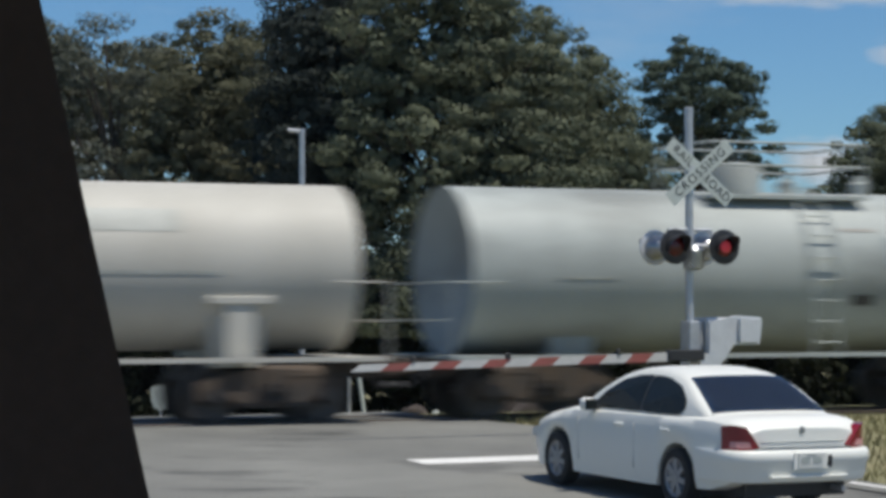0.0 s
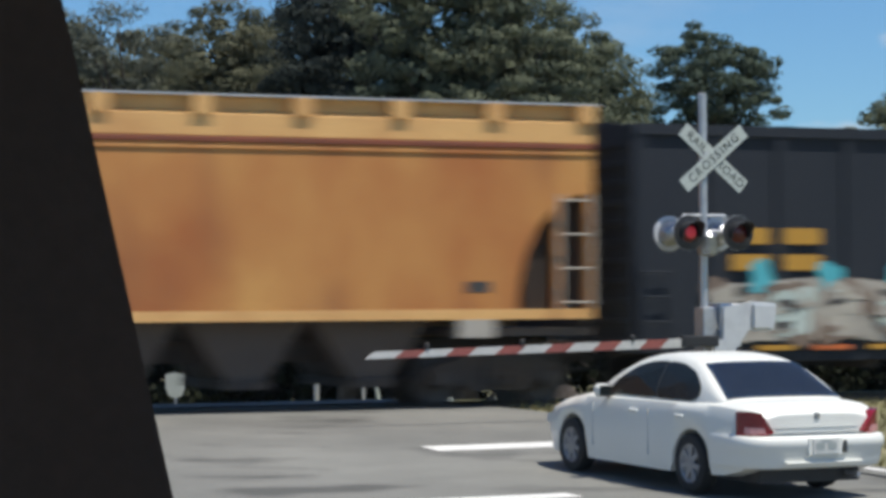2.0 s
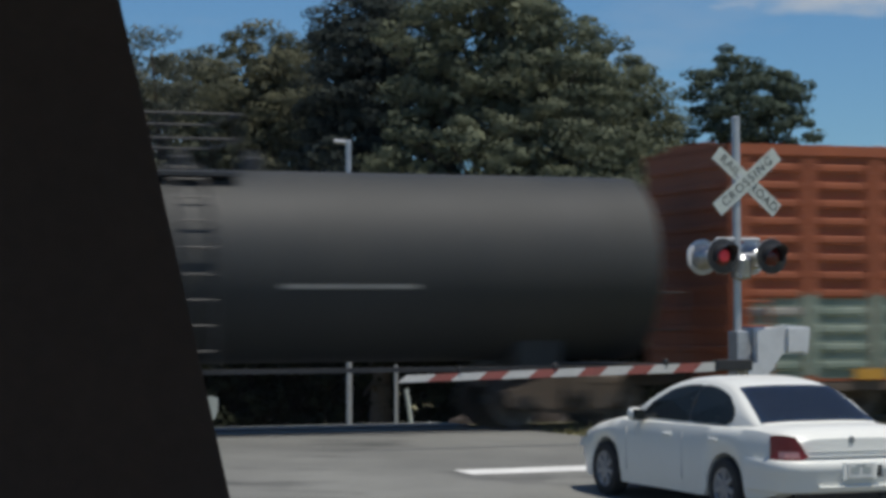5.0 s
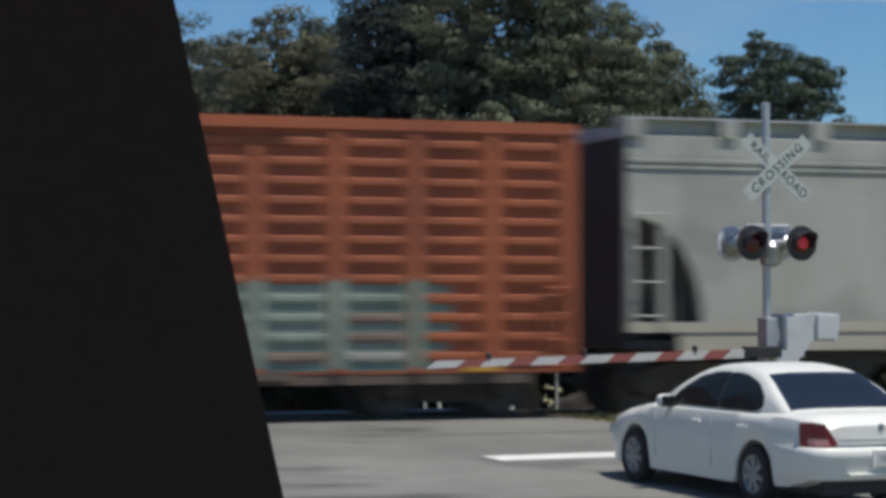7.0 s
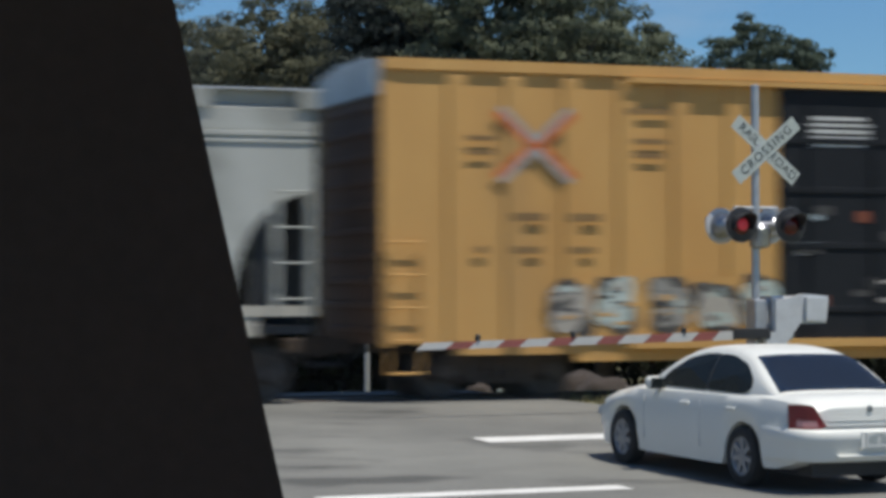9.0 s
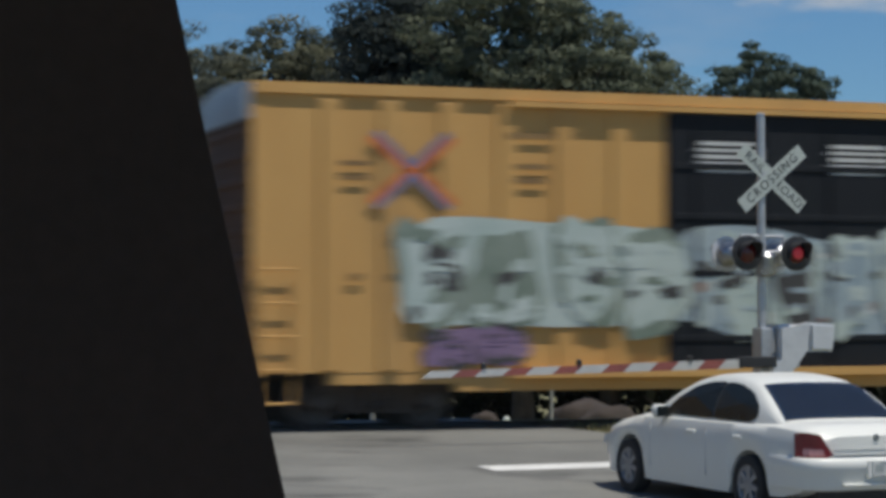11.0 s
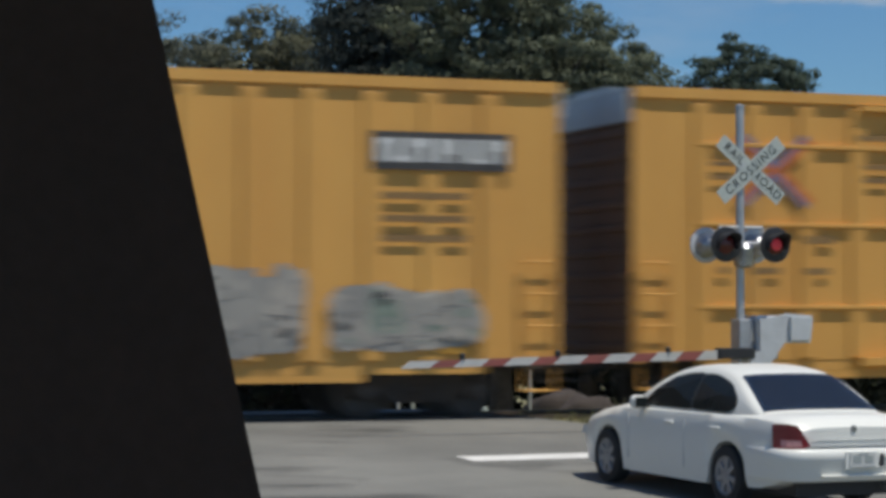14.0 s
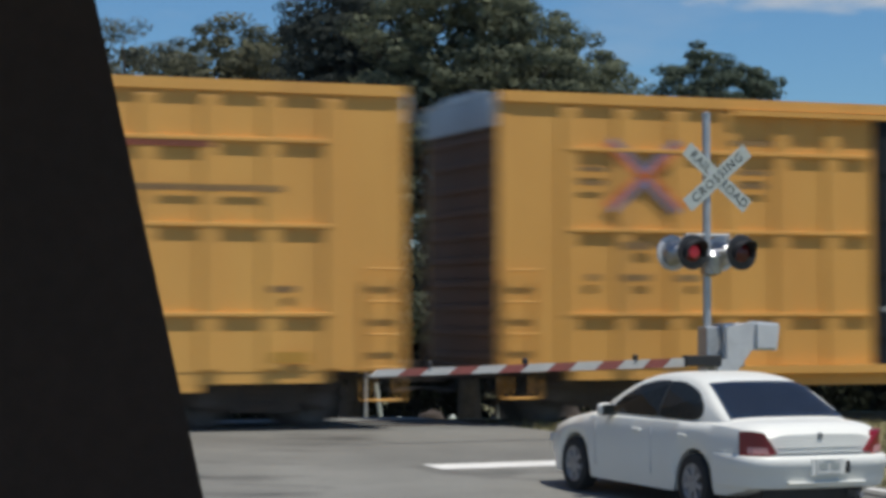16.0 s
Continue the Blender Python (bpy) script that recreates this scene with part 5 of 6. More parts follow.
def hopper(s, L, H, mats, label, flare):
    """A covered hopper with sloped ends under a flat roof."""
    side, fascia, dark = mats
    t = rail_car("hopper_car", s, label)
    zt, zs = H - 0.62, 1.52 if flare else 1.46
    # the side sheet, cut back in a curve at both ends
    za, ra = (3.36, 1.30) if flare else (3.15, 1.30)
    left = [(max(ra * math.sqrt(max(1 - ((z - zs) / (za - zs)) ** 2, 0)), 0.10), z) for z in np.r_[np.linspace(zs, za, 16), za + 0.05, zt]]
    pts = left + [(L - x, z) for x, z in left[::-1]]
    bm = bmesh.new()
    prism(bm, pts, NEAR + 0.005, NEAR + 0.09)
    part("side_sheet", bm, side, t)
    bm = bmesh.new()
    prism(bm, pts, 1.51, 1.57)
    part("side_sheet", bm, side, t)
    # sloped end sheets
    for d, x0, x1 in ((1, 0.25, 1.75), (-1, L - 0.25, L - 1.75)):
        bm = bmesh.new()
        prism(bm, [(x0, zt), (x1, zs - 0.2), (x1 + d * 0.08, zs - 0.2), (x0 + d * 0.08, zt)], NEAR + 0.09, 1.51)
        part("end_slope", bm, side, t)
        slab(t, "end_bulkhead", min(x0 - d * 0.2, x0 - d * 0.12), max(x0 - d * 0.2, x0 - d * 0.12), NEAR + 0.14, 1.46, zs - 0.4, H - 0.12, dark)
    # fascia and roof
    slab(t, "fascia", 0.0, L, NEAR - 0.005, NEAR + 0.10, zt, H - 0.30, fascia)
    slab(t, "fascia", 0.0, L, 1.50, 1.62, zt, H - 0.30, fascia)
    slab(t, "fascia_ledge", 0.0, L, NEAR - 0.03, NEAR + 0.05, zt - 0.10, zt - 0.02, SEAM_RED if flare else fascia, bevel=0.012)
    slab(t, "fascia_ledge", 0.0, L, NEAR - 0.02, NEAR + 0.05, zt - 0.20, zt - 0.15, side, bevel=0.01)
    bm = bmesh.new()
    prof = [(NEAR, H - 0.30), (NEAR + 0.25, H - 0.16), (0, H - 0.06), (-NEAR - 0.25, H - 0.16), (-NEAR, H - 0.30)]
    a = [bm.verts.new((0, y, z)) for y, z in prof]
    b = [bm.verts.new((L, y, z)) for y, z in prof]
    bm.faces.new(a)
    bm.faces.new(b[::-1])
    for i in range(5):
        j = (i + 1) % 5
        bm.faces.new((a[j], a[i], b[i], b[j]))
    bmesh.ops.recalc_face_normals(bm, faces=bm.faces)
    part("roof", bm, fascia, t)
    # roof walk on brackets
    slab(t, "running_board", -0.1, L + 0.1, NEAR - 0.055, NEAR + 0.45, H - 0.03, H, ROOF_GALV, "grated roof walkway")
    slab(t, "running_board", -0.1, L + 0.1, -NEAR - 0.5, -NEAR - 0.05, H - 0.03, H, ROOF_GALV)
    n = int(L / 1.55)
    for k in range(n + 1):
        x = 0.12 + (L - 0.24) * k / n
        slab(t, "walk_bracket", x - 0.14, x + 0.14, NEAR - 0.062, NEAR + 0.45, H - 0.30, H - 0.03, fascia)
    for k in range(4):
        x = L * (0.14 + 0.24 * k)
        bm = bmesh.new()
        lathe(bm, [(H - 0.12, 0.42), (H + 0.02, 0.42), (H + 0.05, 0.36)], "z", 20, Matrix.Translation((x, 0, 0)))
        part("hatch", bm, fascia, t)
    # side sill and end platforms
    slab(t, "side_sill", 0.0, L, NEAR, NEAR + 0.16, zs - 0.16, zs, fascia if flare else SILL_TAN)
    slab(t, "roof_curb", 0.05, L - 0.05, NEAR + 0.13, NEAR + 0.17, H - 0.32, H - 0.03, fascia)
    if not flare:
        slab(t, "side_sill", 0.9, L - 0.9, NEAR + 0.02, NEAR + 0.14, zs - 0.46, zs - 0.16, SILL_TAN)
    slab(t, "side_sill", 0.0, L, 1.44, 1.60, zs - 0.46, zs, fascia)
    if flare:
        for x in (1.7, L - 2.3):
            slab(t, "jacking_pad", x, x + 0.6, NEAR - 0.01, NEAR + 0.12, zs - 0.44, zs - 0.16, G_TAN, "pale steel jacking pad")
    for x0, x1 in ((0.0, 2.3), (L - 2.3, L)):
        slab(t, "end_platform", x0, x1, NEAR + 0.1, 1.5, zs - 0.42, zs - 0.30, dark)
    # end posts and ladders
    for d, x in ((1, 0.06), (-1, L - 0.06)):
        slab(t, "end_post", x - 0.06, x + 0.06, NEAR, NEAR + 0.12, zs, zt, side)
        slab(t, "end_post", x + d * 0.55 - 0.05, x + d * 0.55 + 0.05, NEAR + 0.02, NEAR + 0.12, zs, zt - 0.55, side)
        ladder(t, min(x, x + d * 0.55), max(x, x + d * 0.55), zs + 0.1, zs + 1.7, 4, G_TAN if flare else side)
        slab(t, "end_brace", min(x + d * 0.8, x + d * 0.9), max(x + d * 0.8, x + d * 0.9), NEAR + 0.2, NEAR + 0.3, zs, zt - 1.1, dark)
        slab(t, "end_post", x - 0.05, x + 0.05, 1.48, 1.6, zs, zt, dark)
    # discharge bays
    nb = 3 if L < 13 else 4
    for k in range(nb):
        xc = 2.6 + (L - 5.2) * (k + 0.5) / nb
        hw = (L - 5.2) / nb / 2
        bm = bmesh.new()
        prism(bm, [(xc - hw * 0.98, zs - 0.1), (xc + hw * 0.98, zs - 0.1), (xc + 0.3, 0.45), (xc - 0.3, 0.45)], -1.2, 1.2)
        part("discharge_bay", bm, dark, t, "sloped discharge chute")
        slab(t, "outlet_gate", xc - 0.36, xc + 0.36, -1.25, 1.25, 0.33, 0.47, IRON)
    slab(t, "center_sill", 0.3, L - 0.3, -0.3, 0.3, 0.72, 1.05, IRON)
    coupler(t, 0.05, -1)
    coupler(t, L - 0.05, 1)
    trucks(t, (1.45, L - 1.45))
    return t


def tank_car(s, L, zc, R, paint_m, label, sill_m, platform_x, caps=False):
    """A tank car: a domed barrel on saddles, with a top platform and a side ladder."""
    t = rail_car("tank_car", s, label)
    bm = bmesh.new()
    dome = 0.62
    prof = [(dome * (1 - math.sin(a)), R * math.cos(math.pi / 2 - a) ** 0.62) for a in np.linspace(0.04, math.pi / 2, 12)]
    prof = prof + [(L - x, r_) for x, r_ in prof[::-1]]
    lathe(bm, prof, "x", 56, Matrix.Translation((0, 0, zc)))
    bmesh.ops.recalc_face_normals(bm, faces=bm.faces)
    part("barrel", bm, paint_m, t, smooth=60)
    for x in (dome + 0.02, L * 0.36, L * 0.64, L - dome - 0.02):
        bm = bmesh.new()
        lathe(bm, [(x - 0.03, R - 0.01), (x - 0.03, R + 0.006), (x + 0.03, R + 0.006), (x + 0.03, R - 0.01)], "x", 48, Matrix.Translation((0, 0, zc)))
        part("weld_band", bm, paint_m, t, smooth=30)
    # stub sills, saddles
    for x in (1.9, L - 1.9):
        bm = bmesh.new()
        prism(bm, [(x - 0.35, 0.85), (x + 0.35, 0.85), (x + 0.45, zc - R * 0.45), (x - 0.45, zc - R * 0.45)], -R * (0.80 if caps else 0.62), R * (0.80 if caps else 0.62))
        part("saddle", bm, paint_m, t)
        if not caps:
            continue
        slab(t, "saddle_cap", x - 0.52, x + 0.52, -R * 0.98, -R * 0.80, zc - R * 0.46, zc - R * 0.36, paint_m, bevel=0.02)
        slab(t, "saddle_web", x - 0.22, x + 0.22, -R * 0.95, -R * 0.80, 0.95, zc - R * 0.46, paint_m)
    slab(t, "walkway", -0.35, L + 0.35, NEAR + 0.05, NEAR + 0.30, 0.93, 1.0, sill_m, "narrow side walkway")
    slab(t, "stub_sill", -0.4, 2.6, -0.35, 0.35, 0.65, 1.0, IRON)
    slab(t, "stub_sill", L - 2.6, L + 0.4, -0.35, 0.35, 0.65, 1.0, IRON)
    for x0, x1 in ((-0.4, 0.5), (L - 0.5, L + 0.4)):
        slab(t, "end_platform", x0, x1, NEAR + 0.1, 1.5, 0.94, 1.0, sill_m)
        xe = x0 if x0 < 0 else x1
        bm = bmesh.new()
        for y in (NEAR + 0.12, 1.48):
            rod(bm, (xe, y, 1.0), (xe, y, 2.15), 0.014, 8)
        for z in (1.55, 2.15):
            rod(bm, (xe, NEAR + 0.12, z), (xe, 1.48, z), 0.012, 8)
        rod(bm, (xe, NEAR + 0.12, 2.15), (x1 if x0 < 0 else x0, NEAR + 0.22, 2.15), 0.012, 8)
        part("end_railing", bm, sill_m, t, "thin steel end railing")
        bm = bmesh.new()
        lathe(bm, [(-0.5, 0.02), (-0.5, 0.16), (0.45, 0.16), (0.5, 0.02)], "x", 14, Matrix.Translation((1.0 if x0 < 0 else L - 1.0, -0.95, 0.72)))
        part("air_reservoir", bm, IRON, t, smooth=40)
    # platform with safety rail, dome and valves
    zt = zc + R
    x0, x1 = platform_x
    xm = (x0 + x1) / 2
    slab(t, "top_platform", x0, x1, -0.95, 0.95, zt - 0.16, zt - 0.10, sill_m, "grated top platform")
    bm = bmesh.new()
    for x in (x0, xm, x1):
        for y in (-0.93, 0.93):
            rod(bm, (x, y, zt - 0.12), (x, y, zt + 0.78), 0.02, 8)
    for z in (zt + 0.40, zt + 0.78):
        for y in (-0.93, 0.93):
            rod(bm, (x0, y, z), (x1, y, z), 0.02, 8)
        for x in (x0, x1):
            rod(bm, (x, -0.93, z), (x, 0.93, z), 0.02, 8)
    part("platform_railing", bm, sill_m, t, "steel safety railing")
    bm = bmesh.new()
    lathe(bm, [(zt - 0.15, 0.44), (zt + 0.42, 0.44), (zt + 0.47, 0.40), (zt + 0.50, 0.2)], "z", 24, Matrix.Translation((xm - 0.5, 0, 0)))
    part("dome", bm, paint_m, t, smooth=40)
    for x in (xm + 0.5, x1 + 0.45):
        bm = bmesh.new()
        lathe(bm, [(zt - 0.1, 0.16), (zt + 0.18, 0.16), (zt + 0.22, 0.10), (zt + 0.32, 0.08)], "z", 14, Matrix.Translation((x, 0, 0)))
        part("valve", bm, sill_m, t, smooth=40)
    # curved side ladder
    bm = bmesh.new()
    for x in (xm + 0.15, xm + 0.65):
        pts = [Vector((x, -(R + 0.10) * math.cos(a), zc + (R + 0.10) * math.sin(a))) for a in np.linspace(0, 1.45, 9)]
        pts = [Vector((x, -(R + 0.10), 0.95))] + pts
        for p_, q_ in zip(pts, pts[1:]):
            rod(bm, p_, q_, 0.022, 6)
    lad = part("ladder", bm, sill_m, t, "curved steel side ladder")
    for k in range(9):
        a = -0.9 + 2.1 * k / 8
        y, z = (-(R + 0.10) * math.cos(a), zc + (R + 0.10) * math.sin(a)) if a > 0 else (-(R + 0.10), zc + (R + 0.1) * a * 0.9)
        bm = bmesh.new()
        rod(bm, (xm + 0.15, y, z), (xm + 0.65, y, z), 0.015, 6)
        part("rung", bm, sill_m, lad)
    coupler(t, -0.35, -1)
    coupler(t, L + 0.35, 1)
    trucks(t, (1.35, L - 1.35))
    return t


def wrap_paint(t, name, zc, R, x0, x1, z0, z1, material, label=""):
    """Paint that follows the curve of a barrel."""
    bm = bmesh.new()
    n = 4
    a = []
    for i in range(n + 1):
        z = z0 + (z1 - z0) * i / n
        y = -math.sqrt(max((R + 0.006) ** 2 - (z - zc) ** 2, 0))
        a.append((bm.verts.new((x0, y, z)), bm.verts.new((x1, y, z)), bm.verts.new((x1, y + 0.02, z)), bm.verts.new((x0, y + 0.02, z))))
    for p_, q_ in zip(a, a[1:]):
        for j in range(4):
            bm.faces.new((p_[j], p_[(j + 1) % 4], q_[(j + 1) % 4], q_[j]))
    bm.faces.new(a[0][::-1])
    bm.faces.new(a[-1])
    bmesh.ops.recalc_face_normals(bm, faces=bm.faces)
    return part(name, bm, material, t, label)


def build_train():
    c = tank_car(-18.2, 16.4, 2.40, 1.30, CREAM, "cream painted tank car with faint lettering", CREAM, (7.2, 9.4), True)
    for x0, w, z0, h in ((10.6, 3.0, 2.9, 0.34), (10.6, 3.6, 2.25, 0.06)):
        wrap_paint(c, "faded_lettering", 2.40, 1.30, x0, x0 + w, z0, z0 + h, GREY_HOP)
    c = tank_car(0.05, 10.95, 2.36, 1.37, PALE, "pale grey-white tank car with blue side lettering", PALE, (4.4, 7.4))
    for k, (z0, z1, w) in enumerate(((2.44, 2.92, 0.42), (2.46, 2.78, 0.22), (2.40, 2.74, 0.30), (2.46, 2.90, 0.34), (2.48, 2.80, 0.24), (2.38, 2.76, 0.34), (2.46, 2.94, 0.30), (2.46, 2.72, 0.20))):
        x0 = 7.55 + 0.40 * k
        wrap_paint(c, "letter_block", 2.36, 1.37, x0, x0 + w, z0, z1, LETTER_BLUE, "faded blue-grey lettering block")
        wrap_paint(c, "letter_block", 2.36, 1.37, x0 + w * 0.7, x0 + w + 0.14, z0 + 0.10, z0 + 0.20, LETTER_BLUE)
    wrap_paint(c, "stencil", 2.36, 1.37, 6.7, 7.4, 3.02, 3.08, G_GREY)
    wrap_paint(c, "stencil", 2.36, 1.37, 6.9, 7.3, 1.78, 1.96, G_DARK)
    wrap_paint(c, "stencil", 2.36, 1.37, 1.5, 2.5, 2.2, 2.24, GREY_HOP)
    bm = bmesh.new()
    lathe(bm, [(10.75, 0.03), (10.80, 0.15), (11.75, 0.15), (11.80, 0.03)], "x", 18, Matrix.Translation((0, -1.25, 1.20)))
    part("end_reservoir", bm, PALE, c, "pale painted air reservoir", smooth=40)
    slab(c, "bracket_plate", 10.55, 10.95, -1.42, -1.05, 1.0, 1.42, PALE, bevel=0.03)
    c = hopper(12.57, 11.17, 4.75, (ORANGE, ORANGE_TOP, DUSTY), "rust-streaked orange covered hopper car with sloped ends", True)
    for z0, h in ((2.55, 0.26), (2.05, 0.24)):
        for k in range(4):
            paint(c, "faded_lettering", rect(1.65 + 0.26 * k, 1.86 + 0.26 * k, z0, z0 + h), G_TAN, NEAR + 0.005, 0.005, "faded pale lettering block")
    paint(c, "stencil", rect(9.0, 9.4, 1.78, 1.95), G_DARK, NEAR + 0.005, 0.005)
    c = plain_boxcar(24.42, 15.57, 4.56, 0.80, 6.57, 9.47, (NAVY, BLACK_DOOR, DARK_END_AND_SHADE), "dark navy boxcar with yellow lettering and teal graffiti", False)
    for x0 in (11.66, 12.68, 13.68):
        paint(c, "letter_block", rect(x0 + 0.04, x0 + 0.70, 3.05, 3.86), LETTER_YEL, NEAR - 0.05, 0.006, "yellow lettering block")
    for x0 in (11.66, 12.68, 13.68):
        for z0, xa, xb in ((3.40, 0.28, 0.74), (3.60, 0.02, 0.10), (3.18, 0.30, 0.44)):
            paint(c, "letter_notch", rect(x0 + xa, x0 + xb, z0, z0 + (0.13 if z0 > 3.2 else 0.03)), NAVY, NEAR - 0.05, 0.010)
    for x0, z0 in ((1.75, 2.55), (2.72, 2.55), (1.75, 2.12), (2.72, 2.12)):
        paint(c, "letter_block", rect(x0, x0 + 0.7, z0, z0 + 0.26), LETTER_YEL, NEAR - 0.05, 0.006)
    graffiti(c, 11, 1.2, 6.4, 0.85, 2.05, G_TAN, (G_TAN, G_WHITE, G_TAN), G_BROWN, NEAR - 0.052, 5)
    graffiti(c, 12, 9.6, 15.1, 0.85, 2.35, G_DEEP, (G_TEAL, G_LIGHT, G_DEEP, G_TEAL), G_DARK, NEAR - 0.052, 5)
    rnd = random.Random(4)
    for k in range(9):
        paint(c, "graffiti", blob(rnd, 9.9 + 0.55 * k, 2.35 + 0.15 * math.sin(k * 2.1), 0.34, 0.22), (G_GREEN, G_TEAL, G_BROWN)[k % 3], NEAR - 0.05, 0.005, "sprayed outline blot")
    for k in range(4):
        paint(c, "graffiti", blob(rnd, 2.3 + 1.3 * k, 2.0, 0.25, 0.3), G_TEAL, NEAR - 0.05, 0.016, "teal sprayed blot")
    for k in range(12):
        paint(c, "graffiti", rect(2.2 + 1.05 * k, 2.9 + 1.05 * k, 0.82, 0.9), LOGO_ORANGE if k % 2 else LETTER_YEL, NEAR - 0.05, 0.02)
    for x0, z0, w, h in ((5.85, 3.18, 0.42, 0.11), (5.85, 3.04, 0.42, 0.10), (5.6, 2.75, 0.26, 0.3), (6.65, 3.12, 0.55, 0.10)):
        paint(c, "decal", rect(x0, x0 + w, z0, z0 + h), LETTER_WHITE if h < 0.2 else G_DARK, NEAR - 0.05 if x0 < 6.5 else NEAR - 0.085, 0.005, "small white decal")
    c = tank_car(41.0, 16.2, 2.57, 1.50, DARK_TANK, "dull black tank car with small white stencils", BLACK, (7.0, 9.4))
    for x0, w, z0, h in ((2.05, 1.1, 2.08, 0.17), (3.3, 1.35, 2.08, 0.17), (2.05, 1.3, 1.80, 0.06), (3.4, 1.4, 1.72, 0.05), (9.9, 2.2, 2.2, 0.07), (1.5, 0.4, 1.76, 0.08)):
        wrap_paint(c, "stencil", 2.57, 1.50, x0, x0 + w, z0, z0 + h, G_GREY, "white stencilled data")
    rnd = random.Random(31)

    def sprayed(x, z, m):
        if z < 2.12 and (x < 7.2 or 10.9 < x < 16.4):
            return rnd.choice((G_SAGE, G_SAGE, G_SAGE, G_GREY, G_BROWN))
        return m

    c = plain_boxcar(58.4, 18.52, 4.64, 0.70, 7.7, 10.8, (RUST_RED, RED_DOOR, DARK_END_AND_SHADE), "rusty red ribbed boxcar with faded graffiti along the bottom", True, sprayed)
    for x0, x1, back in ((0.3, 7.0, G_SAGE), (10.9, 16.5, G_SAGE)):
        paint(c, "graffiti", [(x0, 0.75), (x1 - 0.3, 0.75), (x1, 1.3), (x1 - 0.1, 2.16), (x0 + 0.1, 2.16)], back, NEAR, 0.006, "weathered grey-green sprayed band")
        n = int((x1 - x0) / 1.28)
        for k in range(n + 1):
            xa = 0.14 + 1.26 * k if x0 < 5 else 10.85 + 1.263 * k
            if k and xa < x1:
                paint(c, "graffiti", rect(xa - 0.09, xa + 0.09, 0.80, 2.1), G_SAGE, NEAR - 0.05, 0.004, "weathered grey-green sprayed band")
    for x0 in (12.3, 16.6, 2.2):
        paint(c, "placard", rect(x0, x0 + 0.6, 0.72, 0.90), LETTER_YEL, NEAR - 0.05, 0.012)
    # ends, platforms and chutes are coloured near-black to stand for their shade
    hopper(77.79, 16.72, 4.70, (GREY_HOP, GREY_HOP, DARK_END_AND_SHADE), "weathered pale grey covered hopper car with dirty sides", False)
    hi_cube(95.55, "old", 41)
    hi_cube(115.0, "graffiti", 42)
    hi_cube(134.4, "plate", 43)
    hi_cube(153.72, "ledged", 44)
    hi_cube(173.32, "ledged", 45)


build_train()


# ---- trees ----
def leaf_mesh(name, centres, normals, sizes, rng, material, parent, long=1.5):
    """Small folded leaves, each an island of two triangles' worth of quad."""
    n = len(centres)
    nr = normals + rng.normal(0, 0.30, (n, 3))
    nr /= np.linalg.norm(nr, axis=1)[:, None]
    a = np.cross(nr, rng.normal(0, 1, (n, 3)))
    a /= np.linalg.norm(a, axis=1)[:, None]
    b = np.cross(nr, a)
    s = sizes[:, None]
    v = np.stack([centres - a * s * long / 2, centres - b * s * 0.5 + nr * s * 0.12, centres + a * s * long / 2, centres + b * s * 0.5 + nr * s * 0.12], 1).reshape(-1, 3)
    me = bpy.data.meshes.new(name)
    me.vertices.add(n * 4)
    me.vertices.foreach_set("co", v.ravel())
    me.loops.add(n * 4)
    me.loops.foreach_set("vertex_index", np.arange(n * 4, dtype=np.int32))
    me.polygons.add(n)
    me.polygons.foreach_set("loop_start", np.arange(0, n * 4, 4, dtype=np.int32))
    me.polygons.foreach_set("loop_total", np.full(n, 4, np.int32))
    me.update(calc_edges=True)
    soft_n = normals * 0.85 + nr * 0.35
    soft_n /= np.linalg.norm(soft_n, axis=1)[:, None]
    me.normals_split_custom_set_from_vertices(np.repeat(soft_n, 4, axis=0))
    me.materials.append(material)
    ob = new(name, me)
    ob.parent = parent
    return ob


def clump_cloud(rng, lobes, per_area, clump_r, leaves, leaf):
    """Leaf places in clumps over the shells of the crown's lobes."""
    cs, rs = [], []
    for cx, cy, cz, rx, ry, rz in lobes:
        k = int(per_area * (rx * ry * rz) ** (2 / 3))
        d = rng.normal(0, 1, (k, 3))
        d /= np.linalg.norm(d, axis=1)[:, None]
        d[:, 1] = np.where(rng.random(k) < 0.65, -np.abs(d[:, 1]), d[:, 1])
        rad = rng.uniform(0.62, 1.06, k) ** 0.7
        cs.append(np.array((cx, cy, cz)) + d * rad[:, None] * np.array((rx, ry, rz)))
        rs.append(rng.uniform(0.55, 1.25, k) * clump_r)
    cs, rs = np.concatenate(cs), np.concatenate(rs)
    m = len(cs)
    idx = np.repeat(np.arange(m), leaves)
    d = rng.normal(0, 1, (len(idx), 3))
    d /= np.linalg.norm(d, axis=1)[:, None]
    d[:, 2] = d[:, 2] * 0.8 + 0.12
    r = rs[idx] * rng.uniform(0.45, 1.0, len(idx)) ** 0.6
    p = cs[idx] + d * r[:, None] * np.array((1.15, 1.15, 0.75))
    return p, d, rng.uniform(0.6, 1.3, len(idx)) * leaf, cs


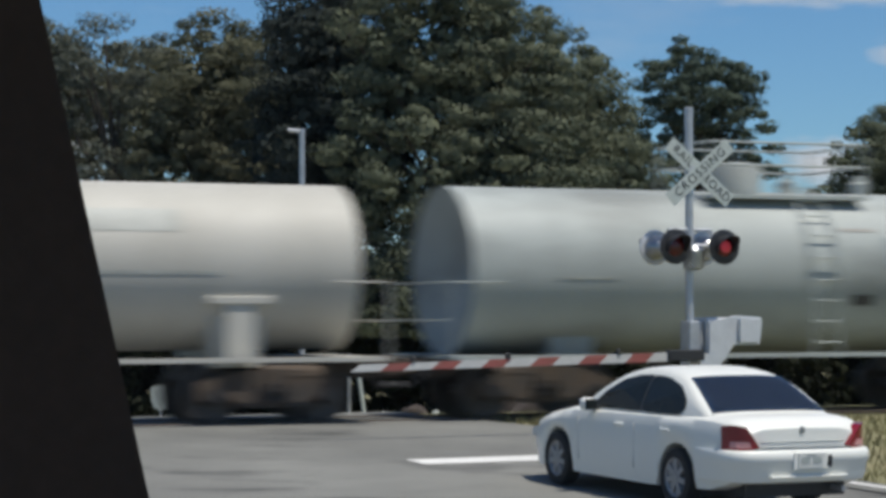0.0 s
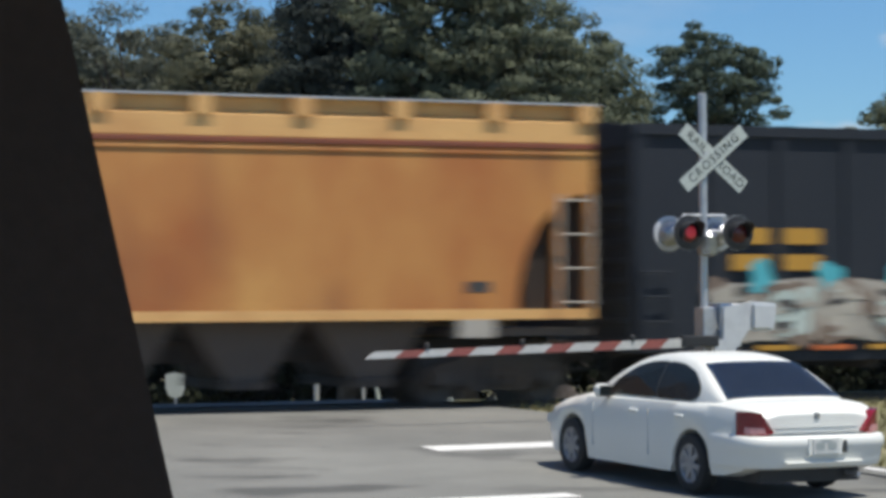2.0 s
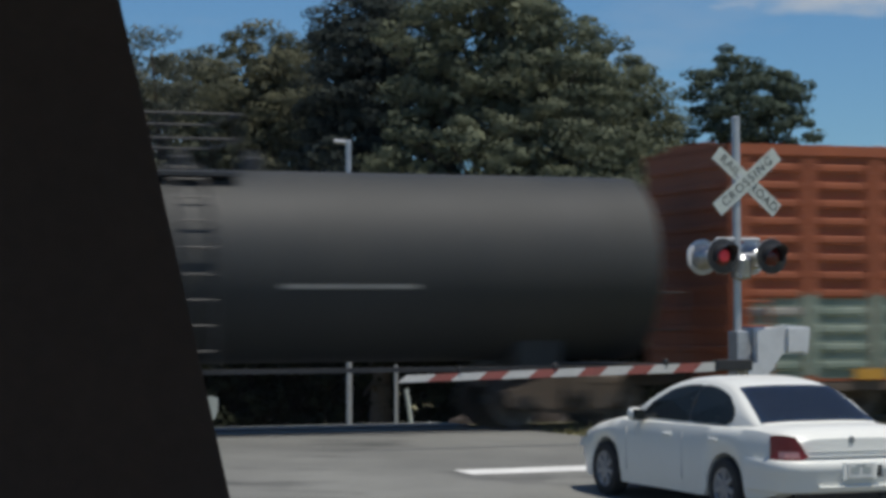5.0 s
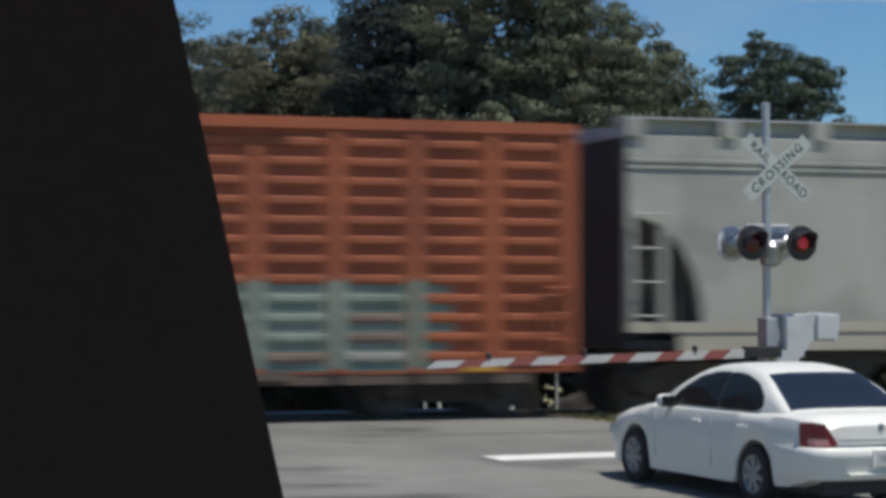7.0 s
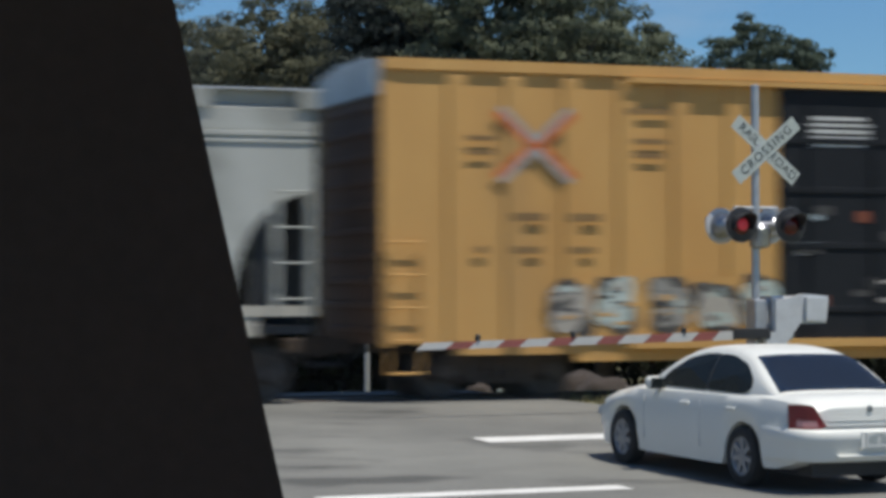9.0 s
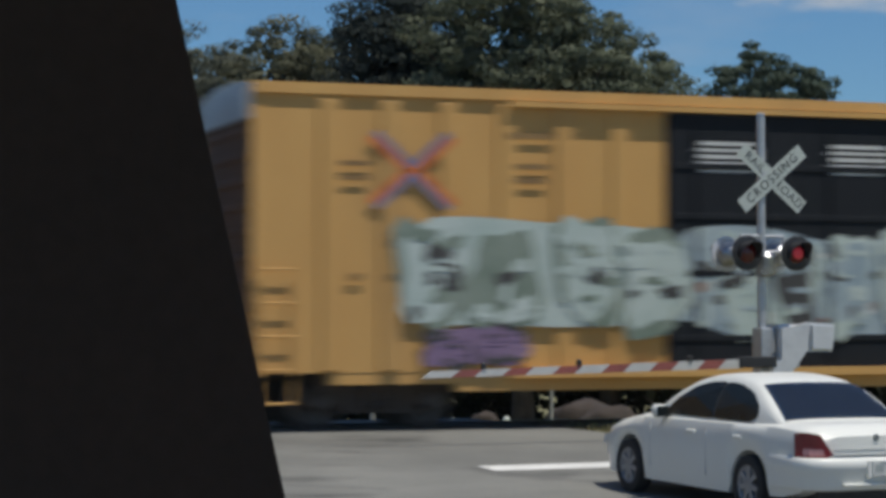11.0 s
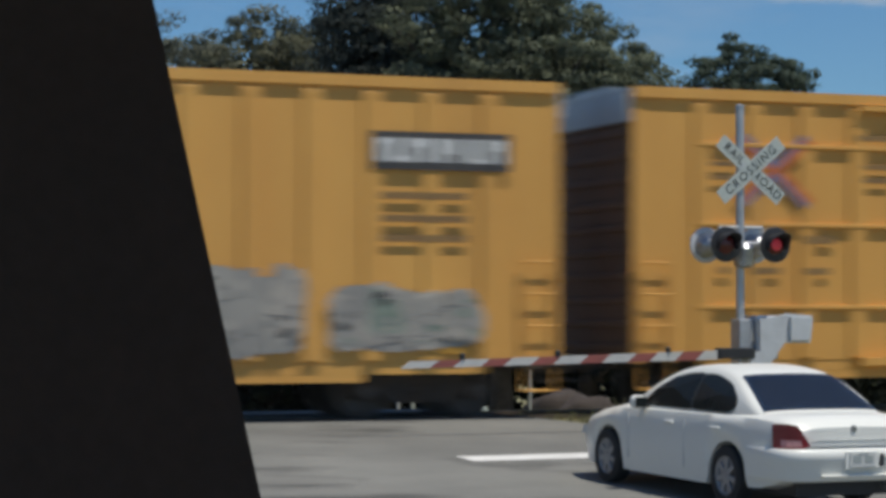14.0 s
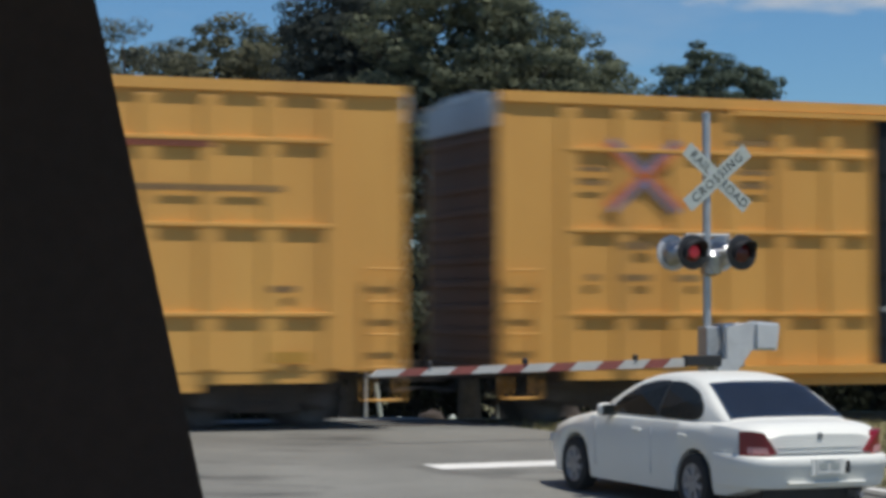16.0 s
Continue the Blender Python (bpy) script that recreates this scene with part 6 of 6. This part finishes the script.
def tree(name, px, depth, height, lobes, label, leaf_m, seed, per_area=19, clump_r=0.44, leaves=210, leaf=0.060, trunk_r=0.28, long=1.5, filled=True):
    """lobes in metres round the trunk: across, deep, height, three radii."""
    rng = np.random.default_rng(seed)
    base = Vector(((px - 784) / 3920 * depth, depth, 0))
    base.z = -0.64
    t = thing(name, Matrix.Translation(base), label, "tree")
    p, d, s, cs = clump_cloud(rng, lobes, per_area, clump_r, leaves, leaf)
    # coarser foliage deep in the crown
    core = [(a, b, c, e * k, f * k, g_ * k) for a, b, c, e, f, g_ in lobes for k in ((0.72, 0.45) if filled else (0.5,))]
    p2, d2, s2, _ = clump_cloud(rng, core, 14 if filled else 6, 0.55, 34, 0.19 if filled else 0.13)
    p, d, s = np.concatenate((p, p2)), np.concatenate((d, d2)), np.concatenate((s, s2))
    keep = p[:, 2] > 2.1
    leaf_mesh("crown", p[keep], d[keep], s[keep], rng, leaf_m, t, long)
    bm = bmesh.new()
    prev, pr = Vector((0, 0, -1.1)), trunk_r * 1.3
    top = height * 0.72
    for k in range(1, 8):
        q = Vector((0.12 * math.sin(k * 1.7 + seed), 0.12 * math.cos(k * 1.3 + seed), top * k / 7))
        nr = trunk_r * (1 - 0.75 * k / 7)
        rod(bm, prev, q, pr, 10, nr, caps=False)
        prev, pr = q, nr
    part("trunk", bm, BARK, t, smooth=60)
    pick = rng.choice(len(cs), min(len(cs), 26), replace=False)
    for c in cs[pick]:
        bm = bmesh.new()
        c = Vector(c)
        z0 = min(max(c.z * 0.62, 0.9), top * 0.95)
        a = Vector((0, 0, z0))
        m = a.lerp(c, 0.5) + Vector((0, 0, 0.25))
        rod(bm, a, m, trunk_r * 0.32, 7, trunk_r * 0.2, caps=False)
        rod(bm, m, c, trunk_r * 0.2, 6, trunk_r * 0.06, caps=False)
        part("limb", bm, BARK, t, smooth=60)
    return t


def build_trees():
    # left-hand oak, its shade put into the leaf colour
    tree("shaded_oak_tree", 590, 56.0, 11.2, [(0, 0, 8.3, 1.9, 1.8, 2.6), (-1.0, -0.3, 6.0, 1.2, 1.6, 3.0), (1.2, 0, 7.6, 1.7, 1.6, 2.8), (0.1, -0.5, 4.6, 2.1, 1.4, 2.8), (-0.3, 0, 9.8, 1.5, 1.5, 1.5), (0.1, -0.6, 2.1, 2.3, 1.3, 1.9)],
         "tall dense oak, its leaves coloured blackish green for shade", SHADED_OAK_LEAF, 1)
    tree("oak_tree", 805, 54.5, 11.6, [(-0.6, 0, 9.5, 2.3, 2.2, 2.2), (1.2, 0, 8.2, 2.2, 2.0, 2.4), (-1.0, -0.5, 6.3, 2.2, 2.0, 2.8), (1.7, -0.8, 5.5, 2.2, 2.0, 2.5), (0, -1.0, 2.4, 3.0, 1.6, 2.1)],
         "tall dark green live oak with broad crown", OAK_LEAF, 2)
    tree("oak_tree", 962, 57.0, 9.9, [(-0.5, 0, 8.05, 2.0, 2.0, 2.4), (0.9, 0, 7.05, 1.5, 1.8, 2.3), (-0.2, -0.8, 5.15, 2.2, 1.8, 2.6), (1.5, -0.5, 5.35, 1.2, 1.4, 2.9), (0.3, -0.8, 1.9, 2.6, 1.4, 1.7)],
         "dark green oak with sloping crown", OAK_LEAF, 3)
    tree("broadleaf_tree", 375, 60, 11.0, [(0, 0, 8.6, 1.65, 1.6, 2.09), (-0.9, 0, 7.0, 1.32, 1.5, 2.75), (0.9, -0.4, 6.9, 1.32, 1.5, 2.86), (0.1, -0.6, 3.6, 2.2, 1.5, 2.86)],
         "olive green broadleaf tree beside the oaks", OLIVE_LEAF, 4)
    tree("broadleaf_tree", 455, 63, 10.4, [(0, 0, 8.6, 1.26, 1.4, 2.18), (0.1, -0.4, 6.4, 1.72, 1.4, 3.22), (0.1, -0.4, 2.2, 1.84, 1.4, 2.53)], "olive green tree among larger oaks", OLIVE_LEAF, 14)
    tree("broadleaf_tree", 205, 62, 11.2, [(-0.3, 0, 9.75, 1.5, 1.3, 1.15), (-1.4, 0, 8.6, 1.1, 1.1, 1.26), (1.0, 0, 9.2, 1.2, 1.2, 1.26), (0.2, 0, 8.2, 1.2, 1.0, 0.9), (0.5, -0.4, 6.5, 1.49, 1.2, 1.26), (-0.7, -0.4, 5.3, 1.38, 1.2, 1.38), (-0.3, -0.5, 2.8, 2.3, 1.3, 1.95)],
         "sparse grey-green tree with sky showing through", GREY_LEAF, 5, per_area=15, clump_r=0.42, leaves=150, leaf=0.060, filled=False)
    tree("broadleaf_tree", 70, 64, 10.4, [(0, 0, 9.5, 1.54, 1.4, 1.87), (-0.2, -0.4, 6.3, 2.2, 1.4, 2.53), (0, -0.5, 2.4, 2.2, 1.3, 2.2)], "grey-green tree with loose crown", GREY_LEAF, 6, per_area=10)
    tree("broadleaf_tree", 250, 66, 10.6, [(0, 0, 9.3, 1.8, 1.4, 1.7), (-1.3, 0, 8.7, 1.3, 1.2, 1.3), (1.3, 0, 8.5, 1.4, 1.2, 1.6)], "olive green tree with a high crown behind the sparse tree", OLIVE_LEAF, 15)
    tree("pine_tree", 1240, 76, 12.6, [(-0.1, 0, 11.2, 0.87, 1, 1.3), (-1.2, 0, 10.4, 0.98, 1, 1.09), (0.8, 0, 10.8, 0.80, 1, 1.1), (1.5, 0, 10.4, 0.64, 0.8, 0.82), (0.2, -0.3, 9.85, 1.74, 1.2, 1.23), (-0.9, 0, 8.85, 1.51, 1, 1.23), (1.3, 0, 9.15, 1.16, 0.9, 1.03), (0.1, 0, 8.05, 1.28, 0.8, 1.09), (2.1, 0.2, 7.95, 0.92, 0.7, 0.61), (0.9, 0.2, 7.45, 1.04, 0.7, 0.61)],
         "tall slender pine with tufted dark crown", PINE_LEAF, 7, per_area=21, clump_r=0.40, leaves=125, leaf=0.066, trunk_r=0.2, long=2.6, filled=False)
    tree("broadleaf_tree", 1545, 80, 10.6, [(0, 0, 8.0, 1.6, 1.6, 1.9), (-1.2, 0, 6.0, 1.5, 1.4, 1.7), (1.2, 0, 7.6, 1.8, 1.6, 2.6), (0, -0.4, 3.6, 2.6, 1.5, 2.6)], "dark green tree beyond the crossing", OAK_LEAF, 8)
    tree("broadleaf_tree", 1750, 78, 11.4, [(0, 0, 8.0, 2.2, 1.6, 2.6), (0, -0.4, 3.8, 2.6, 1.5, 2.8)], "dark green tree beyond the crossing", OAK_LEAF, 9)
    tree("broadleaf_tree", 1110, 66, 7.4, [(0, 0, 5.8, 1.4, 1.4, 1.9), (0.6, -0.3, 2.8, 2.0, 1.4, 2.4)], "low dark green tree under the pine", OAK_LEAF, 10)
    tree("broadleaf_tree", 1335, 84, 8.0, [(-0.3, 0, 5.8, 1.3, 1.4, 1.2), (0.6, 0, 4.8, 1.4, 1.4, 1.4), (0, -0.3, 2.8, 2.4, 1.4, 2.2)], "low dark green tree under the pine", OAK_LEAF, 11)
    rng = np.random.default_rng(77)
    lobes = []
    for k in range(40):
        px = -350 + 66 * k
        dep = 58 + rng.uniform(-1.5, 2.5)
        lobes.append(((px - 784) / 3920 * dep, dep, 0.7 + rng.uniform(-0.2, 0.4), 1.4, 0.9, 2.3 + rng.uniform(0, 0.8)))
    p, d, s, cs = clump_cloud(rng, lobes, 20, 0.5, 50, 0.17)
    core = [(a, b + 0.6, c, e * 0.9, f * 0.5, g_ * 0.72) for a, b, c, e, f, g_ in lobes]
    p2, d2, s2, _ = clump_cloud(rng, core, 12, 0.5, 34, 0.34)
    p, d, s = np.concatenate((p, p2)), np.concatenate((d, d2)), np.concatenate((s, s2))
    # shade of the tree line is put into these leaves' colour
    o = leaf_mesh("undergrowth", p, d, s, rng, SHADED_UNDER_LEAF, None)
    tagged(o, "tangled undergrowth along the tree line, coloured near-black for shade", "shrubs", kind="stuff")
    lobes = []
    for k in range(60):
        x = -300 + 10 * k + rng.uniform(-3, 3)
        dep = 150 + rng.uniform(-8, 12)
        lobes.append((x, dep, 2.0 + rng.uniform(0, 1), 6.5, 3, 4.5 + rng.uniform(-1, 1.5)))
    p, d, s, cs = clump_cloud(rng, lobes, 4, 1.2, 16, 0.6)
    o = leaf_mesh("far_woods", p, d, s, rng, OAK_LEAF, None)
    tagged(o, "distant dark green belt of woods", "woods", kind="stuff")


build_trees()
def verge_grass():
    """Rough grass on the verge beside the lane."""
    rng = np.random.default_rng(5)
    n = 9000
    lat, fwd = rng.uniform(2.75, 9.0, n), rng.uniform(-4, 13, n)
    pts = np.array([tuple(road_at(a, b, 0.0)) for a, b in zip(lat, fwd)])
    h = rng.uniform(0.05, 0.16, n)
    pts[:, 2] += h * 0.4 - 0.05
    me_n = rng.normal(0, 1, (n, 3)) * np.array((1, 1, 0.05))
    me_n /= np.linalg.norm(me_n, axis=1)[:, None]
    up = np.array((0.0, 0.0, 1.0)) + rng.normal(0, 0.25, (n, 3))
    side = np.cross(me_n, up)
    side /= np.linalg.norm(side, axis=1)[:, None]
    v = np.stack([pts - side * 0.012 - up * h[:, None] * 0.5, pts + side * 0.012 - up * h[:, None] * 0.5, pts + up * h[:, None] * 0.5 + side * 0.003, pts + up * h[:, None] * 0.5 - side * 0.003], 1).reshape(-1, 3)
    me = bpy.data.meshes.new("verge_grass")
    me.from_pydata(v.tolist(), [], np.arange(n * 4).reshape(-1, 4).tolist())
    me.materials.append(BLADE)
    tagged(new("verge_grass", me), "short dry green and tan grass beside the lane", "grass", kind="stuff")


verge_grass()
far_post("utility_post", 536, 44, 5.68, 0.055, GALV, "slim grey steel post with a short arm", 0, True)
far_post("marker_post", 648, 42, 0.78, 0.04, SIGN_WHITE, "thin white marker post leaning slightly", -0.12)
far_post("marker_post", 852, 42, 1.10, 0.030, GALV, "thin pale marker post standing upright")
far_post("marker_post", 619, 41, 1.25, 0.035, GALV, "thin grey marker post by the gate tip")


def lump(name, px, depth, size, material, label, category, seed):
    """A low irregular heap or stone on the ground."""
    x = (px - 784) / 3920 * depth
    bm = bmesh.new()
    bmesh.ops.create_icosphere(bm, subdivisions=3, radius=1.0)
    for v in bm.verts:
        k = 1 + 0.28 * noise.noise(v.co * 1.6 + Vector((seed, 0, 0))) + 0.10 * noise.noise(v.co * 4 + Vector((0, seed, 0)))
        v.co = Vector((v.co.x * size[0], v.co.y * size[1], v.co.z * size[2])) * k
    o = part(name, bm, material, smooth=60)
    o.location = (x, depth, ground_z((x, depth)) + size[2] * 0.25)
    return tagged(o, label, category)


SAND = mat("dry_earth", (0.055, 0.042, 0.035), 0.95, 0, (0.034, 0.028, 0.024), 1.5, 0.8, 0.5, 20)
lump("dirt_mound", 905, 44.5, (0.80, 0.5, 0.50), SAND, "low mound of dry brown earth beside the track", "mound", 3.0)
lump("dirt_mound", 955, 44.0, (0.6, 0.4, 0.36), SAND, "low mound of dry brown earth beside the track", "mound", 5.0)
lump("dirt_mound", 735, 42.0, (0.26, 0.2, 0.20), SAND, "small heap of brown earth", "mound", 7.0)
lump("white_rock", 682, 41.5, (0.15, 0.10, 0.10), SIGN_WHITE, "small white painted stone beside the road", "rock", 9.0)
lump("white_rock", 772, 41.5, (0.07, 0.07, 0.09), SIGN_WHITE, "small white painted stone beside the road", "rock", 11.0)


def shield_sign(px, depth):
    """A small white shield-shaped plate on a short post."""
    x = (px - 784) / 3920 * depth
    z0 = ground_z((x, depth))
    t = thing("shield_sign", Matrix.Translation((x, depth, z0 - 0.05)), "small white shield-shaped sign on a short post", "sign")
    bm = bmesh.new()
    rod(bm, (0, 0.03, 0), (0, 0.03, 0.66 - z0), 0.025, 10)
    part("post", bm, GALV, t, smooth=40)
    bm = bmesh.new()
    prism(bm, [(-0.18, 0.36), (-0.12, 0.22), (0, 0.17), (0.12, 0.22), (0.18, 0.36), (0.19, 0.62), (0.06, 0.66), (-0.06, 0.66), (-0.19, 0.62)], -0.012, 0.0, Matrix.Translation((0, 0, 0.05 - z0)))
    part("plate", bm, SIGN_WHITE, t, "white painted shield plate")
    return t


shield_sign(286, 42.0)


# translucent film added to the glass as a haze over the view
PANE = bpy.data.materials.new("hazy_pane")
PANE.use_nodes = True
pn, pl_ = PANE.node_tree.nodes, PANE.node_tree.links
see, veil, both, film_noise, film_range = pn.new("ShaderNodeBsdfTransparent"), pn.new("ShaderNodeBsdfTranslucent"), pn.new("ShaderNodeMixShader"), pn.new("ShaderNodeTexNoise"), pn.new("ShaderNodeMapRange")
film_noise.inputs["Scale"].default_value = 6.0
film_range.inputs["To Min"].default_value, film_range.inputs["To Max"].default_value = 0.003, 0.008
veil.inputs["Color"].default_value = (0.75, 0.72, 0.68, 1)
pl_.new(film_noise.outputs["Fac"], film_range.inputs["Value"])
pl_.new(film_range.outputs["Result"], both.inputs["Fac"])
pl_.new(see.outputs["BSDF"], both.inputs[1])
pl_.new(veil.outputs["BSDF"], both.inputs[2])
pl_.new(both.outputs["Shader"], pn["Material Output"].inputs["Surface"])


# ---- the cab the view is taken from ----
def vehicle_cab():
    t = thing("vehicle_cab", Matrix.Translation((0, 0, 0)), "dark vehicle cab interior seen past its window pillar", "vehicle")
    y0 = 0.70
    up = Vector((-0.2211, 0, 1)).normalized()
    across = Vector((up.z, 0, -up.x))
    mid = Vector((-0.1098, y0, 1.9712))
    # pillar trim: a rounded bar along the slanting window edge
    prof = [(0.0, 0.0), (-0.0015, -0.0008), (-0.012, -0.004), (-0.05, -0.012), (-0.13, -0.024), (-0.30, -0.040), (-0.30, 0.10), (-0.06, 0.10), (-0.03, 0.05), (-0.006, 0.012)]
    bm = bmesh.new()
    a = [bm.verts.new(mid + up * -0.62 + across * u + Vector((0, v, 0))) for u, v in prof]
    b = [bm.verts.new(mid + up * 0.42 + across * u + Vector((0, v, 0))) for u, v in prof]
    bm.faces.new(a)
    bm.faces.new(b[::-1])
    for i in range(len(prof)):
        j = (i + 1) % len(prof)
        bm.faces.new((a[j], a[i], b[i], b[j]))
    bmesh.ops.recalc_face_normals(bm, faces=bm.faces)
    part("pillar_trim", bm, CABIN, t, "near-black window pillar trim", smooth=50)
    bm = bmesh.new()
    rod(bm, mid + up * -0.62 + across * -0.022 + Vector((0, 0.03, 0)), mid + up * 0.42 + across * -0.022 + Vector((0, 0.03, 0)), 0.006, 10)
    part("window_seal", bm, TRIM, t, "black rubber window seal")
    # unseen cab panels; the headliner is added to keep sun off the pillar
    for nm, x0, x1, ya, yb, z0, z1 in (("headliner", -0.9, 1.0, -1.2, 0.86, 2.32, 2.36), ("door_panel", -0.9, 1.0, 0.72, 0.82, 0.7, 1.45), ("back_panel", -0.9, 1.0, -1.24, -1.2, 0.7, 1.5),
                                       ("side_panel", -0.94, -0.9, -1.2, 0.86, 0.7, 1.5), ("side_panel", 1.0, 1.04, -1.2, 0.86, 0.7, 1.5), ("cab_floor", -0.9, 1.0, -1.2, 0.8, 0.66, 0.70),
                                       ("chassis", -0.85, 0.95, -1.1, 0.7, 0.0, 0.66), ("rear_pillar", 0.62, 1.0, 0.72, 0.80, 1.45, 2.32), ("pillar_cover", -0.9, -0.33, 0.74, 0.80, 1.45, 2.32)):
        slab(t, nm, x0, x1, ya, yb, z0, z1, CABIN)
    # window pane, its thin haze put in to lift the blacks
    bm = bmesh.new()
    box(bm, -0.33, 0.62, 0.842, 0.846, 1.45, 2.32)
    pane = part("window_pane", bm, PANE, t, "clear window glass with a faint haze put in")
    pane.visible_shadow = False
    return t


vehicle_cab()


# ---- movement ----
SPEED, SLOWING = 11.01, -0.0228


def along(t):
    return SPEED * t + SLOWING * t * t / 2


FLASH_START, FLASH_PERIOD = 0.35, 1.378


def flash_rows(first):
    """The lit bulb comes forward through its lens for half of each period."""
    out_, back = pose(0, 0.074, 0), pose(0, -0.06, 0)
    rows_ = []
    t0 = FLASH_START - FLASH_PERIOD + (0 if first else FLASH_PERIOD / 2)
    while t0 < 16.0:
        rows_ += [(t0, out_), (t0 + FLASH_PERIOD / 2 - 0.04, out_), (t0 + FLASH_PERIOD / 2, back), (t0 + FLASH_PERIOD - 0.04, back)]
        t0 += FLASH_PERIOD
    on_start = [m for t, m in rows_ if t <= 0.0][-1]
    on_end = [m for t, m in rows_ if t <= 16.0][-1]
    return [(0.0, on_start)] + [(t, m) for t, m in rows_ if 0.03 < t < 15.96] + [(16.0, on_end)]


def motions():
    turn = pose(0, 0, 0, 0, 0, TRACK_TURN)
    for car, s in TRAIN:
        walk(car, [(k / 2, Matrix.Translation(track_at(s - along(k / 2), 0, RAIL_Z)) @ turn) for k in range(33)])
    # wheels roll without slipping: a row for every thirtieth of a second
    ways = [along(k / 30) for k in range(481)]
    for wheel, x in WHEELS:
        walk(wheel, [(k / 30, pose(x, 0, 0.42) @ Matrix.Rotation(-a / 0.42, 4, "Y")) for k, a in enumerate(ways)])
    for sx, bulb in BULBS.items():
        walk(bulb, flash_rows(sx < 0))


motions()
